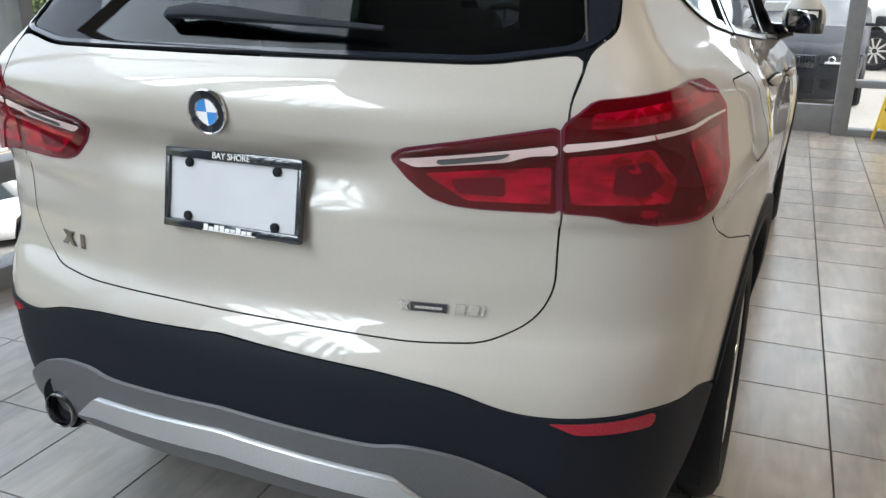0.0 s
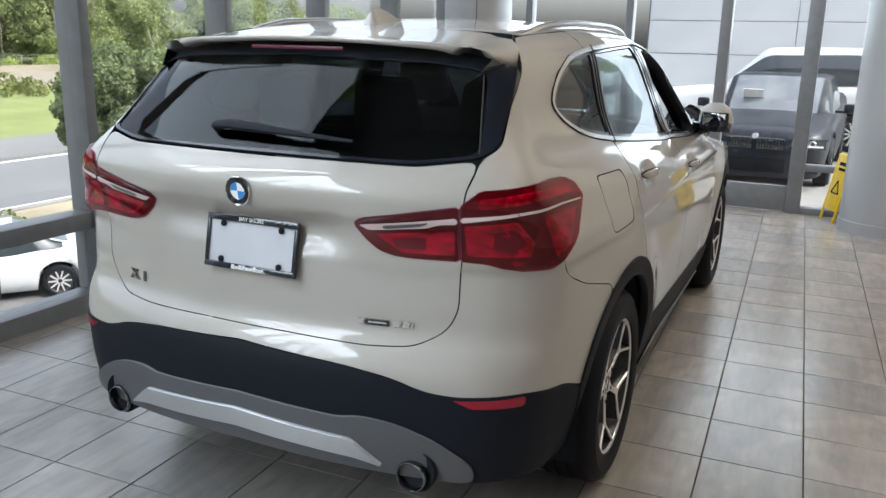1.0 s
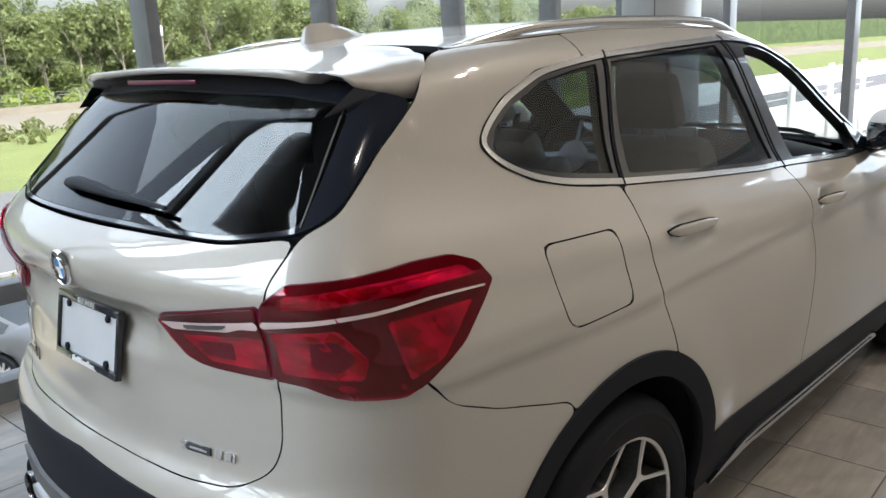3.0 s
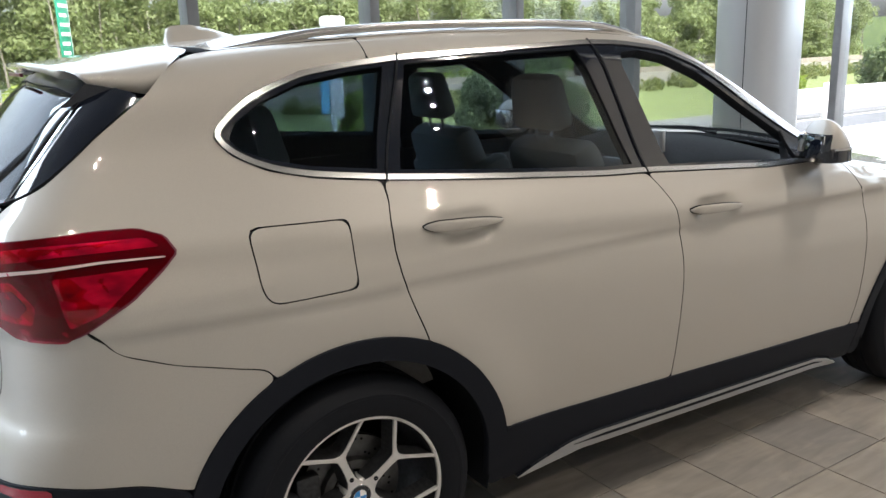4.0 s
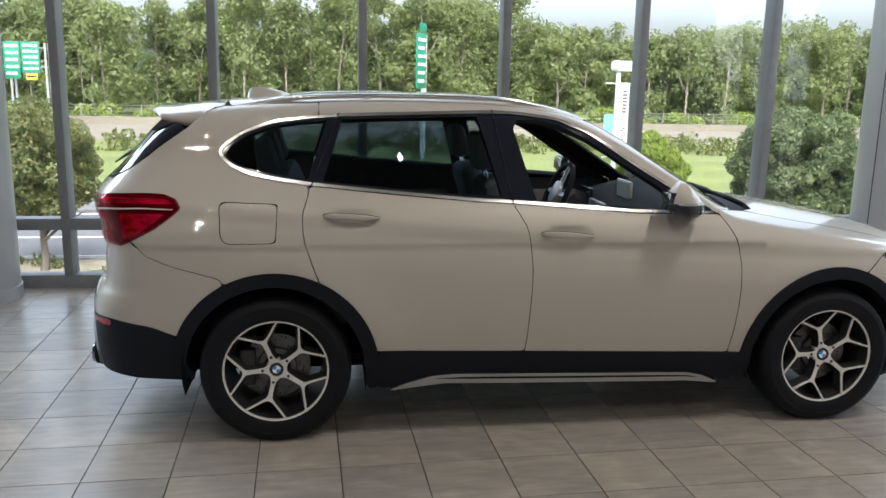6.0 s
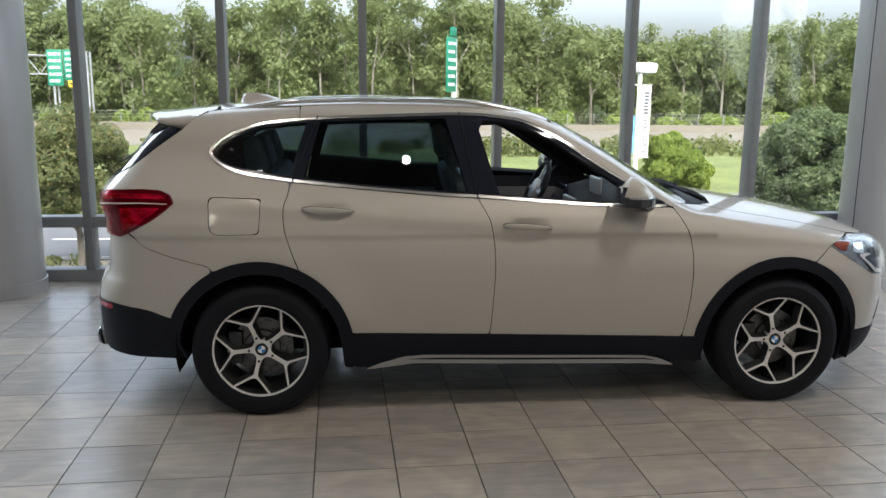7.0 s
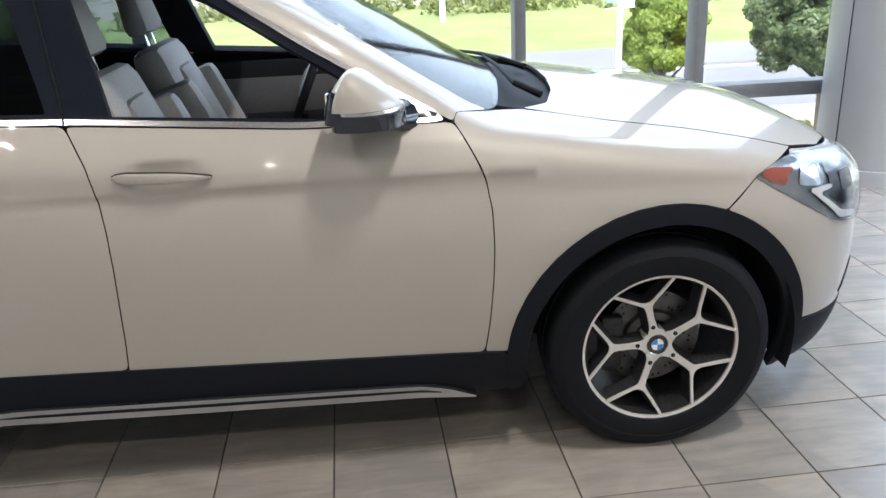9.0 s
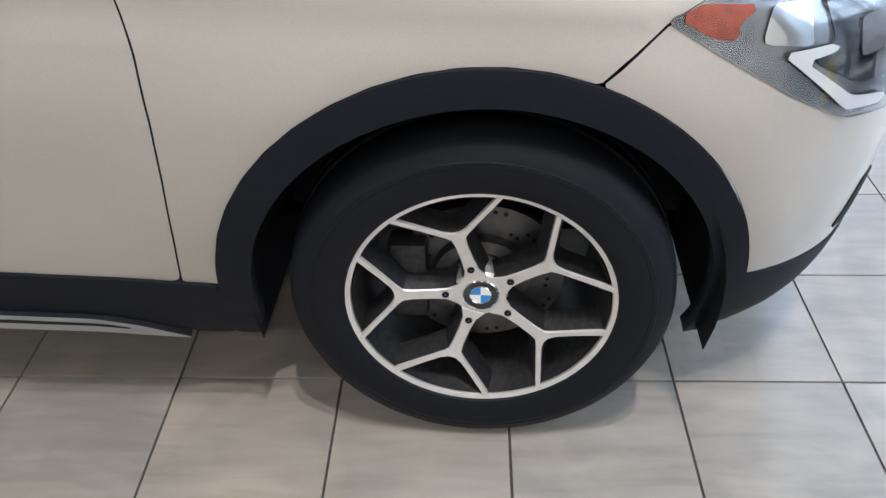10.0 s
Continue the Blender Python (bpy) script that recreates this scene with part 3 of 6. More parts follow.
for k in range(-14, 22):
    o = sheet("lane_mark", k * 9.0, k * 9.0 + 4.5, 20.7, 20.84, GROUND - 0.066, LINE, "white dashed lane line on the road", "road marking", 0.012)
    tagged(o, group="lane marks")
sheet("highway", -1500, 1500, 60, 83, GROUND + 0.03, HIGHWAY, "pale highway carriageway beyond the grass", "road")


def leaf_cloud(rng, centers, count, size, squash=1.0, droop=0.0, fill=0.35):
    """Small folded leaves scattered through the shells of many clumps: (x, y, z, radius)."""
    c = np.array(centers, float)
    k = rng.choice(len(c), count, p=c[:, 3] ** 2 / np.sum(c[:, 3] ** 2))
    d = rng.normal(size=(count, 3))
    d /= np.linalg.norm(d, axis=1)[:, None]
    r = c[k, 3] * (1 - fill * rng.random(count) ** 1.5)
    p = c[k, :3] + d * r[:, None] * (1, 1, squash)
    n = d + rng.normal(size=(count, 3)) * 0.55 + (0, 0, 0.35)
    n /= np.linalg.norm(n, axis=1)[:, None]
    u = np.cross(n, rng.normal(size=(count, 3)))
    u /= np.linalg.norm(u, axis=1)[:, None]
    u[:, 2] -= droop
    v = np.cross(n, u)
    s = size * (0.6 + 0.8 * rng.random(count))[:, None]
    q = np.stack([p - u * s * 0.6, p + v * s * 0.32 + n * s * 0.10, p + u * s * 0.6, p - v * s * 0.32 + n * s * 0.10], 1).reshape(-1, 3)
    i = np.arange(count) * 4
    f = np.concatenate([np.stack([i, i + 1, i + 2], 1), np.stack([i, i + 2, i + 3], 1)])
    return q, f


def quick_mesh(name, v, f, mat, parent=None, label=""):
    me = bpy.data.meshes.new(name)
    me.vertices.add(len(v)), me.loops.add(3 * len(f)), me.polygons.add(len(f))
    me.vertices.foreach_set("co", np.asarray(v, np.float32).ravel())
    me.loops.foreach_set("vertex_index", np.asarray(f, np.int32).ravel())
    me.polygons.foreach_set("loop_start", np.arange(0, 3 * len(f), 3, dtype=np.int32))
    me.polygons.foreach_set("loop_total", np.full(len(f), 3, np.int32))
    me.update(calc_edges=True)
    me.validate()
    me.materials.append(mat)
    ob = new(name, me)
    if parent:
        ob.parent = parent
    return tagged(ob, label)


def round_tree(x, y, base, low, high, radius, mat, seed, leaves, size, label, droop=0.0):
    """A street tree: tapered trunk, limbs and a broad leafy crown."""
    rng = np.random.default_rng(seed)
    t = thing("tree", label, "tree", pose(x, y, base))
    bm = bmesh.new()
    mid = (low + high) / 2 - base
    tube(bm, [(0, 0, -0.05), (0.03, 0.02, (low - base) * 0.5), (0.0, 0.05, low - base + 0.2), (0.02, 0, mid + 0.3)], [0.11, 0.09, 0.075, 0.04], 9)
    for k in range(7):
        a = k * 0.9
        z0 = low - base + 0.1 + 0.1 * k
        tube(bm, [(0, 0, z0), (radius * 0.35 * math.cos(a), radius * 0.35 * math.sin(a), z0 + 0.45), (radius * 0.75 * math.cos(a), radius * 0.75 * math.sin(a), z0 + 0.8)], [0.045, 0.03, 0.012], 6)
    part("trunk", bm, BARK, t)
    clumps = []
    h = (high - low) / 2
    for k in range(120):
        d = rng.normal(size=3)
        d /= np.linalg.norm(d)
        if d[2] < -0.55:
            d[2] *= 0.6
        rr = rng.uniform(0.66, 0.86) if k > 20 else 0.35
        clumps.append((d[0] * radius * rr, d[1] * radius * rr, mid + d[2] * h * rr, radius * rng.uniform(0.13, 0.30)))
    v, f = leaf_cloud(rng, clumps, leaves, size, 0.85, droop)
    quick_mesh("crown", v, f, mat, t)
    return t


round_tree(8.65, 16.1, GROUND, -2.25, 0.75, 1.02, LEAF_BRIGHT, 3, 60000, 0.062, "young street tree with bright yellow-green drooping leaves", 0.5)
round_tree(10.5, 12.2, GROUND - 0.6, -1.85, 1.40, 1.49, LEAF_DARK, 5, 90000, 0.072, "dense round street tree with dark green leaves")
round_tree(-6.6, 16.0, GROUND, -2.4, 1.22, 1.45, LEAF_RUST, 7, 42000, 0.08, "round street tree with green and rust tinged leaves")
round_tree(-14.5, 16.3, GROUND, -1.7, 1.2, 1.5, LEAF_DARK, 9, 9000, 0.14, "round street tree with dark green leaves")
round_tree(24.0, 16.2, GROUND, -1.3, 1.0, 1.4, LEAF_BRIGHT, 11, 8000, 0.15, "young street tree with bright green leaves", 0.4)
round_tree(33.0, 16.2, GROUND, -1.6, 1.4, 1.8, LEAF_DARK, 12, 8000, 0.17, "dense round street tree with dark green leaves")

# woods behind the highway
rng = np.random.default_rng(21)
clumps, trunk_bm, pale_bm = [], bmesh.new(), bmesh.new()
for k in range(140):
    x = -62 + k * 1.65 + rng.uniform(-1.2, 1.2)
    y = 93 + rng.uniform(0, 16)
    top = rng.uniform(12.5, 17.5) - 0.012 * abs(x - 5) + 1.2 * math.sin(x * 0.11) - (2.6 if x > 28 else 0)
    tr = rng.uniform(0.09, 0.17)
    lean = rng.uniform(-1.2, 1.2)
    b = pale_bm if rng.random() < 0.22 else trunk_bm
    inner = 0.0 if rng.random() < 0.22 else 4.5
    y += inner
    tube(b, [(x, y - 2.5, GROUND), (x + lean * 0.3, y - 2.4, GROUND + top * 0.35), (x + lean, y - 1.5, GROUND + top * 0.75)], [tr, tr * 0.8, tr * 0.35], 5)
    for j in range(1):
        s = rng.choice((-1, 1))
        z0 = GROUND + top * rng.uniform(0.3, 0.5)
        tube(b, [(x + lean * 0.35, y - 2.4, z0), (x + lean * 0.4 + s * 1.1, y - 2.5, z0 + 1.8), (x + lean * 0.5 + s * 1.9, y - 2.2, z0 + 3.4)], [tr * 0.5, tr * 0.35, tr * 0.15], 4)
    for j in range(26):
        a = rng.uniform(0, 6.28)
        hz = rng.uniform(0.16, 1.0) ** 0.85
        rr = rng.uniform(0.3, 3.9) * (1.15 - 0.5 * hz)
        clumps.append((x + lean * hz + rr * math.cos(a), y + rr * math.sin(a), GROUND + top * hz - 0.6, rng.uniform(0.9, 2.2)))
    clumps.append((x + rng.uniform(-2, 2), y + 9, GROUND + top * rng.uniform(0.1, 0.75), rng.uniform(2.0, 3.0)))
    y -= inner
    if rng.random() < 0.8:
        clumps.append((x + rng.uniform(-1.5, 1.5), y - 3 + rng.uniform(-1, 1), GROUND + rng.uniform(0.3, 1.6), rng.uniform(0.7, 1.5)))
v, f = leaf_cloud(rng, clumps, 560000, 0.44, 0.8, 0.1, 0.75)
tagged(quick_mesh("woodland", v, f, LEAF_WOOD), "dense green deciduous woodland behind the highway", "woods", kind="stuff")
tagged(part("woodland_trunks", trunk_bm, BARK), "brown trunks and limbs in the woodland edge", "woods", kind="stuff")
tagged(part("woodland_pale_trunks", pale_bm, PALE_BARK), "pale trunks and limbs in the woodland edge", "woods", kind="stuff")
# flat added sheet, its dark green stands for shade between the trees
structure("backdrop", -400, 500, 126, 127, GROUND, GROUND + 8.5, WOOD_SHADE, "dark green sheet standing for the shade deep in the woods", "backdrop")
# bright bushes before the woods, weeds along the highway
rng = np.random.default_rng(8)
clumps = [(x + rng.uniform(-2, 2), 87.5 + rng.uniform(-1, 2), GROUND + rng.uniform(0.2, 1.3), rng.uniform(0.8, 1.7)) for x in np.linspace(-70, 95, 60)]
v, f = leaf_cloud(rng, clumps, 14000, 0.45, 0.8)
tagged(quick_mesh("bushes", v, f, LEAF_BRIGHT), "bright green bushes along the woodland edge", "bushes", kind="stuff")
clumps = []
for k in range(420):
    x = rng.uniform(-60, 95)
    clumps.append((x, rng.uniform(50, 58.5), GROUND + rng.uniform(0.0, 0.5), rng.uniform(0.25, 0.9) * (1.6 if rng.random() < 0.08 else 1)))
v, f = leaf_cloud(rng, clumps, 26000, 0.30, 1.1, -0.4)
tagged(quick_mesh("weeds", v, f, WEEDS), "tall dry weeds beside the highway", "weeds", kind="stuff")
clumps = [(rng.uniform(-30, 60), rng.uniform(14.2, 16.8), GROUND + 0.05, rng.uniform(0.12, 0.34)) for k in range(240)]
v, f = leaf_cloud(rng, clumps, 16000, 0.10, 0.8, -0.5)
tagged(quick_mesh("tufts", v, f, WEEDS), "low green tufts in the planting strip", "plants", kind="stuff")
# wire fence at the highway's far side
fence = thing("fence", "grey wire fence along the far side of the highway", "fence")
for k in range(60):
    x = -70 + k * 3.0
    boxed("post", x - 0.04, x + 0.04, 84.96, 85.04, GROUND, GROUND + 1.9, CHROME, fence)
for z in (0.15, 0.5, 0.85, 1.2, 1.55, 1.85):
    boxed("wire", -70, 107, 84.985, 85.015, GROUND + z - 0.015, GROUND + z + 0.015, CHROME, fence)
sheet("highway_barrier", -200, 260, 83.2, 83.6, GROUND + 0.75, HIGHWAY, "low tan concrete barrier at the highway edge", "barrier", 0.8)


def bars(mat, parent, x0, x1, z0, z1, y, rows, seed):
    """Rows of plain bars in place of writing too small to read."""
    r = random.Random(seed)
    h = (z1 - z0) / (rows * 2.6 + 1)
    for k in range(rows):
        z = z1 - h * (2.6 * k + 2.2)
        x = x0 + (x1 - x0) * 0.12
        while x < x1 - (x1 - x0) * 0.2:
            w = min((x1 - x0) * r.uniform(0.15, 0.4), x1 - (x1 - x0) * 0.1 - x)
            boxed("sign_bar", x, x + w, y - 0.012, y, z, z + h, mat, parent)
            x += w + (x1 - x0) * 0.06


road_sign = thing("road_sign", "tall green road sign with white bars on a white post", "road sign", pose(5.75, 45, GROUND, 0, 0, 62))
bm = bmesh.new()
box(bm, -0.75, 0.75, -0.04, 0.04, 4.35, 7.55, 0.02)
box(bm, -0.2, 0.75, -0.04, 0.04, 7.6, 8.15, 0.02)
sp = part("panel", bm, SIGN_GREEN, road_sign)
bars(LINE, road_sign, -0.75, 0.75, 4.45, 7.5, -0.04, 6, 3)
boxed("post", 0.78, 1.05, 0.05, 0.30, 0, 7.5, WHITE_METAL, road_sign, "white post", 0.02)

gantry = thing("sign_gantry", "white truss sign gantry with green sign panels over the highway", "sign gantry", pose(-27, 72, GROUND))
bm = bmesh.new()
for x in (-7.0, 0.3, 3.2):
    for y in (-0.5, 0.5):
        tube(bm, [(x, y, 0), (x, y, 7.4)], 0.10, 8)
for z in (5.4, 7.0):
    for y in (-0.5, 0.5):
        tube(bm, [(-14, y, z), (3.2, y, z)], 0.06, 6)
for k in range(14):
    x = -14 + k * 1.2
    tube(bm, [(x, -0.5, 5.4 if k % 2 else 7.0), (x + 1.2, -0.5, 7.0 if k % 2 else 5.4)], 0.04, 6)
part("truss", bm, SATIN, gantry)
for x0, x1, z0, z1, m in ((-0.1, 1.2, 4.4, 7.5, SIGN_GREEN), (1.3, 2.8, 4.9, 7.5, SIGN_GREEN), (1.6, 2.5, 4.3, 4.85, SIGN_YELLOW)):
    boxed("sign_panel", x0, x1, -0.75, -0.65, z0, z1, m, gantry, "", 0.02)
    bars(LINE if m is SIGN_GREEN else TRIM, gantry, x0, x1, z0, z1, -0.75, 5 if m is SIGN_GREEN else 1, int(x0 * 10))


def street_lamp(x, y, z, top, turn, blue=True):
    lamp = thing("street_lamp", "white parking lot lamp post with a hanging banner", "lamp post", pose(x, y, z, 0, 0, turn))
    h = top - z
    bm = bmesh.new()
    tube(bm, [(0, 0, 0), (0, 0, h - 0.1)], [0.075, 0.055], 12)
    part("post", bm, WHITE_METAL, lamp)
    bm = bmesh.new()
    box(bm, -0.2, 0.2, -0.2, 0.2, -0.06, 0.22, 0.02)
    part("footing", bm, CONCRETE, lamp)
    bm = bmesh.new()
    box(bm, -0.16, 0.42, -0.17, 0.17, h - 0.12, h + 0.14, 0.07)
    part("lamp_head", bm, WHITE_METAL, lamp)
    for s, mat in ((1, WHITE_METAL), (-1, BANNER_BLUE)):
        boxed("banner", 0.09 * s if s > 0 else -0.36, 0.36 if s > 0 else -0.09, -0.006, 0.006, h - 2.25 if s > 0 else h - 2.15, h - 0.45 if s > 0 else h - 1.2, mat, lamp, "white banner" if s > 0 else "blue banner")
    lettering("banner_text", "Certified", 0.24, Matrix.Translation((0.225, -0.009, h - 1.72)) @ Matrix.Rotation(radians(90), 4, "X") @ Matrix.Rotation(radians(90), 4, "Z"), TRIM, lamp, 0.001)
    bm = bmesh.new()
    for k in range(7):
        box(bm, 0.16, 0.30, -0.009, -0.006, h - 1.16 + k * 0.085, h - 1.10 + k * 0.085)
    part("banner_bars", bm, GREY_PLASTIC, lamp)
    for k in (h - 0.42, h - 2.28):
        bm = bmesh.new()
        tube(bm, [(-0.38, 0, k), (0.38, 0, k)], 0.012, 6)
        part("banner_rod", bm, WHITE_METAL, lamp)
    return lamp


def lettering(name, text, size, m, mat, parent, depth=0.0006):
    """Flat letters in the built-in font."""
    cu = bpy.data.curves.new(name, "FONT")
    cu.body, cu.size, cu.extrude, cu.align_x, cu.align_y = text, size, depth, "CENTER", "CENTER"
    tmp = bpy.data.objects.new(name, cu)
    scene.collection.objects.link(tmp)
    me = bpy.data.meshes.new_from_object(tmp.evaluated_get(bpy.context.evaluated_depsgraph_get()))
    bpy.data.objects.remove(tmp)
    me.materials.clear()
    me.materials.append(mat)
    ob = new(name, me)
    if parent:
        ob.parent = parent
    ob.matrix_local = m
    return ob


street_lamp(7.55, 15.9, GROUND, 2.15, 15)
street_lamp(33.0, 15.5, GROUND, 1.75, 20)

# raised forecourt beyond the glass front
sheet("forecourt", 5.72, 19.0, -16, 3.1, -0.30, CONCRETE, "pale concrete forecourt outside the glass front", "pavement", 3.2)
rail = thing("white_parapet", "white boarded parapet fence at the forecourt edge", "fence")
boxed("board", 5.9, 19.0, 2.86, 2.94, -0.30, 0.45, WHITE_METAL, rail, "", 0.01)
boxed("top_board", 5.9, 19.0, 2.85, 2.95, 0.66, 0.92, WHITE_METAL, rail, "", 0.01)
for k in range(9):
    boxed("post", 5.9 + k * 1.6, 6.05 + k * 1.6, 2.80, 2.855, -0.30, 0.98, WHITE_METAL, rail, "", 0.01)
facade = thing("panel_facade", "white metal panelled facade with thin dark joints", "building", kind="structure")
boxed("wall", 19.05, 19.5, -16, 3.0, -0.30, 7.0, GREY_PLASTIC, facade)
bm = bmesh.new()
box(bm, -0.025, 0.03, -0.862, 0.862, -0.392, 0.392, 0.004)
PANEL_ME = None
for i in range(10):
    for j in range(8):
        if PANEL_ME is None:
            o = part("panel", bm, WHITE_PANEL, facade, smooth=False)
            PANEL_ME = o.data
        else:
            o = new("panel", PANEL_ME)
            o.parent = facade
        o.location = (19.03, 2.1 - 1.74 * i, 0.12 + 0.80 * j)


# parked cars
def parked_car(label, m, paint, length=4.65, width=1.82, height=1.43, suv=False, coupe=False, plate=None):
    """A plainer car: body, cabin, glass, wheels, lamps; x forward, origin at the rear axle on the ground."""
    c = thing("parked_car", label, "car", m)
    wb = length * 0.605
    ro, fo = length * 0.215, length * 0.18
    belt = 0.90 if not suv else 1.08
    hood = spline((-ro, belt * 0.86), (-ro + 0.10, belt + 0.06), (0.1, belt + (0.10 if not suv else 0.12)), (1.0, belt + 0.02), (wb - 0.75, belt + 0.02), (wb + 0.2, belt - 0.05), (wb + fo - 0.22, belt - 0.13), (wb + fo - 0.07, belt - 0.19), (wb + fo, belt * 0.68))
    plan = spline((-ro, 0.80), (-ro + 0.25, 0.93), (0.2, 0.985), (1.2, 1.0), (wb - 0.2, 0.985), (wb + fo - 0.35, 0.93), (wb + fo - 0.12, 0.84), (wb + fo, 0.68))
    xs = np.linspace(-ro, wb + fo, 64)
    sec = [(0.86, 0.16), (0.95, 0.24), (0.985, 0.40), (1.0, 0.62), (0.985, 0.80), (0.95, 0.93), (0.88, 0.985), (0.60, 1.0), (0.0, 1.015)]
    bm = bmesh.new()
    rows = []
    for x in xs:
        w, t = float(plan(x)) * width / 2, float(hood(x))
        arch = 0.0
        for cx in (0.0, wb):
            d = abs(x - cx)
            if d < 0.40:
                arch = max(arch, 0.33 + math.sqrt(0.40 ** 2 - d * d))
        half = []
        for a, b in sec:
            z = max(b * t, 0.16)
            half.append((a * w, max(z, min(arch, t * 0.9)) if a > 0.8 else z))
        ring = [bm.verts.new((x, -y, z)) for y, z in half] + [bm.verts.new((x, y, z)) for y, z in half[-2::-1]]
        rows.append(ring)
    for a, b in zip(rows, rows[1:]):
        for k in range(len(a) - 1):
            bm.faces.new((a[k], a[k + 1], b[k + 1], b[k]))
    bm.faces.new(rows[0]), bm.faces.new(rows[-1])
    part("body", bm, paint, c, sharp=50)
    # cabin: glass below, painted roof above
    x0, x1 = (-ro + 0.10 if suv else -0.28), wb - 0.62
    r0, r1 = (x0 + 0.28 if suv else (0.55 if not coupe else 0.75)), wb - 1.35
    bm = bmesh.new()
    rows = []
    for t in np.linspace(0, 1, 30):
        x = x0 + (x1 - x0) * t
        if x < r0:
            k = (x - x0) / (r0 - x0)
        elif x > r1:
            k = (x1 - x) / (x1 - r1)
        else:
            k = 1.0
        k = min(1.0, max(0.0, k)) ** 0.85
        zb = float(hood(x)) - 0.03
        zt = zb + (height - 0.03 * ((x - (r0 + r1) / 2) / 1.2) ** 2 - zb) * k
        w = width / 2
        rows.append([bm.verts.new((x, s * w * a, zb + (zt - zb) * b)) for s, a, b in ((-1, 0.90, 0.0), (-1, 0.84, 0.45), (-1, 0.755, 0.80 if suv else 0.90), (-1, 0.66, 0.985), (-1, 0.3, 1.0), (1, 0.3, 1.0), (1, 0.66, 0.985), (1, 0.755, 0.80 if suv else 0.90), (1, 0.84, 0.45), (1, 0.90, 0.0))])
    for i, (a, b) in enumerate(zip(rows, rows[1:])):
        x = x0 + (x1 - x0) * (i + 0.5) / 29
        for k in range(9):
            fc = bm.faces.new((a[k], a[k + 1], b[k + 1], b[k]))
            painted = (2 <= k <= 6 and r0 - 0.02 <= x <= r1 + 0.02) or k in (2, 6) or (k in (0, 1, 7, 8) and (x < x0 + 0.14 or x > x1 - 0.12))
            fc.material_index = 0 if painted else (2 if x > r1 and 3 <= k <= 5 else 1)
    part("cabin", bm, [paint, CAR_GLASS, SCREEN_GLASS], c, sharp=40)
    for wx in (0.0, wb):
        for s in (-1, 1):
            w = new("wheel")
            w.parent, w.matrix_local = c, pose(wx, s * (width / 2 - 0.11), 0.325, 90 if s < 0 else -90, 0, 0)
            bm = bmesh.new()
            lathe(bm, [(0.22, -0.10), (0.30, -0.10), (0.325, -0.07), (0.325, 0.07), (0.30, 0.10), (0.235, 0.105), (0.225, 0.08)], 32, close=False)
            part("tyre", bm, RUBBER, w)
            bm = bmesh.new()
            lathe(bm, [(0.232, 0.10), (0.215, 0.09), (0.20, 0.04), (0.02, 0.02)], 32, slot=1, close=False)
            for k in range(10):
                box(bm, 0.04, 0.225, -0.014, 0.014, 0.06, 0.088, 0.0, Matrix.Rotation(radians(36 * k), 4, "Z"))
            part("rim", bm, [MACHINED, DARK_ALLOY], w)
    for s in (-1, 1):
        w = width / 2
        bm = bmesh.new()
        lx = -ro
        vs = box(bm, lx - 0.012, lx + 0.16, s * w * 0.42 if s > 0 else -w * 0.80, w * 0.80 if s > 0 else -w * 0.42, belt * 0.74, belt * 0.90, 0.02)
        for v in vs:
            v.co.x += 0.26 * max(0.0, abs(v.co.y) / w - 0.62) ** 1.2
        part("tail_lamp", bm, LAMP_RED, c, "red tail lamp")
        fx = wb + fo

        def nose(y0, y1, z0, z1, name, mats, label, proud, host, cut=0.0):
            """A patch of the nose, bent round the front corner; cut slants its inner lower corner."""
            bm = bmesh.new()
            rows = []
            for k in range(9):
                y = y0 + (y1 - y0) * k / 8
                q = y / w
                back = 0.0 if q < 0.60 else 0.30 * (q - 0.60) ** 1.25 / 0.30 ** 0.25
                lo = z0 + cut * (1 - k / 8)
                rows.append([bm.verts.new((fx - back - 0.20 * max(0.0, z - belt * 0.66) / 0.10 * 0.3 + d, s * y, z)) for z, d in ((lo, proud - 0.08), (lo, proud), (z1, proud), (z1, proud - 0.08))])
            for r0, r1 in zip(rows, rows[1:]):
                for k in range(3):
                    bm.faces.new((r0[k], r0[k + 1], r1[k + 1], r1[k]))
            bm.faces.new(rows[0]), bm.faces.new(rows[-1])
            return part(name, bm, mats, host, label, sharp=40)

        head = nose(w * 0.46, w * 0.93, belt * 0.605, belt * 0.735, "headlamp", BLACK_GLOSS, "clear headlamp with dark housing", 0.022, c, 0.03)
        nose(w * 0.52, w * 0.90, belt * 0.640, belt * 0.665, "light_strip", LAMP_WHITE, "", 0.026, head)
        for q in (0.60, 0.76):
            lamp_ring = bmesh.new()
            back = 0.0 if q < 0.60 else 0.30 * (q - 0.60) ** 1.25 / 0.30 ** 0.25
            lathe(lamp_ring, [(0.028, 0.0), (0.036, 0.006), (0.040, 0.0)], 20, Matrix.Translation((fx - back + 0.018, s * w * q, belt * 0.69)) @ Matrix.Rotation(radians(90), 4, "Y"), close=False)
            part("lamp_ring", lamp_ring, BRIGHT, head)
        nose(w * 0.50, w * 0.86, 0.24, 0.40, "side_intake", TRIM, "dark side air intake", 0.012, c, 0.05)
        nose(w * 0.45, w * 0.95, belt * 0.735, belt * 0.75, "bonnet_joint", TRIM, "", 0.016, c)
        bm = bmesh.new()
        box(bm, wb - 0.92, wb - 0.76, s * (w + 0.02) if s > 0 else -w - 0.18, w + 0.18 if s > 0 else -w - 0.02, belt + 0.02, belt + 0.15, 0.03)
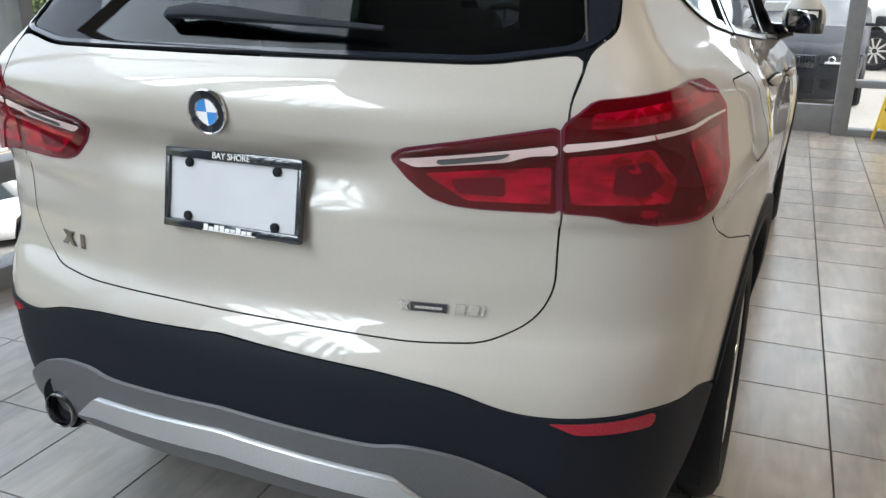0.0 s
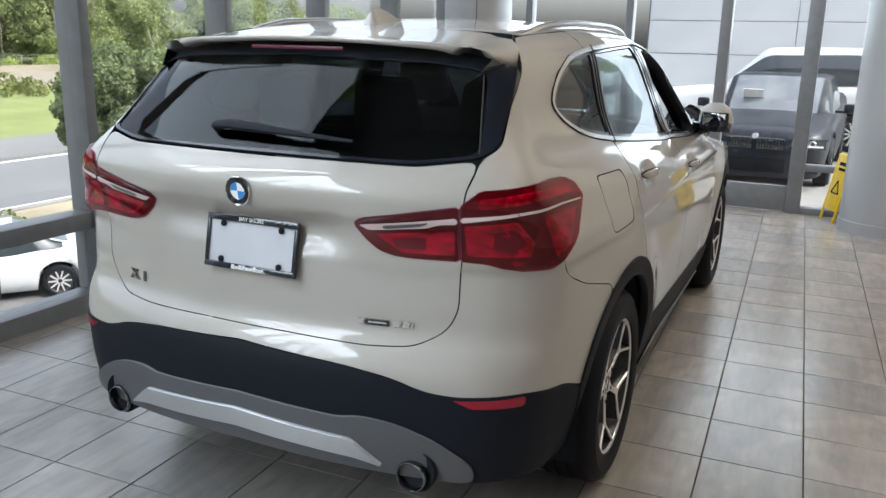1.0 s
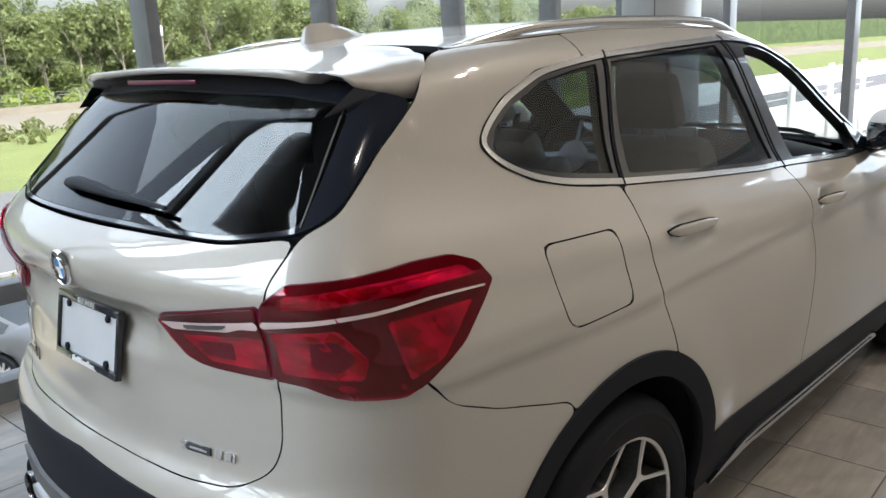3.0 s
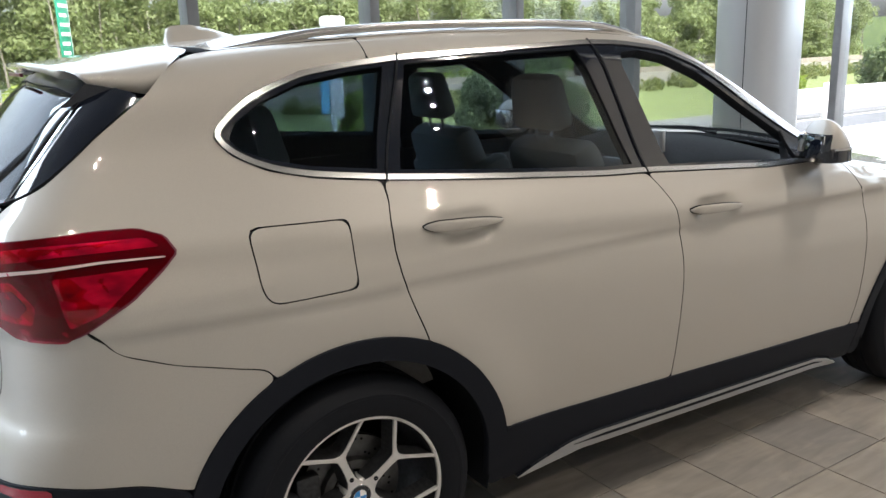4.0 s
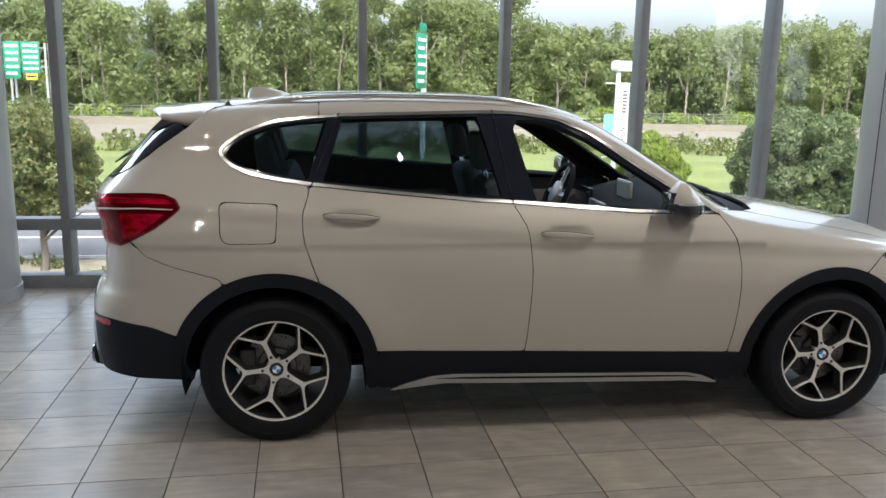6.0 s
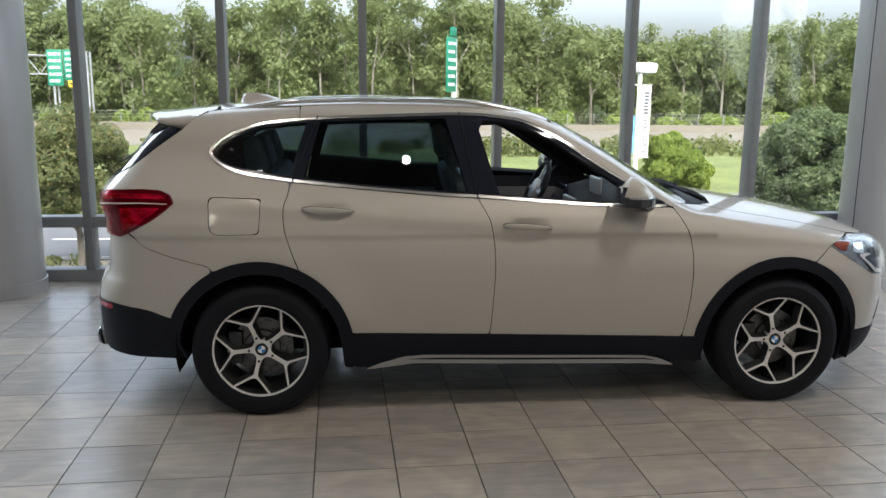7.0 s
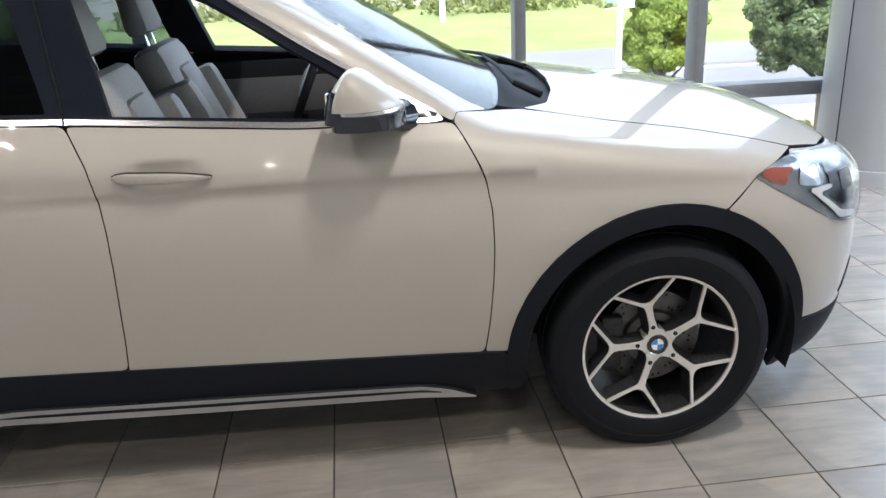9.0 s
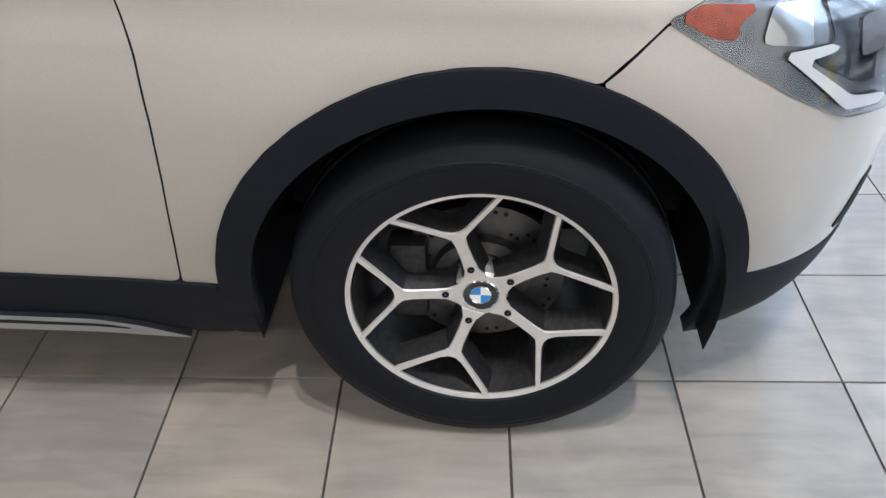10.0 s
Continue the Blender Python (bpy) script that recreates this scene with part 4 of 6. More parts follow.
        box(bm, wb - 0.86, wb - 0.80, s * w * 0.9 if s > 0 else -w - 0.05, w + 0.05 if s > 0 else -w * 0.9, belt + 0.02, belt + 0.06, 0.01)
        part("door_mirror", bm, paint, c)
        bm = bmesh.new()
        box(bm, fx - 0.06, fx + 0.028, 0.025 if s > 0 else -0.37, 0.37 if s > 0 else -0.025, belt * 0.575, belt * 0.745, 0.022)
        for k in range(9):
            y = (0.06 + 0.034 * k) * s
            box(bm, fx + 0.024, fx + 0.036, y - 0.005, y + 0.005, belt * 0.595, belt * 0.728, slot=1)
        part("grille", bm, [BLACK_GLOSS, DARK_ALLOY], c, "dark twin grille half")
    boxed("air_intake", wb + fo - 0.16, wb + fo + 0.012, -0.40, 0.40, 0.22, 0.42, TRIM, c, "dark lower air intake", 0.02)
    bm = bmesh.new()
    lathe(bm, [(0.001, 0.008), (0.036, 0.006), (0.041, 0.0)], 24, Matrix.Translation((wb + fo + 0.006, 0, belt * 0.765)) @ Matrix.Rotation(radians(62), 4, "Y"), close=False)
    part("emblem", bm, SATIN, c, "small round emblem")
    if plate:
        boxed("plate", -ro - 0.03, -ro + 0.02, -0.16, 0.16, belt * 0.55, belt * 0.55 + 0.14, plate, c, "yellow number plate", 0.004)
    return c


LOT_Z = GROUND - 0.6
parked_car("black sedan with red tail lamps in the parking lot", pose(6.1, 12.9, LOT_Z, 0, 0, 118), BLACK_PAINT, plate=SIGN_YELLOW)
parked_car("white coupe parked in the lot below", pose(8.7, 12.6, LOT_Z, 0, 0, 142), WHITE_PAINT, coupe=True)
parked_car("dark grey sedan parked in the lot below", pose(3.1, 12.3, LOT_Z, 0, 0, 118), GREY_PAINT)
FC = -0.30
sedan = parked_car("dark blue sedan facing the glass door on the forecourt", pose(12.35, -0.80, FC, 0, 0, 177), BLUE_PAINT)
parked_car("white SUV parked behind the dark sedan", pose(14.7, -1.85, FC, 0, 0, 91), WHITE_PAINT, 4.85, 1.95, 1.84, suv=True)
sheet_p = boxed("windscreen_paper", -0.14, 0.14, -0.004, 0.004, -0.10, 0.10, WHITE_METAL, sedan, "white paper behind the windscreen")
sheet_p.matrix_local = pose(1.98, -0.30, 1.12, 0, 0, 90) @ pose(0, 0, 0, 32, 0, 0)


class Plane:
    """Looks at the body along one direction."""
    def __init__(self, d):
        self.d = np.array(d, float) / np.linalg.norm(d)
        e = np.array((1.0, 0, 0)) if abs(self.d[0]) < 0.8 else np.array((0, 1.0, 0))
        self.u = e - self.d * e.dot(self.d)
        self.u /= np.linalg.norm(self.u)
        self.v = np.cross(self.d, self.u)

    def flat(self, p):
        return np.stack([p @ self.u, p @ self.v], 1)

    def on(self, q):
        eye = q[:, :1] * self.u + q[:, 1:] * self.v - self.d * 4
        return land(eye, np.tile(self.d, (len(q), 1)))[:2]


class Wrap:
    """Looks at the body from all round an upright axis."""
    def __init__(self, cx, s):
        self.cx, self.s = cx, s

    def flat(self, p):
        return np.stack([np.arctan2(-p[:, 1], self.s * (self.cx - p[:, 0])) * 0.9, p[:, 2]], 1)

    def on(self, q):
        a = q[:, 0] / 0.9
        way = np.stack([self.s * np.cos(a), np.sin(a), 0 * a], 1)
        eye = np.stack([0 * a + self.cx, 0 * a, q[:, 1]], 1) - way * 3
        return land(eye, way)[:2]


SIDE, SHOULDER, TOP = Plane((0, 1, 0)), Plane((0, 0.80, -0.60)), Plane((0, 0, -1))
REAR, FRONT = Wrap(0.3, 1), Wrap(2.3, -1)


def spot(q):
    """A point of the right flank from x and z."""
    return land([(q[0], -3, q[1])], [(0, 1, 0)])[0][0]


def points3(pts):
    return np.array([spot(q) if len(q) == 2 else q for q in pts], float)


def panel(name, pts, view, mats, parent, label="", r=0.012, gap=0.0017, lift=0.0, thick=0.014, step=0.03, holes=(), mirror=False, both=False, fine=0.012):
    """A sheet of the body within an outline, with a folded edge and an inner face."""
    poly = shrink(rounded(view.flat(points3(pts)), r, fine=fine), gap)
    cut = [shrink(rounded(view.flat(points3(h)), r, fine=fine), -gap) for h in holes]
    v, f = triangles(poly, step, cut)
    p, n = view.on(v)
    p = p + n * lift
    # faces turn outwards
    a, b, c = p[f[:, 0]], p[f[:, 1]], p[f[:, 2]]
    flip = np.einsum("ij,ij->i", np.cross(b - a, c - a), n[f[:, 0]]) < 0
    f[flip] = f[flip][:, ::-1]
    m = len(p)
    edge = {}
    for t in f:
        for i in range(3):
            edge[(int(t[i]), int(t[(i + 1) % 3]))] = edge.get((int(t[(i + 1) % 3]), int(t[i])), 0)
    rim = [(i, j) for (i, j) in edge if (j, i) not in edge]
    verts, norms = [p, p - n * thick], [n, -n]
    faces = [tuple(t) for t in f.tolist()] + [tuple(m + i for i in reversed(t)) for t in f.tolist()]
    slots = [0] * len(f) + [1] * len(f)
    ev, en = [], []
    for i, j in rim:
        k = 2 * m + len(ev)
        d = p[j] - p[i]
        o = np.cross(d, n[i])
        o = o / max(np.linalg.norm(o), 1e-9)
        ev += [p[i], p[j], p[j] - n[j] * thick, p[i] - n[i] * thick]
        en += [(o + n[i]) * 0.7, (o + n[j]) * 0.7, o, o]
        faces.append((k + 3, k + 2, k + 1, k))
        slots.append(1)
    if ev:
        verts.append(np.array(ev)), norms.append(np.array(en))
    verts, norms = np.concatenate(verts), np.concatenate(norms)
    mats = mats if isinstance(mats, (list, tuple)) else [mats, TRIM]
    made = mesh_part(name, verts, faces, mats, parent, label, slots, norms, mirror=mirror)
    return made

# ---- the car: painted shell ----
car = thing("car", "pearl white compact SUV parked on the showroom floor", "car")


def arc(cx, r, a0, a1, n=14, cz=0.335):
    """Points of a wheel arch, x and z, from one angle to another in degrees."""
    return [(cx + r * math.cos(radians(a)), cz + r * math.sin(radians(a))) for a in np.linspace(a0, a1, n)]


ARCH = 0.461
DLO_TOP = [(-0.252, 1.300), (-0.225, 1.338), (-0.145, 1.396), (0.0, 1.447), (0.14, 1.464), (0.283, 1.476), (0.60, 1.488), (0.98, 1.500), (1.12, 1.496), (1.317, 1.472), (1.468, 1.410), (1.58, 1.338), (1.696, 1.262), (1.854, 1.168), (2.088, 1.037)]
DLO_LOW = [(1.67, 1.046), (1.08, 1.089), (0.902, 1.097), (0.50, 1.131), (0.162, 1.163), (-0.04, 1.190), (-0.138, 1.214), (-0.212, 1.253)]
dlo_top, dlo_low = spline(*DLO_TOP), spline(*DLO_LOW[::-1], (2.088, 1.037))
GAP1 = [(0.150, 1.12), (0.128, 1.06), (0.126, 1.00), (0.134, 0.935), (0.160, 0.85), (0.196, 0.757)]
GAP2 = [(1.141, 0.405), (1.150, 0.50), (1.156, 0.612), (1.161, 0.72), (1.160, 0.815), (1.150, 0.91), (1.134, 0.986), (1.105, 1.04), (1.076, 1.088)]
GAP3 = [(2.148, 0.372), (2.163, 0.48), (2.174, 0.60), (2.179, 0.70), (2.177, 0.806), (2.163, 0.89), (2.137, 0.952), (2.108, 1.005), (2.088, 1.037)]
a_r0 = math.degrees(math.atan2(0.757 - 0.335, 0.196))


def roof_edge(x):
    """How far from the middle the roof and the windscreen meet the side frame."""
    return float(np.interp(x, [-0.3, 0.1, 1.3, 1.55, 1.75, 2.0, 2.25], [0.540, 0.565, 0.565, 0.565, 0.590, 0.635, 0.675]))


def on_top(x, y):
    return land([(x, y, 3.0)], [(0, 0, -1)])[0][0]


for left in (False, True):
    side = "left" if left else "right"
    # rear door, front door
    panel("rear_door", [(0.156, dlo_low(0.156))] + GAP1 + arc(0, ARCH, a_r0, 12.5) + [(0.452, 0.424), (0.80, 0.414)] + GAP2 + [(0.902, 1.097), (0.50, 1.131)], SIDE, PAINT, car, r=0.02, mirror=left, step=0.015)
    panel("front_door", GAP2[::-1] + [(1.141, 0.405), (1.6, 0.390)] + GAP3 + [(1.67, 1.046)], SIDE, PAINT, car, r=0.02, mirror=left, step=0.015)
    # fender up to the bonnet's edge
    hood_edge = [on_top(x, -y) for x, y in ((2.24, 0.640), (2.30, 0.610), (2.38, 0.612), (2.57, 0.640), (2.80, 0.648), (3.00, 0.682), (3.09, 0.712))]
    panel("front_fender", GAP3 + [(2.10, 1.055), on_top(2.20, -0.675)] + hood_edge + [(3.0, 0.874), (2.925, 0.842), (2.885, 0.806)] + arc(2.67, 0.457, 69, 176) + [(2.21, 0.369)], SHOULDER, PAINT, car, r=0.006, mirror=left, step=0.022)
    # rear quarter and roof side
    top = [on_top(x, -roof_edge(x)) for x in (0.20, 0.06, -0.05, -0.16, -0.24)]
    q = [(0.150, float(dlo_low(0.150))), (0.05, float(dlo_low(0.05))), (-0.04, 1.190), (-0.138, 1.214), (-0.212, 1.253), (-0.252, 1.300), (-0.225, 1.338), (-0.145, 1.396), (0.0, 1.447), (0.14, 1.464), (0.20, float(dlo_top(0.20)))]
    q += top + [(-0.29, -0.565, 1.478), (-0.36, -0.610, 1.410), (-0.50, -0.640, 1.318), (-0.61, -0.652, 1.218), (-0.70, -0.640, 1.188), (-0.780, -0.631, 1.107), (-0.772, -0.629, 0.99), (-0.70, -0.79, 0.97), (-0.62, -0.85, 0.945)]
    q += [(-0.552, 0.868), (-0.43, 0.818), (-0.30, 0.786), (-0.235, 0.772)] + arc(0, ARCH, 118, a_r0 + 0.4) + [(x - 0.001, z) for x, z in GAP1[::-1]]
    flap = [(-0.228, 1.098), (0.022, 1.090), (0.012, 0.927), (-0.200, 0.922), (-0.222, 0.945)]
    panel("rear_quarter_panel", q, REAR, PAINT, car, r=0.018, gap=0.0011, mirror=left, holes=[] if left else [flap], step=0.024)
    if not left:
        panel("fuel_flap", flap, REAR, PAINT, car, "flush painted fuel filler flap", r=0.03, gap=0.0017, lift=-0.0006)
    xs = [0.20, 0.4, 0.6, 0.9, 1.2, 1.35, 1.45, 1.55, 1.65, 1.75, 1.85, 1.95, 2.05, 2.15, 2.20]
    rail = [on_top(x, -roof_edge(x)) for x in xs]
    low = [(x, z) for x, z in DLO_TOP[::-1] if x > 0.20]
    panel("roof_side_rail", rail + [(2.10, 1.055)] + low + [(0.20, float(dlo_top(0.20)))], SHOULDER, PAINT, car, r=0.012, gap=0.0002, mirror=left, step=0.018, fine=0.01)
    # wheel arch trims and sill
    panel("wheel_arch_trim", arc(0, 0.463, 10, 160, 26) + [(-0.417, 0.40), (-0.378, 0.290), (-0.355, 0.300)] + arc(0, 0.398, 176, 2, 26) + [(0.41, 0.235), (0.462, 0.235), (0.458, 0.40)], SIDE, [CLADDING, CLADDING], car, "dark grey plastic wheel arch trim", r=0.02, lift=0.007, thick=0.03, mirror=left, step=0.02)
    panel("wheel_arch_trim", arc(2.67, 0.459, 4, 176, 26) + [(2.212, 0.365), (2.205, 0.225), (2.262, 0.222)] + arc(2.67, 0.398, 186, -4, 26) + [(3.05, 0.188), (3.084, 0.190), (3.11, 0.33)], SIDE, [CLADDING, CLADDING], car, "dark grey plastic wheel arch trim", r=0.02, lift=0.007, thick=0.03, mirror=left, step=0.02)
    panel("sill", [(0.455, 0.428), (0.80, 0.416), (1.14, 0.407), (1.65, 0.388), (2.215, 0.371), (2.215, 0.222), (2.135, 0.224), (2.01, 0.272), (1.6, 0.283), (0.74, 0.300), (0.66, 0.280), (0.55, 0.240), (0.455, 0.234)], SIDE, [CLADDING, CLADDING], car, "dark grey plastic side sill", r=0.03, gap=0.0005, lift=0.006, thick=0.05, mirror=left)

# bonnet, roof, windscreen
bonnet_r = [(2.36, 0.606), (2.45, 0.622), (2.57, 0.637), (2.80, 0.645), (3.00, 0.679), (3.088, 0.706), (3.206, 0.650), (3.306, 0.508), (3.366, 0.303), (3.386, 0.10)]
bonnet_b = [(2.31, 0.600), (2.40, 0.52), (2.45, 0.35), (2.475, 0.15)]
pts = [(x, -y) for x, y in bonnet_b[::-1] + bonnet_r] + [(x, y) for x, y in bonnet_r[::-1] + bonnet_b]
panel("bonnet", [on_top(*q) for q in pts], TOP, PAINT, car, r=0.015, step=0.035)
xs = [-0.20, 0.0, 0.3, 0.6, 0.9, 1.2, 1.4, 1.47]
pts = [(x, -roof_edge(x)) for x in xs] + [(1.52, -0.35), (1.54, 0.0), (1.52, 0.35)] + [(x, roof_edge(x)) for x in xs[::-1]] + [(-0.24, 0.3), (-0.25, 0.0), (-0.24, -0.3)]
panel("roof", [on_top(*q) for q in pts], TOP, PAINT, car, r=0.03, gap=0.001, step=0.04)
xs = [1.49, 1.65, 1.75, 1.9, 2.05, 2.20]
pts = [(x, -roof_edge(x)) for x in xs] + [(2.24, -0.60), (2.27, -0.42), (2.295, -0.2), (2.30, 0.0), (2.295, 0.2), (2.27, 0.42), (2.24, 0.60)] + [(x, roof_edge(x)) for x in xs[::-1]] + [(1.54, 0.34), (1.555, 0), (1.54, -0.34)]
ws = panel("windscreen", [on_top(*q) for q in pts], TOP, [CLEAR_GLASS, CLEAR_GLASS], car, "clear curved windscreen", r=0.03, thick=0.004, lift=-0.003, step=0.05)
ws.visible_shadow = False

# ---- the car: rear end ----
def even(pts):
    """Mirrors a half outline, from the middle outwards, to both sides."""
    p = points3(pts)
    return list(p) + list((p * (1, -1, 1))[::-1])


hatch_low = [(-0.879, -0.13, 0.690), (-0.859, -0.389, 0.684), (-0.825, -0.520, 0.692), (-0.788, -0.592, 0.732), (-0.776, -0.623, 0.79)]
bumper_low = [(-0.911, -0.01, 0.650), (-0.895, -0.336, 0.630), (-0.873, -0.469, 0.611), (-0.852, -0.564, 0.580), (-0.835, -0.625, 0.573), (-0.746, -0.813, 0.577), (-0.60, 0.557), (-0.528, 0.545), (-0.425, 0.506)]
seam = [(-0.772, -0.629, 0.99), (-0.70, -0.79, 0.97), (-0.62, -0.85, 0.945), (-0.552, 0.868), (-0.43, 0.818), (-0.30, 0.786), (-0.235, 0.772)]
p1 = points3(hatch_low + seam + arc(0, ARCH, 118, 157, 8))
p2 = points3(bumper_low[::-1])
ring = np.concatenate([p1, p2])
bumper = panel("rear_bumper", list(ring) + list((ring * (1, -1, 1))[::-1]), REAR, PAINT, car, "painted rear bumper", r=0.03, step=0.024)
low = points3(bumper_low + [(-0.418, 0.42), (-0.395, 0.335), (-0.378, 0.290), (-0.60, 0.300), (-0.75, -0.78, 0.312), (-0.86, -0.50, 0.315), (-0.89, -0.01, 0.338)])
panel("bumper_lower", list(low) + list((low * (1, -1, 1))[::-1]), REAR, [CLADDING, CLADDING], bumper, "dark grey plastic lower bumper", r=0.03, lift=0.003, thick=0.03)
# below the skid plate this grey also stands for its silver in shade
grey = points3([(-0.92, -0.01, 0.502), (-0.899, -0.330, 0.484), (-0.892, -0.380, 0.496), (-0.87, -0.484, 0.486), (-0.841, -0.593, 0.446), (-0.799, -0.690, 0.375), (-0.80, -0.70, 0.320), (-0.86, -0.50, 0.326), (-0.89, -0.01, 0.348)])
panel("diffuser", list(grey) + list((grey * (1, -1, 1))[::-1]), REAR, [GREY_PLASTIC, GREY_PLASTIC], bumper, "mid grey plastic diffuser, below the strip also the skid plate's shaded underside", r=0.03, lift=0.014, thick=0.02)
sil = points3([(-0.92, -0.01, 0.457), (-0.893, -0.365, 0.430), (-0.872, -0.462, 0.355), (-0.884, -0.372, 0.374), (-0.89, -0.01, 0.400)])
panel("skid_plate", list(sil) + list((sil * (1, -1, 1))[::-1]), REAR, [SATIN, SATIN], bumper, "satin silver skid plate", r=0.010, lift=0.028, thick=0.016)
for left in (False, True):
    panel("reflector", [(-0.836, -0.630, 0.568), (-0.739, -0.819, 0.573), (-0.74, -0.817, 0.541), (-0.816, -0.685, 0.543)], REAR, [LAMP_REFLECTOR, TRIM], bumper, "red bumper reflector", r=0.008, lift=0.006, thick=0.008, mirror=left)
    s = 1 if left else -1
    wall_x = float(land([(-3, 0.533 * s, 0.345)], [(1, 0, 0)])[0][0][0])
    bm = bmesh.new()
    lathe(bm, [(0.066, 0.040), (0.066, 0.002), (0.063, 0.0), (0.058, 0.004), (0.030, 0.012)], 40, Matrix.Translation((wall_x - 0.017, 0.533 * s, 0.349)) @ Matrix.Rotation(radians(90), 4, "Y"), close=False)
    part("exhaust_cutout", bm, TRIM, bumper, "dark opening round the exhaust")
    aim = Matrix.Translation((wall_x - 0.034, 0.533 * s, 0.335)) @ Matrix.Rotation(radians(90), 4, "Y")
    bm = bmesh.new()
    lathe(bm, [(0.038, 0.012), (0.0385, 0.001), (0.040, -0.001), (0.043, 0.0), (0.045, 0.004), (0.045, 0.20)], 40, aim, close=False)
    part("exhaust_tip", bm, DARK_CHROME, bumper, "round chrome exhaust tip")
    bm = bmesh.new()
    lathe(bm, [(0.0384, 0.010), (0.036, 0.030), (0.001, 0.031)], 32, aim, close=False)
    part("pipe", bm, RUBBER, bumper)

# tailgate, its glass and lamps
gate = panel("tailgate", even(hatch_low[:] + [(-0.772, -0.6265, 0.93), (-0.780, -0.628, 1.107), (-0.70, -0.637, 1.186), (-0.765, -0.486, 1.166), (-0.81, -0.22, 1.169)]), REAR, PAINT, car, "painted tailgate", r=0.03, gap=0.0009, step=0.022)
glass_out = even([(-0.48, -0.01, 1.478), (-0.47, -0.30, 1.470), (-0.44, -0.50, 1.450), (-0.36, -0.607, 1.408), (-0.50, -0.638, 1.318), (-0.61, -0.649, 1.220), (-0.70, -0.639, 1.190), (-0.765, -0.486, 1.170), (-0.81, -0.11, 1.174)])
glass_in = even([(-0.545, -0.01, 1.436), (-0.535, -0.42, 1.424), (-0.505, -0.572, 1.404), (-0.690, -0.628, 1.200), (-0.765, -0.478, 1.180), (-0.80, -0.11, 1.184)])
panel("window_surround", glass_out, REAR, [BLACK_GLOSS, TRIM], gate, "gloss black rear window surround", r=0.03, lift=0.002, holes=[glass_in], thick=0.01)
panel("rear_window", glass_in, REAR, [REAR_GLASS, REAR_GLASS], gate, "dark tinted rear window", r=0.03, gap=0.0, lift=-0.001, thick=0.004)
for left in (False, True):
    panel("glass_edge", [(-0.518, -0.569, 1.400), (-0.60, -0.603, 1.320), (-0.69, -0.632, 1.200), (-0.69, -0.628, 1.200), (-0.60, -0.598, 1.320), (-0.518, -0.5645, 1.400)], REAR, [BRIGHT, TRIM], gate, "thin bright edge of the rear window", r=0.001, gap=0, lift=0.004, thick=0.003, mirror=left)
# spoiler
verts, faces = [], []
NX, NY = 12, 40
lip_z = spline((-0.62, 1.465), (-0.56, 1.452), (-0.46, 1.430), (-0.36, 1.408), (-0.30, 1.455), (-0.24, 1.50))
prof = []
for j in range(NY + 1):
    t = -1 + 2 * j / NY
    w = abs(t)
    tip = -0.600 + 0.100 * w ** 4
    root = -0.245 + 0.02 * w * w - 0.13 * max(0.0, (w - 0.80) / 0.2) ** 1.5
    for i in range(NX + 1):
        x = root + (tip - root) * i / NX
        edge = 0.607 - 0.030 * max(0.0, (-0.36 - x)) / 0.2
        if w < 0.86:
            y = t / 0.86 * 0.50
            z = roof_z(x) - 0.075 * y * y - 0.9 * max(0.0, abs(y) - 0.40) ** 2 + 0.008 * (i / NX) ** 3
        else:
            k = (w - 0.86) / 0.14
            z0 = roof_z(x) - 0.075 * 0.50 ** 2 - 0.9 * 0.10 ** 2 + 0.008 * (i / NX) ** 3
            y = math.copysign(0.50 + (edge - 0.50) * math.sin(k * math.pi / 2) ** 0.9, t)
            z = z0 + (min(float(lip_z(x)), z0) - z0) * (1 - math.cos(k * math.pi / 2)) ** 1.15
        verts.append((x, y, z))
top_n = len(verts)
row = NX + 1
for j in range(NY):
    for i in range(NX):
        a = j * row + i
        faces.append((a, a + 1, a + row + 1, a + row))
for (x, y, z) in list(verts):
    u = min(1.0, (x + 0.60) / 0.36)
    yy = y * (0.96 if abs(y) > 0.49 else 0.985)
    verts.append((x + 0.006, yy, max(1.395, z - 0.012 - 0.050 * u) if abs(y) < 0.52 else z + 0.004))
for j in range(NY):
    for i in range(NX):
        a = top_n + j * row + i
        faces.append((a + row, a + row + 1, a + 1, a))
for j in range(NY):
    a, b = j * row + NX, (j + 1) * row + NX
    faces.append((a, top_n + a, top_n + b, b))
for i in range(NX):
    faces.append((i + 1, i, top_n + i, top_n + i + 1))
    a = NY * row + i
    faces.append((a, a + 1, top_n + a + 1, top_n + a))
spoiler = mesh_part("roof_spoiler", verts, faces, PAINT, car, "painted roof spoiler over the rear window")
for s in (-1, 1):
    bm = bmesh.new()
    lip = [bm.verts.new((x, s * (0.606 - 0.030 * (-0.36 - x) / 0.2), float(lip_z(x)) + 0.002)) for x in np.linspace(-0.358, -0.500, 9)]
    foot = [bm.verts.new((x, s * y, z)) for x, y, z in zip(np.linspace(-0.358, -0.560, 9), np.linspace(0.602, 0.555, 9), np.linspace(1.402, 1.385, 9))]
    for i in range(8):
        bm.faces.new((lip[i], lip[i + 1], foot[i + 1], foot[i]))
    part("spoiler_fin", bm, BLACK_GLOSS, spoiler, "gloss black fin under the spoiler end")
bm = bmesh.new()
box(bm, -0.598, -0.588, -0.16, 0.16, 1.452, 1.462, 0.002)
part("brake_light", bm, LAMP_DARK, spoiler, "narrow dark red high brake light")

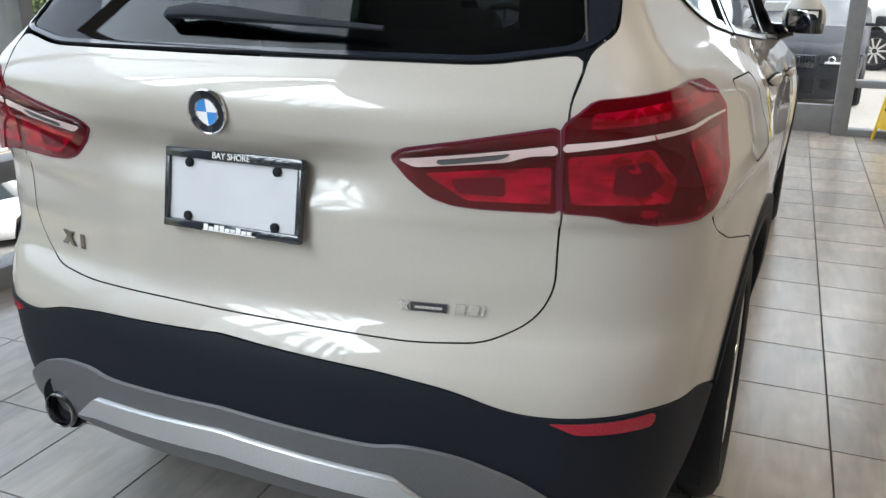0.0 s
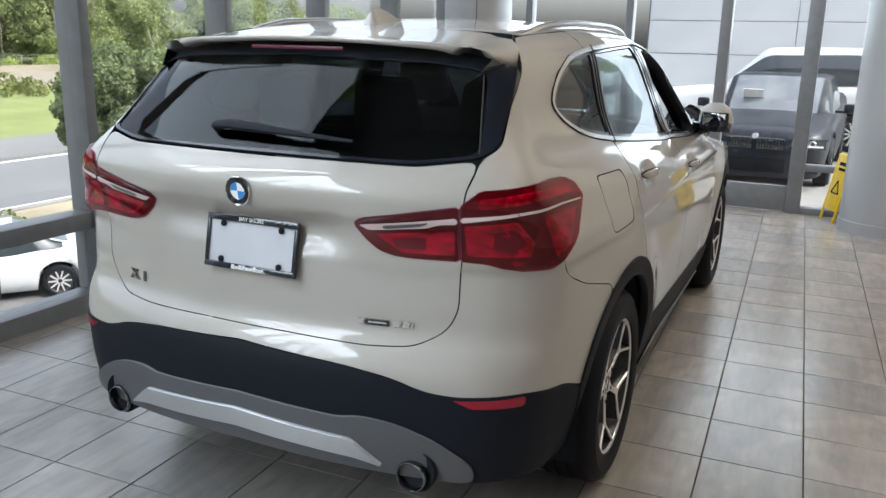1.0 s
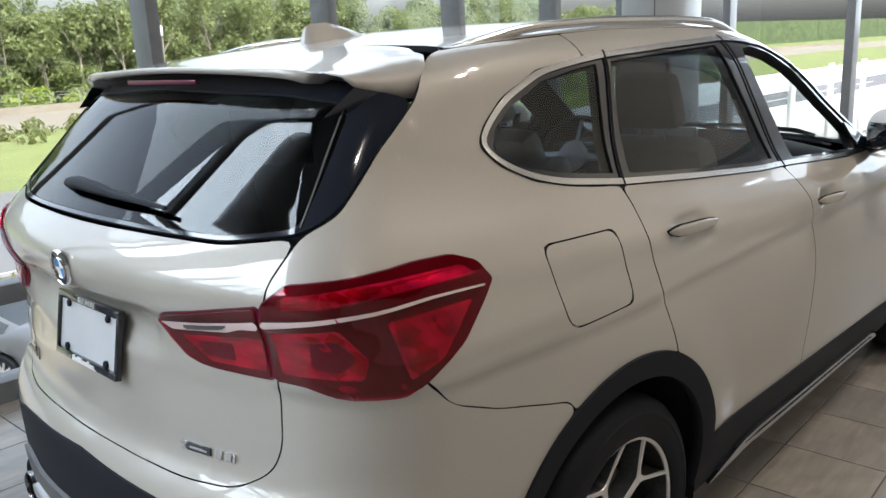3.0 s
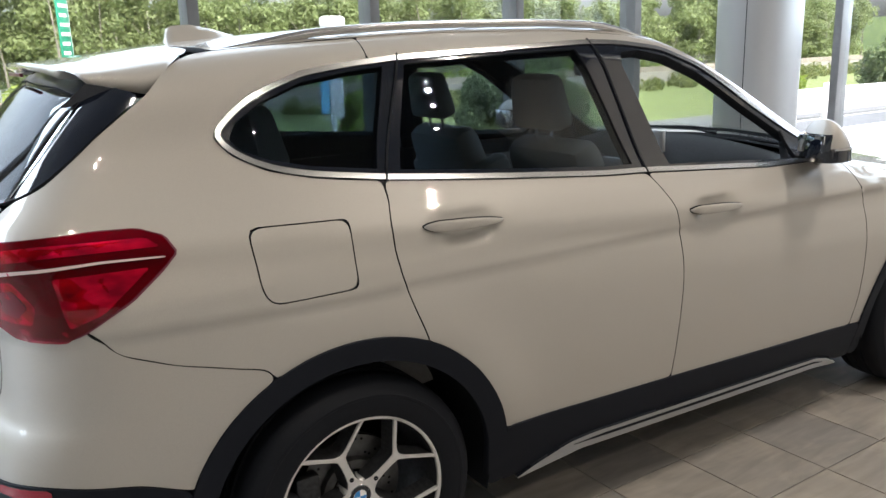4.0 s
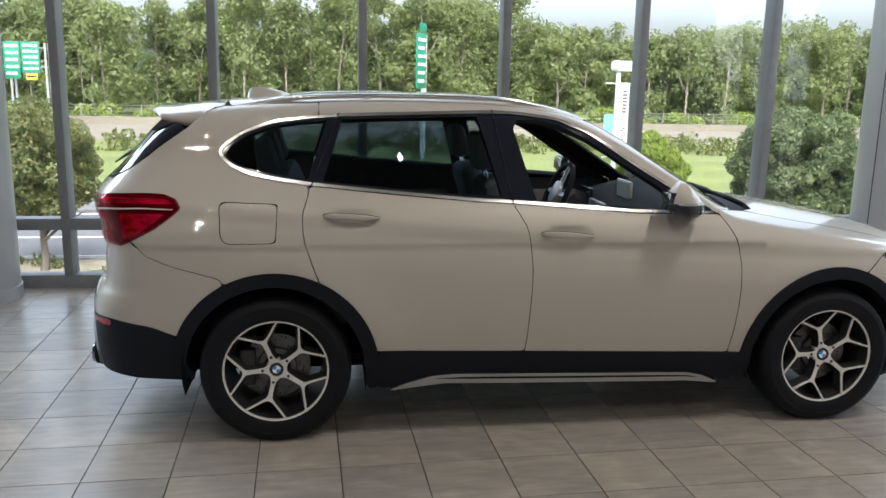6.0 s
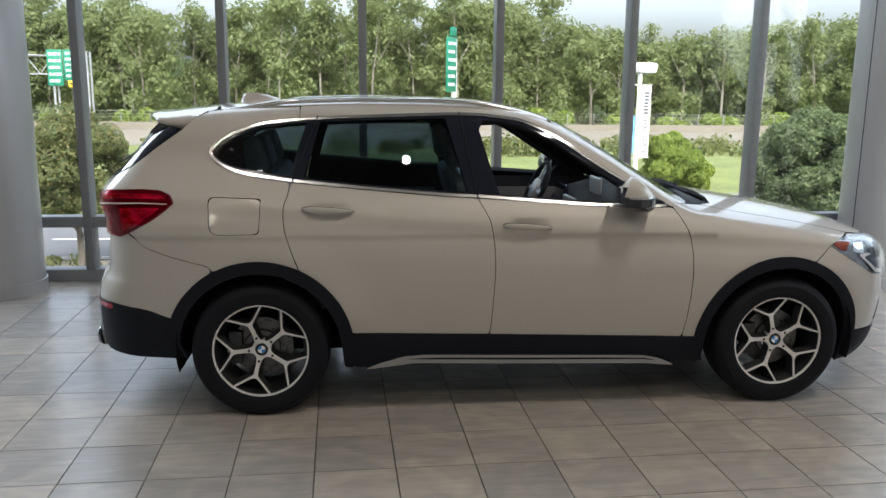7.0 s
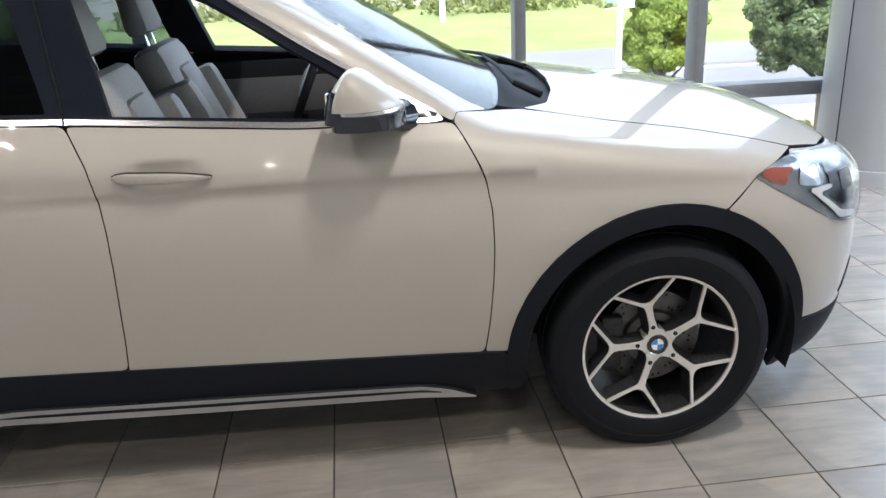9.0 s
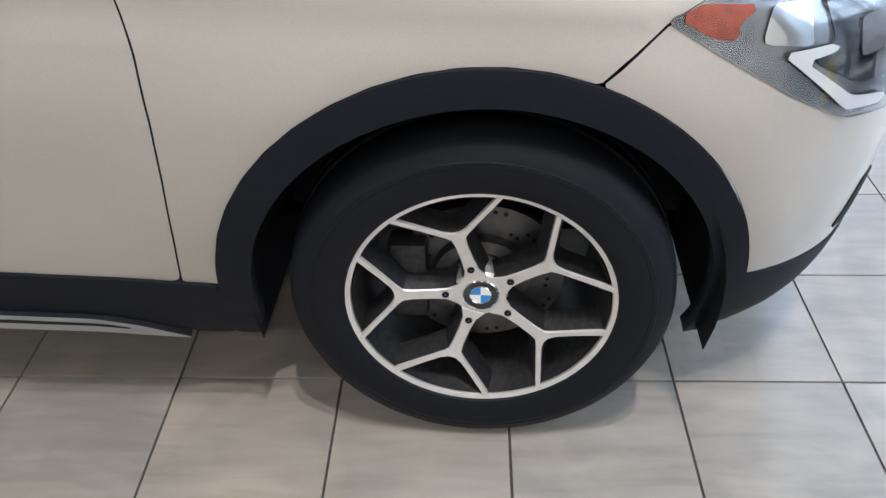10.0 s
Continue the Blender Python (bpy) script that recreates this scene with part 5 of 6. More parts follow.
LAMP_OUT = [(-0.789, -0.6225, 1.080), (-0.760, -0.667, 1.118), (-0.64, -0.73, 1.127), (-0.554, -0.775, 1.131), (-0.47, -0.788, 1.127), (-0.412, -0.803, 1.106), (-0.393, -0.827, 1.069), (-0.43, -0.837, 1.036), (-0.506, -0.854, 0.980), (-0.609, -0.846, 0.924), (-0.650, -0.826, 0.910), (-0.683, -0.806, 0.911), (-0.726, -0.730, 0.914), (-0.749, -0.686, 0.926), (-0.771, -0.6225, 0.929)]
LAMP_IN = [(-0.793, -0.6220, 1.078), (-0.846, -0.365, 1.032), (-0.840, -0.340, 1.016), (-0.828, -0.367, 0.978), (-0.820, -0.406, 0.946), (-0.813, -0.445, 0.934), (-0.802, -0.492, 0.930), (-0.771, -0.6220, 0.929)]
for left in (False, True):
    lo = panel("tail_lamp", LAMP_OUT, REAR, [LAMP_DARK, TRIM], car, "large red tail lamp on the rear corner", r=0.006, gap=-0.0005, lift=0.0012, thick=0.006, mirror=left, step=0.02)
    li = panel("tail_lamp", LAMP_IN, REAR, [LAMP_DARK, TRIM], car, "pointed red tail lamp section on the tailgate", r=0.006, gap=-0.0005, lift=0.0012, thick=0.006, mirror=left, step=0.02)
    panel("lens", LAMP_OUT, REAR, [LENS_RED, LENS_RED], lo, "red plastic lens", r=0.008, gap=0.0035, lift=0.0085, thick=0.006, mirror=left, step=0.02).visible_shadow = False
    panel("lens", LAMP_IN, REAR, [LENS_RED, LENS_RED], li, "red plastic lens", r=0.008, gap=0.0035, lift=0.0085, thick=0.006, mirror=left, step=0.02).visible_shadow = False
    for nm, mat, host, lift, pts in (
            ("light_bar", LAMP_PINK, li, 0.0092, [(-0.838, -0.358, 1.0185), (-0.791, -0.618, 1.0500), (-0.785, -0.618, 1.0360), (-0.800, -0.575, 1.0330), (-0.815, -0.545, 1.0215), (-0.829, -0.385, 1.0030)]),
            ("reversing_light", GREY_PLASTIC, li, 0.0100, [(-0.835, -0.425, 1.0200), (-0.805, -0.548, 1.0365), (-0.810, -0.530, 1.0260), (-0.832, -0.430, 1.0105)]),
            ("light_bar", LAMP_PINK, lo, 0.0092, [(-0.789, -0.627, 1.0515), (-0.700, -0.760, 1.0665), (-0.560, -0.815, 1.0690), (-0.423, -0.828, 1.0640), (-0.423, -0.829, 1.0605), (-0.560, -0.817, 1.0640), (-0.700, -0.762, 1.0590), (-0.789, -0.628, 1.0400)]),
            ("red_element", LAMP_RED, lo, 0.0028, [(-0.780, -0.634, 1.030), (-0.715, -0.750, 1.042), (-0.690, -0.795, 0.985), (-0.695, -0.785, 0.948), (-0.765, -0.640, 0.945)]),
            ("lamp_chamber", LAMP_DARK, lo, 0.0040, [(-0.745, -0.705, 1.015), (-0.718, -0.748, 1.022), (-0.700, -0.775, 0.985), (-0.715, -0.748, 0.960), (-0.742, -0.700, 0.965)]),
            ("red_element", LAMP_RED, lo, 0.0028, [(-0.65, -0.800, 1.045), (-0.46, -0.832, 1.045), (-0.56, -0.848, 0.965), (-0.63, -0.835, 0.940)]),
            ("red_element", LAMP_RED, lo, 0.0028, [(-0.765, -0.665, 1.098), (-0.63, -0.738, 1.112), (-0.45, -0.795, 1.106), (-0.425, -0.812, 1.085), (-0.62, -0.760, 1.088), (-0.765, -0.660, 1.074)]),
            ("red_element", LAMP_RED, li, 0.0028, [(-0.825, -0.400, 0.990), (-0.785, -0.610, 1.012), (-0.78, -0.610, 0.945), (-0.81, -0.470, 0.945)]),
            ("lamp_chamber", LAMP_DARK, li, 0.0040, [(-0.820, -0.445, 0.982), (-0.800, -0.535, 0.990), (-0.795, -0.535, 0.955), (-0.812, -0.455, 0.957)])):
        panel(nm, pts, REAR, [mat, TRIM], host, "", r=0.004, gap=0, lift=lift, thick=0.003, mirror=left, step=0.03)


def roundel(m, r, parent, depth=0.006):
    """A round emblem: dark ring, bright rim, blue and white quarters."""
    bm = bmesh.new()
    lathe(bm, [(r * 0.58, depth * 0.7), (r * 0.93, depth), (r, depth * 0.6), (r, 0)], 40, m, 0, close=False)
    lathe(bm, [(r * 0.93, depth * 1.02), (r * 0.97, depth * 1.35), (r * 1.01, depth * 0.9), (r * 1.01, 0)], 40, m, 1, close=False)
    lathe(bm, [(r * 0.56, depth * 0.9), (r * 0.585, depth * 1.2), (r * 0.61, depth * 0.9)], 40, m, 1, close=False)
    for q in range(4):
        vs = [bm.verts.new(m @ Vector((0, 0, depth * 0.85)))]
        vs += [bm.verts.new(m @ Vector((r * 0.57 * math.cos(radians(a)), r * 0.57 * math.sin(radians(a)), depth * 0.85))) for a in np.linspace(q * 90, q * 90 + 90, 9)]
        bm.faces.new(vs).material_index = 2 + q % 2
    return part("emblem", bm, [BLACK_GLOSS, BRIGHT, BADGE_WHITE, BADGE_BLUE], parent, "round emblem with blue and white quarters")


p, n, _ = land([(-3, 0, 1.075)], [(1, 0, 0)])
roundel(Matrix.Translation(p[0]) @ Vector(n[0]).to_track_quat("Z", "Y").to_matrix().to_4x4(), 0.041, gate)

# number plate frame with a blank plate
pm = Matrix.Translation((-0.850, -0.014, 0.917)) @ Matrix.Rotation(radians(11), 4, "Y")
bm = bmesh.new()
for y0, y1, z0, z1 in ((-0.156, 0.156, 0.058, 0.077), (-0.156, 0.156, -0.077, -0.060), (-0.156, -0.145, -0.061, 0.059), (0.145, 0.156, -0.061, 0.059)):
    box(bm, -0.010, 0.006, y0, y1, z0, z1, 0.003, pm)
box(bm, 0.000, 0.045, -0.10, 0.10, -0.05, 0.05, 0.004, pm)
part("plate_frame", bm, BLACK_GLOSS, gate, "black plastic number plate frame")
bm = bmesh.new()
box(bm, -0.003, -0.001, -0.147, 0.147, -0.063, 0.061, 0.0, pm)
part("blank_plate", bm, PLATE_WHITE, gate, "blank white plate")
for y, z in ((0.10, 0.050), (-0.10, 0.050), (0.10, -0.052), (-0.10, -0.052)):
    bm = bmesh.new()
    lathe(bm, [(0.009, 0), (0.009, 0.004), (0.006, 0.006), (0.001, 0.006)], 12, pm @ Matrix.Translation((-0.004, y, z)) @ Matrix.Rotation(radians(-90), 4, "Y"))
    part("screw", bm, TRIM, gate, "black plate screw")


face_back = Matrix(((0, 0, -1, 0), (-1, 0, 0, 0), (0, 1, 0, 0), (0, 0, 0, 1)))
lettering("frame_text", "BAY SHORE", 0.0165, pm @ Matrix.Translation((-0.0112, 0, 0.0675)) @ face_back, BADGE_WHITE, gate)
bm = bmesh.new()
for k in range(9):
    y = 0.052 - k * 0.0125
    h = 0.010 if k in (0, 2, 3, 6) else 0.006
    box(bm, -0.0125, -0.0105, y - 0.0055, y + 0.004, -0.0720, -0.0720 + h, 0, pm @ Matrix.Shear("XZ", 4, (0, 0)))
box(bm, -0.0125, -0.0105, -0.062, 0.058, -0.0745, -0.0728, 0, pm)
part("frame_script", bm, BADGE_WHITE, gate, "white script bars on the plate frame")


def tag_bars(bars, mats, label):
    """Flat emblem bars on the tailgate, from y0, y1, z0, z1, slant and material slot."""
    verts, faces, slots = [], [], []
    for y0, y1, z0, z1, sl, slot in bars:
        q = [(y0, z0), (y1, z0), (y1 - sl, z1), (y0 - sl, z1)]
        p, n, _ = land([(-3, y, z) for y, z in q], [(1, 0, 0)] * 4)
        k = len(verts)
        verts += list(p + n * (0.004 + 0.001 * slot)) + list(p - n * 0.002)
        faces += [(k, k + 1, k + 2, k + 3), (k, k + 4, k + 5, k + 1), (k + 1, k + 5, k + 6, k + 2), (k + 2, k + 6, k + 7, k + 3), (k + 3, k + 7, k + 4, k)]
        slots += [slot] * 5
    return mesh_part("emblem_bar", verts, faces, mats, gate, label, slots, smooth=False)


for bar in ((0.508, 0.492, 0.736, 0.768, 0.032, 0), (0.470, 0.454, 0.736, 0.768, -0.032, 0), (0.436, 0.424, 0.736, 0.768, 0.0, 0)):
    tag_bars([bar], [DARK_CHROME], "small chrome model emblem stroke")
for bar in ((-0.352, -0.360, 0.736, 0.753, 0.012, 0), (-0.362, -0.370, 0.736, 0.753, -0.012, 0), (-0.372, -0.438, 0.736, 0.752, 0.0, 1), (-0.380, -0.430, 0.7415, 0.7465, 0.0, 2), (-0.450, -0.468, 0.736, 0.7545, 0.003, 0), (-0.474, -0.492, 0.736, 0.7545, 0.003, 0), (-0.497, -0.502, 0.736, 0.7545, 0.003, 0)):
    tag_bars([bar], [CHROME, BLACK_GLOSS, CHROME], "small variant emblem bar")
# rear wiper
bm = bmesh.new()
wp, wn, _ = land([(-3, y, z) for y, z in ((0.16, 1.222), (0.10, 1.226), (0.0, 1.222), (-0.10, 1.216), (-0.30, 1.205))], [(1, 0, 0)] * 5)
tube(bm, [Vector(a + b * 0.022) for a, b in zip(wp, wn)], [0.012, 0.017, 0.015, 0.010, 0.005], 10, flat=0.7)
tube(bm, [Vector(wp[0] + wn[0] * 0.022), Vector(wp[0] - wn[0] * 0.005)], 0.012, 10)
part("rear_wiper", bm, CLADDING, gate, "black rear wiper arm resting on the glass")

# ---- the car: windows, trims, wheels ----
dlo = rounded(np.array([(x, z) for x, z in DLO_TOP] + [(x, z) for x, z in DLO_LOW]), 0.05)
dlo_in = shrink(dlo, 0.0135)
Q_GLASS = [(-0.212, 1.293), (-0.19, 1.330), (-0.12, 1.375), (0.0, 1.420), (0.13, 1.440), (0.235, 1.450), (0.150, 1.192), (-0.03, 1.216), (-0.13, 1.240), (-0.19, 1.266)]
R_GLASS = [(0.300, 1.453), (0.6, 1.466), (0.925, 1.477), (1.030, 1.118), (0.9, 1.124), (0.5, 1.157), (0.215, 1.184)]
F_GLASS = [(1.095, 1.42), (1.115, 1.460), (1.20, 1.464), (1.32, 1.440), (1.45, 1.378), (1.62, 1.268), (1.78, 1.170), (1.845, 1.128), (1.80, 1.062), (1.19, 1.103)]
for left in (False, True):
    panel("window_trim", [tuple(q) for q in dlo[::2]], SIDE, [CHROME, TRIM], car, "satin aluminium window surround", r=0.004, gap=0, lift=0.005, thick=0.012, holes=[[tuple(q) for q in dlo_in[::2]]], mirror=left, step=0.03)
    panel("pillar_cover", [tuple(q) for q in dlo_in[::2]], SIDE, [BLACK_GLOSS, TRIM], car, "gloss black door frames and pillars", r=0.004, gap=0, lift=0.0, thick=0.035, holes=[Q_GLASS, R_GLASS, F_GLASS], mirror=left, step=0.03)
    panel("side_window", Q_GLASS, SIDE, [DARK_GLASS, DARK_GLASS], car, "dark tinted rear quarter window", r=0.012, gap=-0.004, lift=-0.005, thick=0.004, mirror=left)
    panel("side_window", R_GLASS, SIDE, [DARK_GLASS, DARK_GLASS], car, "dark tinted rear door window", r=0.012, gap=-0.004, lift=-0.005, thick=0.004, mirror=left)
    for x0 in ([(0.286, 1.480), (0.291, 1.480), (0.165, 1.158), (0.160, 1.158)], [(0.996, 1.503), (1.001, 1.503), (1.081, 1.086), (1.076, 1.086)]):
        panel("door_gap", x0, SIDE, [TRIM, TRIM], car, "", r=0.001, gap=0, lift=0.0062, thick=0.004, mirror=left)
    panel("mirror_sail", [(1.80, 1.160), (1.93, 1.105), (2.055, 1.050), (1.95, 1.052), (1.83, 1.060)], SIDE, [BLACK_GLOSS, TRIM], car, "gloss black triangle behind the door mirror", r=0.012, gap=0, lift=0.0085, thick=0.012, mirror=left)
    # silver strip on the sill
    panel("sill_strip", [(0.50, 0.226), (0.585, 0.262), (0.707, 0.298), (0.81, 0.305), (1.75, 0.281), (1.957, 0.275), (2.04, 0.256), (2.14, 0.212), (1.96, 0.230), (1.35, 0.243), (0.76, 0.258)], SIDE, [SATIN, CLADDING], car, "satin silver side strip under the doors", r=0.02, gap=0, lift=0.016, thick=0.05, mirror=left)
    panel("strip_groove", [(0.72, 0.284), (0.85, 0.288), (1.75, 0.267), (1.96, 0.260), (2.02, 0.246), (1.95, 0.254), (1.35, 0.266), (0.85, 0.279)], SIDE, [CLADDING, CLADDING], car, "dark groove line in the side strip", r=0.004, gap=0, lift=0.0175, thick=0.004, mirror=left)
    # door handles
    for x0, x1, z0, z1 in ((0.215, 0.466, 1.043, 1.034), (1.195, 1.446, 0.959, 0.950)):
        y = 0.5 * (abs(spot((x0, z0))[1]) + abs(spot((x1, z1))[1]))
        for nm, mat, grow, off in (("handle_gasket", TRIM, 0.0014, -0.0075), ("door_handle", PAINT, 0.0, 0.0)):
            bm = bmesh.new()
            rings = []
            for k in range(25):
                t = k / 24
                x, z = x0 - grow + (x1 - x0 + 2 * grow) * t, z0 + (z1 - z0) * t
                front, back = max(0.0, 1 - ((t - 0.42) / 0.58) ** 2) if t > 0.42 else 1.0, min(1.0, (t / 0.16)) ** 0.5
                hz = 0.002 + 0.0128 * front ** 0.8 * back + grow
                out = y + off + 0.004 + 0.018 * math.sin(math.pi * t) ** 0.5
                ring = []
                for i in range(14):
                    g = 2 * math.pi * i / 14
                    cy, cz = math.copysign(abs(math.cos(g)) ** 0.7, math.cos(g)), math.copysign(abs(math.sin(g)) ** 0.7, math.sin(g))
                    ring.append(bm.verts.new((x, (1 if left else -1) * (out + 0.007 * cy * (0.35 + 0.65 * min(front, back))), z + hz * cz + 0.003 * front)))
                rings.append(ring)
            for r0, r1 in zip(rings, rings[1:]):
                for i in range(14):
                    bm.faces.new((r0[i], r0[(i + 1) % 14], r1[(i + 1) % 14], r1[i]))
            bm.faces.new(rings[0]), bm.faces.new(rings[-1])
            if nm == "handle_gasket":
                gasket = bm
            else:
                handle = part(nm, bm, mat, car, "body-coloured grip door handle", sharp=50)
                part("handle_gasket", gasket, TRIM, handle, "black gasket behind the grip", sharp=50)

# roof rails, fin
for s in (-1, 1):
    bm = bmesh.new()
    path = []
    for x in np.linspace(-0.20, 1.40, 30):
        u = min((x + 0.20) / 0.35, (1.40 - x) / 0.35, 1.0)
        yr = (0.545 - 0.02 * (1 - u)) * s
        base = on_top(x, yr)
        path.append((x, yr, base[2] - 0.010 + 0.026 * (u * u * (3 - 2 * u))))
    tube(bm, path, [0.008 + 0.004 * min((x + 0.2) / 0.2, 1, (1.4 - x) / 0.3) for x in np.linspace(-0.20, 1.40, 30)], 12, flat=1.0)
    part("roof_rail", bm, CHROME, car, "satin aluminium roof rail")
bm = bmesh.new()
fin = [(-0.175, 0.0), (-0.165, 0.044), (-0.145, 0.052), (-0.09, 0.050), (-0.03, 0.032), (0.03, 0.010), (0.06, 0.0)]
rows = []
for x, h in fin:
    z = on_top(x, 0.0)[2] - 0.004
    wd = 0.036 * (1 - 0.25 * abs(x + 0.06) / 0.13)
    rows.append([bm.verts.new((x, -wd, z)), bm.verts.new((x, -wd * 0.35, z + h * 0.72)), bm.verts.new((x, 0, z + h)), bm.verts.new((x, wd * 0.35, z + h * 0.72)), bm.verts.new((x, wd, z))])
for a, b in zip(rows, rows[1:]):
    for k in range(4):
        bm.faces.new((a[k], a[k + 1], b[k + 1], b[k]))
bm.faces.new(rows[0])
part("antenna_fin", bm, PAINT, car, "shark fin antenna on the roof", sharp=60)

# wheels
def tyre_mesh():
    bm = bmesh.new()
    lathe(bm, [(0.232, -0.095), (0.238, -0.108), (0.262, -0.115), (0.300, -0.114), (0.322, -0.104), (0.334, -0.088), (0.3375, -0.070), (0.338, -0.062), (0.331, -0.060), (0.331, -0.052), (0.339, -0.050), (0.340, -0.020), (0.332, -0.018), (0.332, -0.010), (0.340, -0.008),
              (0.340, 0.022), (0.332, 0.024), (0.332, 0.032), (0.339, 0.034), (0.338, 0.066), (0.334, 0.088), (0.322, 0.104), (0.300, 0.1135), (0.299, 0.1150), (0.292, 0.1155), (0.291, 0.1145), (0.262, 0.115), (0.246, 0.111), (0.238, 0.108), (0.232, 0.095)], 96, close=False)
    return bm


def rim_mesh():
    bm = bmesh.new()
    lathe(bm, [(0.205, -0.10), (0.205, 0.03), (0.219, 0.075), (0.224, 0.098)], 96, slot=1, close=False)
    lathe(bm, [(0.226, 0.094), (0.2275, 0.1005), (0.2365, 0.1035), (0.240, 0.099), (0.236, 0.090)], 96, slot=0, close=False)
    return bm


def spoke_mesh():
    """One Y-shaped spoke: machined face, dark flanks."""
    bm = bmesh.new()
    half = [(0.040, 0.021), (0.058, 0.0115), (0.085, 0.0092), (0.120, 0.0094), (0.136, 0.0115), (0.1445, 0.0190), (0.1680, 0.0470), (0.190, 0.0735), (0.2085, 0.0950),
            (0.2125, 0.0880), (0.1955, 0.0670), (0.1755, 0.0430), (0.1575, 0.0205), (0.1515, 0.0085), (0.150, 0.0)]
    out = half + [(r, -t) for r, t in half[-2::-1]]
    faceh = lambda r: 0.072 + 0.030 * (r / 0.225) ** 1.6
    c = np.array(out)
    big = shrink(c, -0.013)
    if area2(c) < 0:
        big = big[::-1]
    top = [bm.verts.new((r, t, faceh(math.hypot(r, t)))) for r, t in out]
    mid = [bm.verts.new((r, t, faceh(r) - 0.003)) for r, t in (c + (big - c) * 0.12)]
    low = [bm.verts.new((r * min(1.0, 0.221 / math.hypot(r, t)), t * min(1.0, 0.221 / math.hypot(r, t)), faceh(r) - 0.045)) for r, t in big]
    n = len(out)
    f = bm.faces.new(top)
    f.material_index = 0
    bmesh.ops.triangulate(bm, faces=[f])
    for a, b, s in ((top, mid, 0), (mid, low, 1)):
        for i in range(n):
            bm.faces.new((a[i], a[(i + 1) % n], b[(i + 1) % n], b[i])).material_index = s
    return bm


def keep_mesh(name, bm, mats, sharp=30):
    ob = part(name, bm, mats, None, sharp=sharp)
    me = ob.data
    bpy.data.objects.remove(ob)
    return me


TYRE_ME, RIM_ME, SPOKE_ME = keep_mesh("tyre", tyre_mesh(), RUBBER), keep_mesh("rim", rim_mesh(), [MACHINED, DARK_ALLOY]), keep_mesh("spoke", spoke_mesh(), [MACHINED, DARK_ALLOY], 20)
bm = bmesh.new()
lathe(bm, [(0.048, 0.02), (0.048, 0.066), (0.044, 0.0725), (0.034, 0.073), (0.033, 0.070)], 40, close=False)
HUB_ME = keep_mesh("hub", bm, MACHINED)
bm = bmesh.new()
lathe(bm, [(0.06, 0.0), (0.06, -0.01), (0.150, -0.01), (0.150, 0.012), (0.09, 0.012), (0.085, 0.03), (0.06, 0.03)], 64, close=False)
for k in range(40):
    a = k * 2.4
    lathe(bm, [(0.004, 0.0122), (0.0041, 0.0128), (0.001, 0.013)], 8, Matrix.Rotation(a, 4, "Z") @ Matrix.Translation((0.102 + 0.018 * (k % 3), 0, 0)), 1)
DISC_ME = keep_mesh("brake_disc", bm, [STEEL, TRIM])
bm = bmesh.new()
box(bm, -0.165, -0.095, -0.085, 0.085, -0.01, 0.045, 0.012)
CALIPER_ME = keep_mesh("brake_caliper", bm, DARK_ALLOY)
bm = bmesh.new()
lathe(bm, [(0.0065, 0.071), (0.0065, 0.0735), (0.001, 0.0735)], 12, close=False)
BOLT_ME = keep_mesh("wheel_bolt", bm, TRIM)
for wx in (0.0, 2.67):
    for s in (-1, 1):
        turn = pose(wx, 0.781 * s, 0.338, 90, 0, 0) if s < 0 else pose(wx, 0.781 * s, 0.338, -90, 0, 180)
        w = new("wheel")
        w.parent, w.matrix_local = car, turn
        tagged(w, "five Y-spoke machined alloy wheel with black tyre")
        for nm, me in (("tyre", TYRE_ME), ("rim", RIM_ME), ("hub", HUB_ME), ("brake_disc", DISC_ME), ("brake_caliper", CALIPER_ME)):
            new(nm, me).parent = w
        for k in range(5):
            a = radians((184 if wx < 1 else 178) + 72 * k)
            sp = new("spoke", SPOKE_ME)
            sp.parent, sp.matrix_local = w, Matrix.Rotation(a, 4, "Z")
            b = new("wheel_bolt", BOLT_ME)
            b.parent, b.matrix_local = w, Matrix.Rotation(a, 4, "Z") @ Matrix.Translation((0.062, 0, 0.0045))
        roundel(Matrix.Translation((0, 0, 0.070)), 0.033, w, 0.004)
        # arch liner behind the wheel
        bm = bmesh.new()
        pts = [(wx + 0.415 * math.cos(a), 0.338 + 0.415 * math.sin(a)) for a in np.linspace(radians(-15), radians(195), 28)]
        ins = [bm.verts.new((x, 0.50 * s, z)) for x, z in pts]
        out = [bm.verts.new((x, 0.868 * s, z)) for x, z in pts]
        for i in range(27):
            bm.faces.new((ins[i], ins[i + 1], out[i + 1], out[i]))
        bm.faces.new(ins)
        part("wheel_arch_liner", bm, TRIM, car, "black wheel arch liner")
# underbody
bm = bmesh.new()
box(bm, -0.70, 3.20, -0.50, 0.50, 0.215, 0.30, 0.02)
box(bm, 0.42, 2.24, -0.83, 0.83, 0.225, 0.32, 0.02)
part("underbody", bm, TRIM, car, "dark underbody")

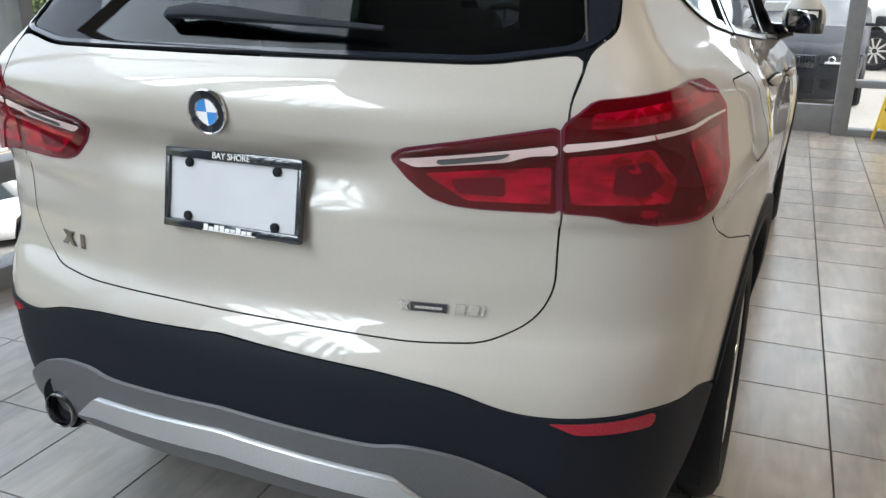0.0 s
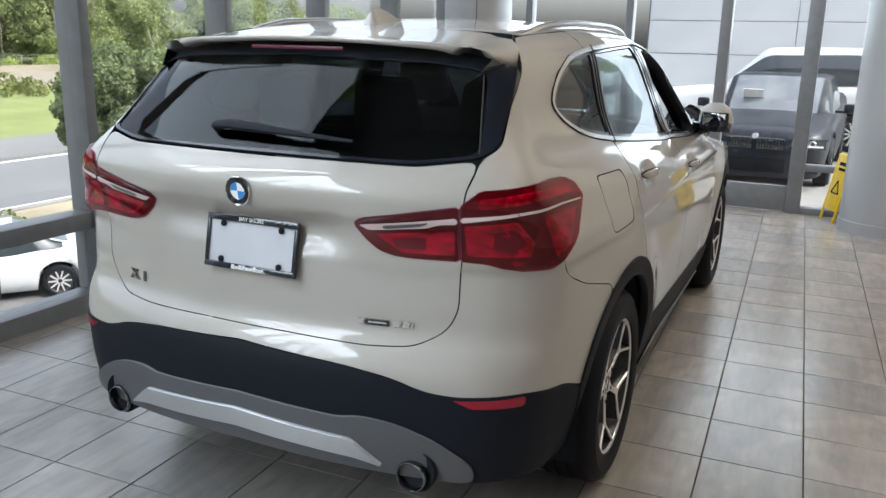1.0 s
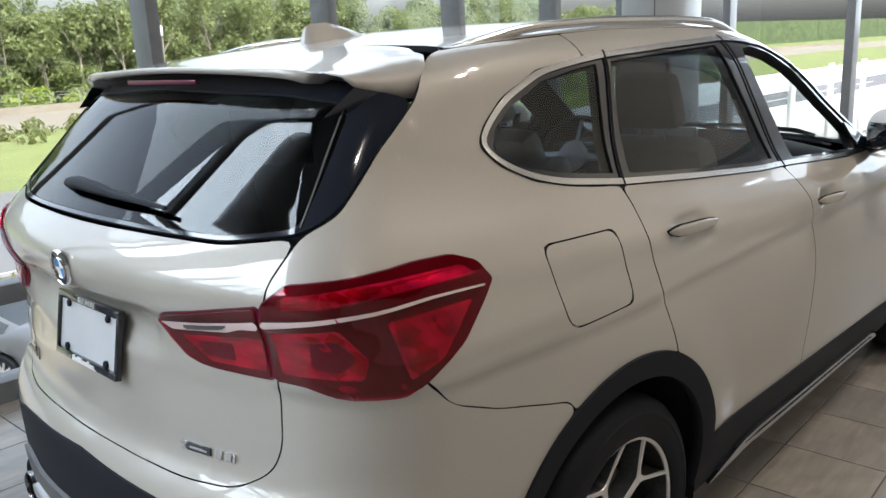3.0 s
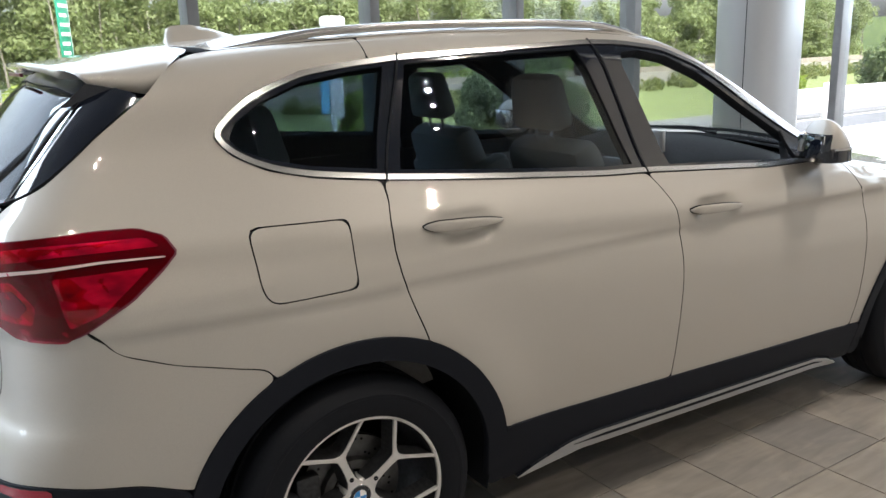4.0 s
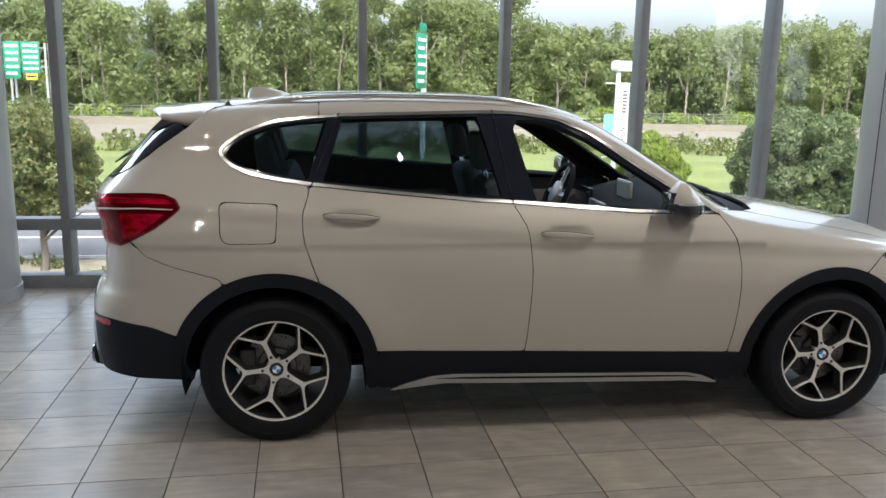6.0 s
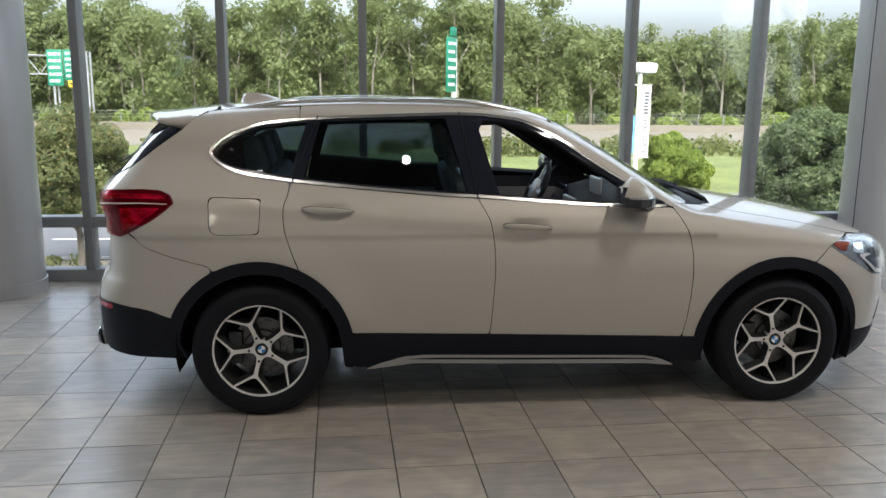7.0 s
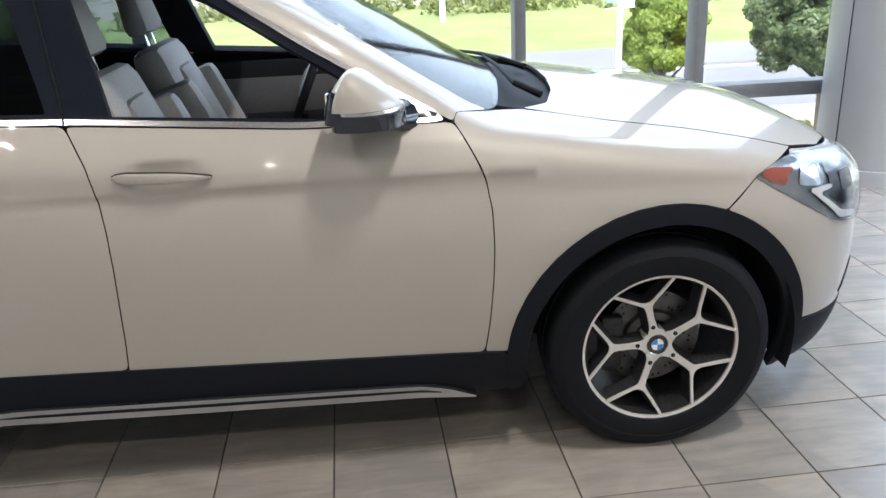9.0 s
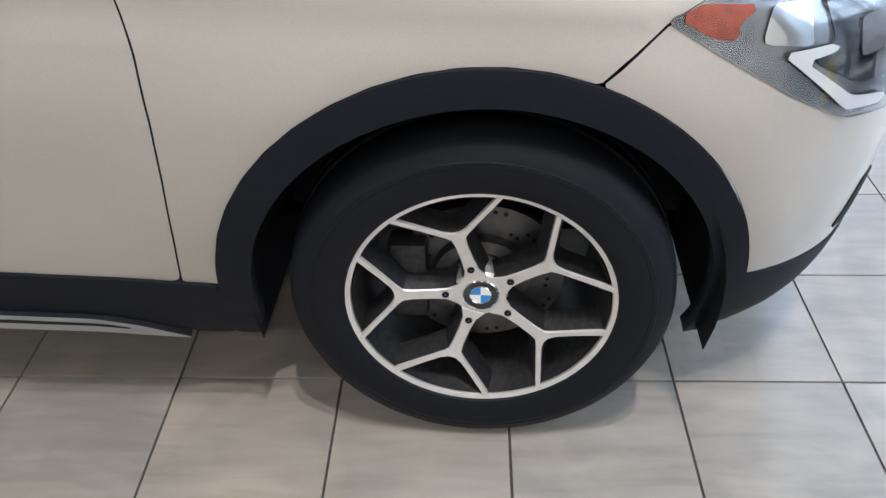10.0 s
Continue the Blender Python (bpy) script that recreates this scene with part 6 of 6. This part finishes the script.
# ---- the car: front end ----
top_r = points3([(2.8855, 0.8062), (2.9245, 0.8415), (3.0, 0.873)] + [on_top(3.070, -0.728), on_top(3.205, -0.651), on_top(3.305, -0.508), on_top(3.365, -0.305), on_top(3.385, -0.02)])
low_r = points3([(3.44, -0.02, 0.37), (3.40, -0.35, 0.37), (3.28, -0.62, 0.37), (3.19, 0.372), (3.118, 0.372)])
half = np.concatenate([low_r, points3(arc(2.67, 0.457, 5, 69, 12)), top_r])
fb = panel("front_bumper", list(half) + list((half * (1, -1, 1))[::-1]), FRONT, PAINT, car, "painted front bumper", r=0.006, step=0.03)
half = points3([(3.42, -0.02, 0.205), (3.36, -0.40, 0.198), (3.20, -0.70, 0.188), (3.085, 0.186), (3.095, 0.28), (3.115, 0.368), (3.19, 0.368), (3.28, -0.62, 0.366), (3.40, -0.35, 0.366), (3.44, -0.02, 0.366)])
panel("bumper_lower", list(half) + list((half * (1, -1, 1))[::-1]), FRONT, [CLADDING, CLADDING], fb, "dark grey plastic lower front bumper", r=0.02, lift=0.003, thick=0.03)
HEAD = [(2.922, -0.875, 0.844), (2.992, -0.834, 0.874), (3.06, -0.770, 0.880), (3.20, -0.680, 0.868), (3.312, -0.585, 0.848), (3.318, -0.640, 0.735), (3.275, -0.722, 0.658), (3.19, -0.800, 0.674), (3.11, -0.846, 0.727)]
for left in (False, True):
    hl = panel("headlamp", HEAD, FRONT, [LAMP_SILVER, TRIM], car, "clear headlamp with amber corner reflector", r=0.015, lift=0.002, thick=0.006, mirror=left, step=0.02)
    for nm, mat, lift, pts in (
            ("amber_reflector", AMBER, 0.006, [(2.938, -0.866, 0.847), (2.968, -0.848, 0.861), (3.045, -0.822, 0.853), (3.022, -0.852, 0.832), (3.034, -0.854, 0.810), (2.995, -0.864, 0.815)]),
            ("reflector_bowl", BRIGHT, 0.006, [(3.058, -0.818, 0.852), (3.112, -0.795, 0.848), (3.122, -0.808, 0.792), (3.055, -0.842, 0.803)]),
            ("projector", BLACK_GLOSS, 0.007, [(3.135, -0.780, 0.850), (3.25, -0.680, 0.838), (3.262, -0.700, 0.716), (3.205, -0.775, 0.722), (3.128, -0.818, 0.772), (3.160, -0.798, 0.795)]),
            ("projector_lens", GREY_PLASTIC, 0.0095, [(3.185, -0.755, 0.815), (3.235, -0.705, 0.812), (3.240, -0.712, 0.762), (3.190, -0.765, 0.762)]),
            ("running_light", LAMP_WHITE, 0.0105, [(3.083, -0.840, 0.789), (3.165, -0.798, 0.792), (3.165, -0.800, 0.780), (3.118, -0.828, 0.774), (3.197, -0.788, 0.708), (3.268, -0.735, 0.690), (3.268, -0.737, 0.674), (3.194, -0.795, 0.687)])):
        panel(nm, pts, FRONT, [mat, TRIM], hl, "", r=0.010, gap=0, lift=lift, thick=0.003, mirror=left)
    panel("lens", HEAD, FRONT, [LENS_CLEAR, LENS_CLEAR], hl, "clear plastic lens", r=0.015, gap=0.003, lift=0.015, thick=0.012, mirror=left, step=0.02).visible_shadow = False
# side air opening of the bumper
for left in (False, True):
    panel("air_curtain", [(3.27, -0.66, 0.50), (3.30, -0.62, 0.50), (3.30, -0.64, 0.40), (3.255, -0.70, 0.40)], FRONT, [TRIM, TRIM], fb, "dark side air opening", r=0.01, gap=0, lift=0.002, thick=0.004, mirror=left)
# cowl with wipers
pts = [(2.235, -0.54), (2.262, -0.40), (2.285, -0.2), (2.29, 0.0), (2.285, 0.2), (2.262, 0.40), (2.235, 0.54), (2.40, 0.53), (2.48, 0.35), (2.50, 0.0), (2.48, -0.35), (2.40, -0.53)]
panel("cowl", [on_top(*q) for q in pts], TOP, [RUBBER, RUBBER], car, "black plastic cowl below the windscreen", r=0.02, lift=-0.022, thick=0.01)
for way in (((2.40, -0.44), (2.33, -0.38), (2.315, -0.12), (2.30, 0.18)), ((2.44, 0.06), (2.36, 0.12), (2.31, 0.34), (2.245, 0.58))):
    bm = bmesh.new()
    a = [Vector(on_top(x, y)) + Vector((0, 0, h)) for (x, y), h in zip(way, (0.002, 0.016, 0.014, 0.012))]
    tube(bm, a, [0.012, 0.011, 0.008, 0.005], 8)
    part("windscreen_wiper", bm, RUBBER, car, "black windscreen wiper arm")

# door mirrors
def mirror_shell(bm, s, x_back, x_front, z0, z1, grow=0.0, roundness=0.80):
    """A rounded block, fuller at the front, narrowing to its top."""
    n, rows = 32, []
    for j in range(15):
        z = z0 + (z1 - z0) * math.sin(j / 14 * math.pi / 2)
        k = min(1.0, max(0.0, (z - 1.095) / 0.112))
        cap = 0.16 + 0.84 * math.sqrt(max(0.0, 1 - k ** 2.6))
        xf, xb = x_front - 0.080 * k ** 1.5, x_back + 0.034 * k ** 1.8
        ring = []
        for i in range(n):
            a = 2 * math.pi * i / n
            cx = math.copysign(abs(math.cos(a)) ** roundness, math.cos(a))
            cy = math.copysign(abs(math.sin(a)) ** roundness, math.sin(a))
            x = (xf + xb) / 2 + (xf - xb) / 2 * cx * cap
            y = 0.908 + 0.088 * cy * cap * (1 + grow)
            ring.append(bm.verts.new((x - 0.30 * (y - 0.908), s * y, z)))
        rows.append(ring)
    for a, b in zip(rows, rows[1:]):
        for i in range(n):
            bm.faces.new((a[i], a[(i + 1) % n], b[(i + 1) % n], b[i]))
    bm.faces.new(rows[0]), bm.faces.new(rows[-1])


for s in (-1, 1):
    dm = new("door_mirror")
    dm.parent, dm.matrix_local = car, Matrix.Identity(4)
    tagged(dm, "body-coloured door mirror with black housing")
    bm = bmesh.new()
    mirror_shell(bm, s, 1.762, 1.948, 1.112, 1.207, 0.0, 0.88)
    part("mirror_cap", bm, PAINT, dm, "painted mirror cap", sharp=60)
    bm = bmesh.new()
    mirror_shell(bm, s, 1.759, 1.89, 1.080, 1.160, -0.14, 0.80)
    part("mirror_housing", bm, BLACK_GLOSS, dm, "black mirror housing", sharp=60)
    bm = bmesh.new()
    mirror_shell(bm, s, 1.775, 1.953, 1.062, 1.103, -0.03)
    part("mirror_base", bm, BLACK_GLOSS, dm, "black lower mirror shell", sharp=60)
    bm = bmesh.new()
    mirror_shell(bm, s, 1.79, 1.950, 1.1035, 1.1115, 0.012)
    part("indicator", bm, CHROME, dm, "thin silver indicator strip", sharp=60)
    bm = bmesh.new()
    box(bm, -0.002, 0.004, -0.056, 0.056, -0.040, 0.022, 0.002, pose(1.768, s * 0.908, 1.134, 0, 0, 7 * s))
    part("mirror_glass", bm, BRIGHT, dm, "mirror glass")
    bm = bmesh.new()
    tube(bm, [(1.965, 0.775 * s, 1.056), (1.94, 0.81 * s, 1.058), (1.90, 0.86 * s, 1.070)], [0.036, 0.028, 0.022], 12, flat=1.5)
    part("mirror_arm", bm, BLACK_GLOSS, dm)

# ---- the car: cabin ----
def soft_block(bm, size, taper_top, m, bulge=0.02):
    """A padded block: rounded box, narrower at its top."""
    sx, sy, sz = size
    vs = box(bm, -sx / 2, sx / 2, -sy / 2, sy / 2, 0, sz, min(size) * 0.32)
    for v in vs:
        k = v.co.z / sz
        v.co.y *= 1 - (1 - taper_top) * k
        v.co.x *= 1 - 0.25 * k
    bmesh.ops.transform(bm, matrix=m, verts=vs)


def seat(x, y, rear=False, wide=0.50):
    ob = new("rear_bench" if rear else "front_seat")
    ob.parent, ob.matrix_local = car, Matrix.Identity(4)
    tagged(ob, "oyster grey leather rear bench" if rear else "oyster grey leather front seat")
    bm = bmesh.new()
    soft_block(bm, (0.50, wide, 0.16), 0.95, pose(x, y, 0.48, 0, -6, 0))
    part("cushion", bm, LEATHER, ob)
    bm = bmesh.new()
    soft_block(bm, (0.17, wide, 0.62), 0.80, pose(x - 0.22, y, 0.58, 0, -20, 0))
    part("backrest", bm, LEATHER, ob)
    if not rear:
        for d in (-1, 1):
            bm = bmesh.new()
            soft_block(bm, (0.24, 0.10, 0.46), 0.9, pose(x - 0.185, y + d * (wide / 2 - 0.055), 0.60, -4 * d, -21, 0))
            part("side_bolster", bm, LEATHER, ob)
    if not rear:
        bm = bmesh.new()
        soft_block(bm, (0.17, 0.30, 0.50), 0.75, pose(x - 0.20, y, 0.61, 0, -20, 0))
        part("backrest_insert", bm, LEATHER, ob)
    for dy in ((-0.42, 0, 0.42) if rear else (0,)):
        bm = bmesh.new()
        soft_block(bm, (0.10, 0.26, 0.19), 0.82, pose(x - 0.455, y + dy, 1.205 if not rear else 1.17, 0, -12, 0))
        part("headrest", bm, LEATHER, ob, "leather headrest")
        for d in (-0.05, 0.05):
            bm = bmesh.new()
            tube(bm, [(x - 0.43, y + dy + d, 1.12), (x - 0.46, y + dy + d, 1.24)], 0.006, 6)
            part("headrest_post", bm, BRIGHT, ob)
    return ob


seat(1.47, -0.37)
seat(1.47, 0.37)
seat(0.42, 0.0, True, 1.25)
bm = bmesh.new()
prof = [(1.72, 0.55), (1.70, 0.80), (1.76, 0.935), (1.83, 0.99), (1.97, 1.030), (2.13, 1.070), (2.26, 1.03), (2.30, 0.55)]
rows = []
for y in np.linspace(-0.74, 0.74, 25):
    hump = 0.035 * math.exp(-((y - 0.37) / 0.17) ** 2)
    rows.append([bm.verts.new((x + (0.10 * abs(y) ** 2 if x < 2 else 0), y, z + hump * (1 if z > 0.96 else 0) - (0.10 if x > 2.05 and z > 0.9 else 0.03) * (y / 0.74) ** 2)) for x, z in prof])
for a, b in zip(rows, rows[1:]):
    for k in range(len(prof) - 1):
        bm.faces.new((a[k], a[k + 1], b[k + 1], b[k]))
bm.faces.new(rows[0]), bm.faces.new(rows[-1])
dash = part("dashboard", bm, TRIM, car, "dark soft dashboard", sharp=60)
boxed("dashboard_strip", 1.745, 1.76, -0.68, 0.10, 0.905, 0.925, CHROME, dash, "satin trim strip", 0.003)
screen = boxed("screen_housing", 1.90, 1.92, -0.10, 0.11, 0.985, 1.105, SATIN, dash, "upright display screen in a silver frame", 0.006)
boxed("screen_face", 1.897, 1.8995, -0.086, 0.096, 0.997, 1.093, SCREEN_GREY, screen)
for y in (0.05, -0.08):
    boxed("air_vent", 1.735, 1.76, y - 0.055, y + 0.055, 0.945, 0.99, SATIN, dash, "silver framed air vent", 0.006)
boxed("instrument_panel", 1.78, 1.80, 0.22, 0.52, 0.93, 1.03, BLACK_GLOSS, dash, "dark instrument cluster", 0.006)
bm = bmesh.new()
wm = Matrix.Translation((1.62, 0.37, 0.985)) @ Matrix.Rotation(radians(-66), 4, "Y")
path = [wm @ Vector((0.185 * math.cos(a), 0.185 * math.sin(a), 0)) for a in np.linspace(0, 2 * math.pi, 41)]
tube(bm, path, 0.016, 10, caps=False)
sw = part("steering_wheel", bm, TRIM, car, "dark leather steering wheel")
bm = bmesh.new()
lathe(bm, [(0.075, 0.0), (0.07, 0.022), (0.03, 0.032), (0.001, 0.033)], 24, wm)
for a in (0, 180, 90 + 180):
    v = Vector((math.cos(radians(a + 90)), math.sin(radians(a + 90)), 0))
    tube(bm, [wm @ (v * 0.05), wm @ (v * 0.18)], [0.022, 0.014], 8, flat=0.5)
part("steering_hub", bm, SCREEN_GREY, sw, "pale cover on the wheel hub")
bm = bmesh.new()
box(bm, -0.012, 0.018, -0.115, 0.115, -0.035, 0.035, 0.014, pose(1.60, 0.0, 1.385, 0, -8, 16))
im = part("interior_mirror", bm, BLACK_GLOSS, car, "black interior mirror")
bm = bmesh.new()
box(bm, -0.0150, -0.0125, -0.10, 0.10, -0.026, 0.026, 0.0, pose(1.60, 0.0, 1.385, 0, -8, 16))
part("mirror_face", bm, BRIGHT, im)
bm = bmesh.new()
tube(bm, [(1.61, 0, 1.385), (1.628, 0, 1.41), (1.640, 0, 1.430)], 0.012, 8)
part("mirror_stalk", bm, BLACK_GLOSS, im)
boxed("cabin_floor", 0.0, 2.2, -0.72, 0.72, 0.33, 0.36, TRIM, car, "dark carpet")
boxed("luggage_floor", -0.74, 0.1, -0.62, 0.62, 0.60, 0.63, TRIM, car, "dark luggage floor")
for s in (-1, 1):
    bm = bmesh.new()
    box(bm, 0.42, 2.06, 0.775 * s if s > 0 else -0.80, 0.80 if s > 0 else -0.775, 0.45, 1.03, 0.01)
    box(bm, 1.2, 1.9, 0.70 * s if s > 0 else -0.775, 0.775 if s > 0 else -0.70, 0.72, 0.80, 0.02)
    card = part("door_card", bm, TRIM, car, "dark inner door panel")
    for x0, x1 in ((0.50, 1.00), (1.16, 1.88)):
        boxed("card_insert", x0, x1, 0.768 if s > 0 else -0.776, 0.776 if s > 0 else -0.768, 0.79, 0.955, CARD_GREY, card, "mid grey padded insert", 0.006)

# ---- small things in the showroom ----
wet = thing("wet_floor_sign", "yellow plastic folding floor sign standing beside the column", "floor sign", pose(5.36, -1.64, 0, 0, 0, 25))
for s in (-1, 1):
    tilt = Matrix.Translation((0, s * 0.115, 0)) @ Matrix.Rotation(radians(10.5 * s), 4, "X")
    bm = bmesh.new()
    for x0, x1, z0, z1 in ((-0.135, -0.105, 0.0, 0.60), (0.105, 0.135, 0.0, 0.60), (-0.105, 0.105, 0.10, 0.60)):
        box(bm, x0, x1, -0.008, 0.008, z0, z1, 0.004, tilt)
    board = part("board", bm, YELLOW_PLASTIC, wet)
    bm = bmesh.new()
    for x0, x1, z0, z1 in ((-0.07, 0.07, 0.50, 0.53), (-0.06, 0.06, 0.455, 0.48)):
        box(bm, x0, x1, 0.008 if s > 0 else -0.010, 0.010 if s > 0 else -0.008, z0, z1, 0, tilt)
    part("printed_bars", bm, TRIM, board)
    bm = bmesh.new()
    for a in (90, 210, 330):
        c0 = Vector((0.075 * math.cos(radians(a)), 0.0095 * s, 0.29 + 0.075 * math.sin(radians(a))))
        c1 = Vector((0.075 * math.cos(radians(a + 120)), 0.0095 * s, 0.29 + 0.075 * math.sin(radians(a + 120))))
        tube(bm, [tilt @ c0, tilt @ c1], 0.006, 6)
    part("warning_triangle", bm, TRIM, board)

# ---- floor tiles ----
TILE_S, TILE_TURN = 0.351, radians(1.8)
bm = bmesh.new()
H = TILE_S / 2 - 0.0024
box(bm, -H, H, -H, H, -0.008, 0.0, 0.0012)
tile_mesh = bpy.data.meshes.new("tile")
bm.to_mesh(tile_mesh)
bm.free()
tile_mesh.materials.append(TILE)
rest_v, rest_f = [], []
ux, uy = math.cos(TILE_TURN), math.sin(TILE_TURN)
for i in range(-42, 18):
    for j in range(-40, 16):
        a, b = (i + 0.5) * TILE_S, (j + 0.5) * TILE_S
        x, y = 0.632 + a * ux - b * uy, -1.155 + a * uy + b * ux
        if not (-12.3 < x < 5.65 and -13.1 < y < 2.25):
            continue
        if -0.6 < x < 4.4 and -2.3 < y < -0.55 or -1.7 < x < -0.55 and -0.3 < y < 2.1:
            t = new("tile", tile_mesh)
            t.location, t.rotation_euler, t.parent = (x, y, 0), (0, 0, TILE_TURN), floor
        else:
            k = len(rest_v)
            cs = [(x + p * H * ux - q * H * uy, y + p * H * uy + q * H * ux) for p, q in ((-1, -1), (1, -1), (1, 1), (-1, 1))]
            rest_v += [(p, q, 0) for p, q in cs] + [(p, q, -0.008) for p, q in cs]
            rest_f += [(k, k + 1, k + 2, k + 3), (k, k + 4, k + 5, k + 1), (k + 1, k + 5, k + 6, k + 2), (k + 2, k + 6, k + 7, k + 3), (k + 3, k + 7, k + 4, k)]
rest = mesh_part("tiling", rest_v, rest_f, TILE_REST, floor, smooth=False)
tagged(rest, kind="stuff")
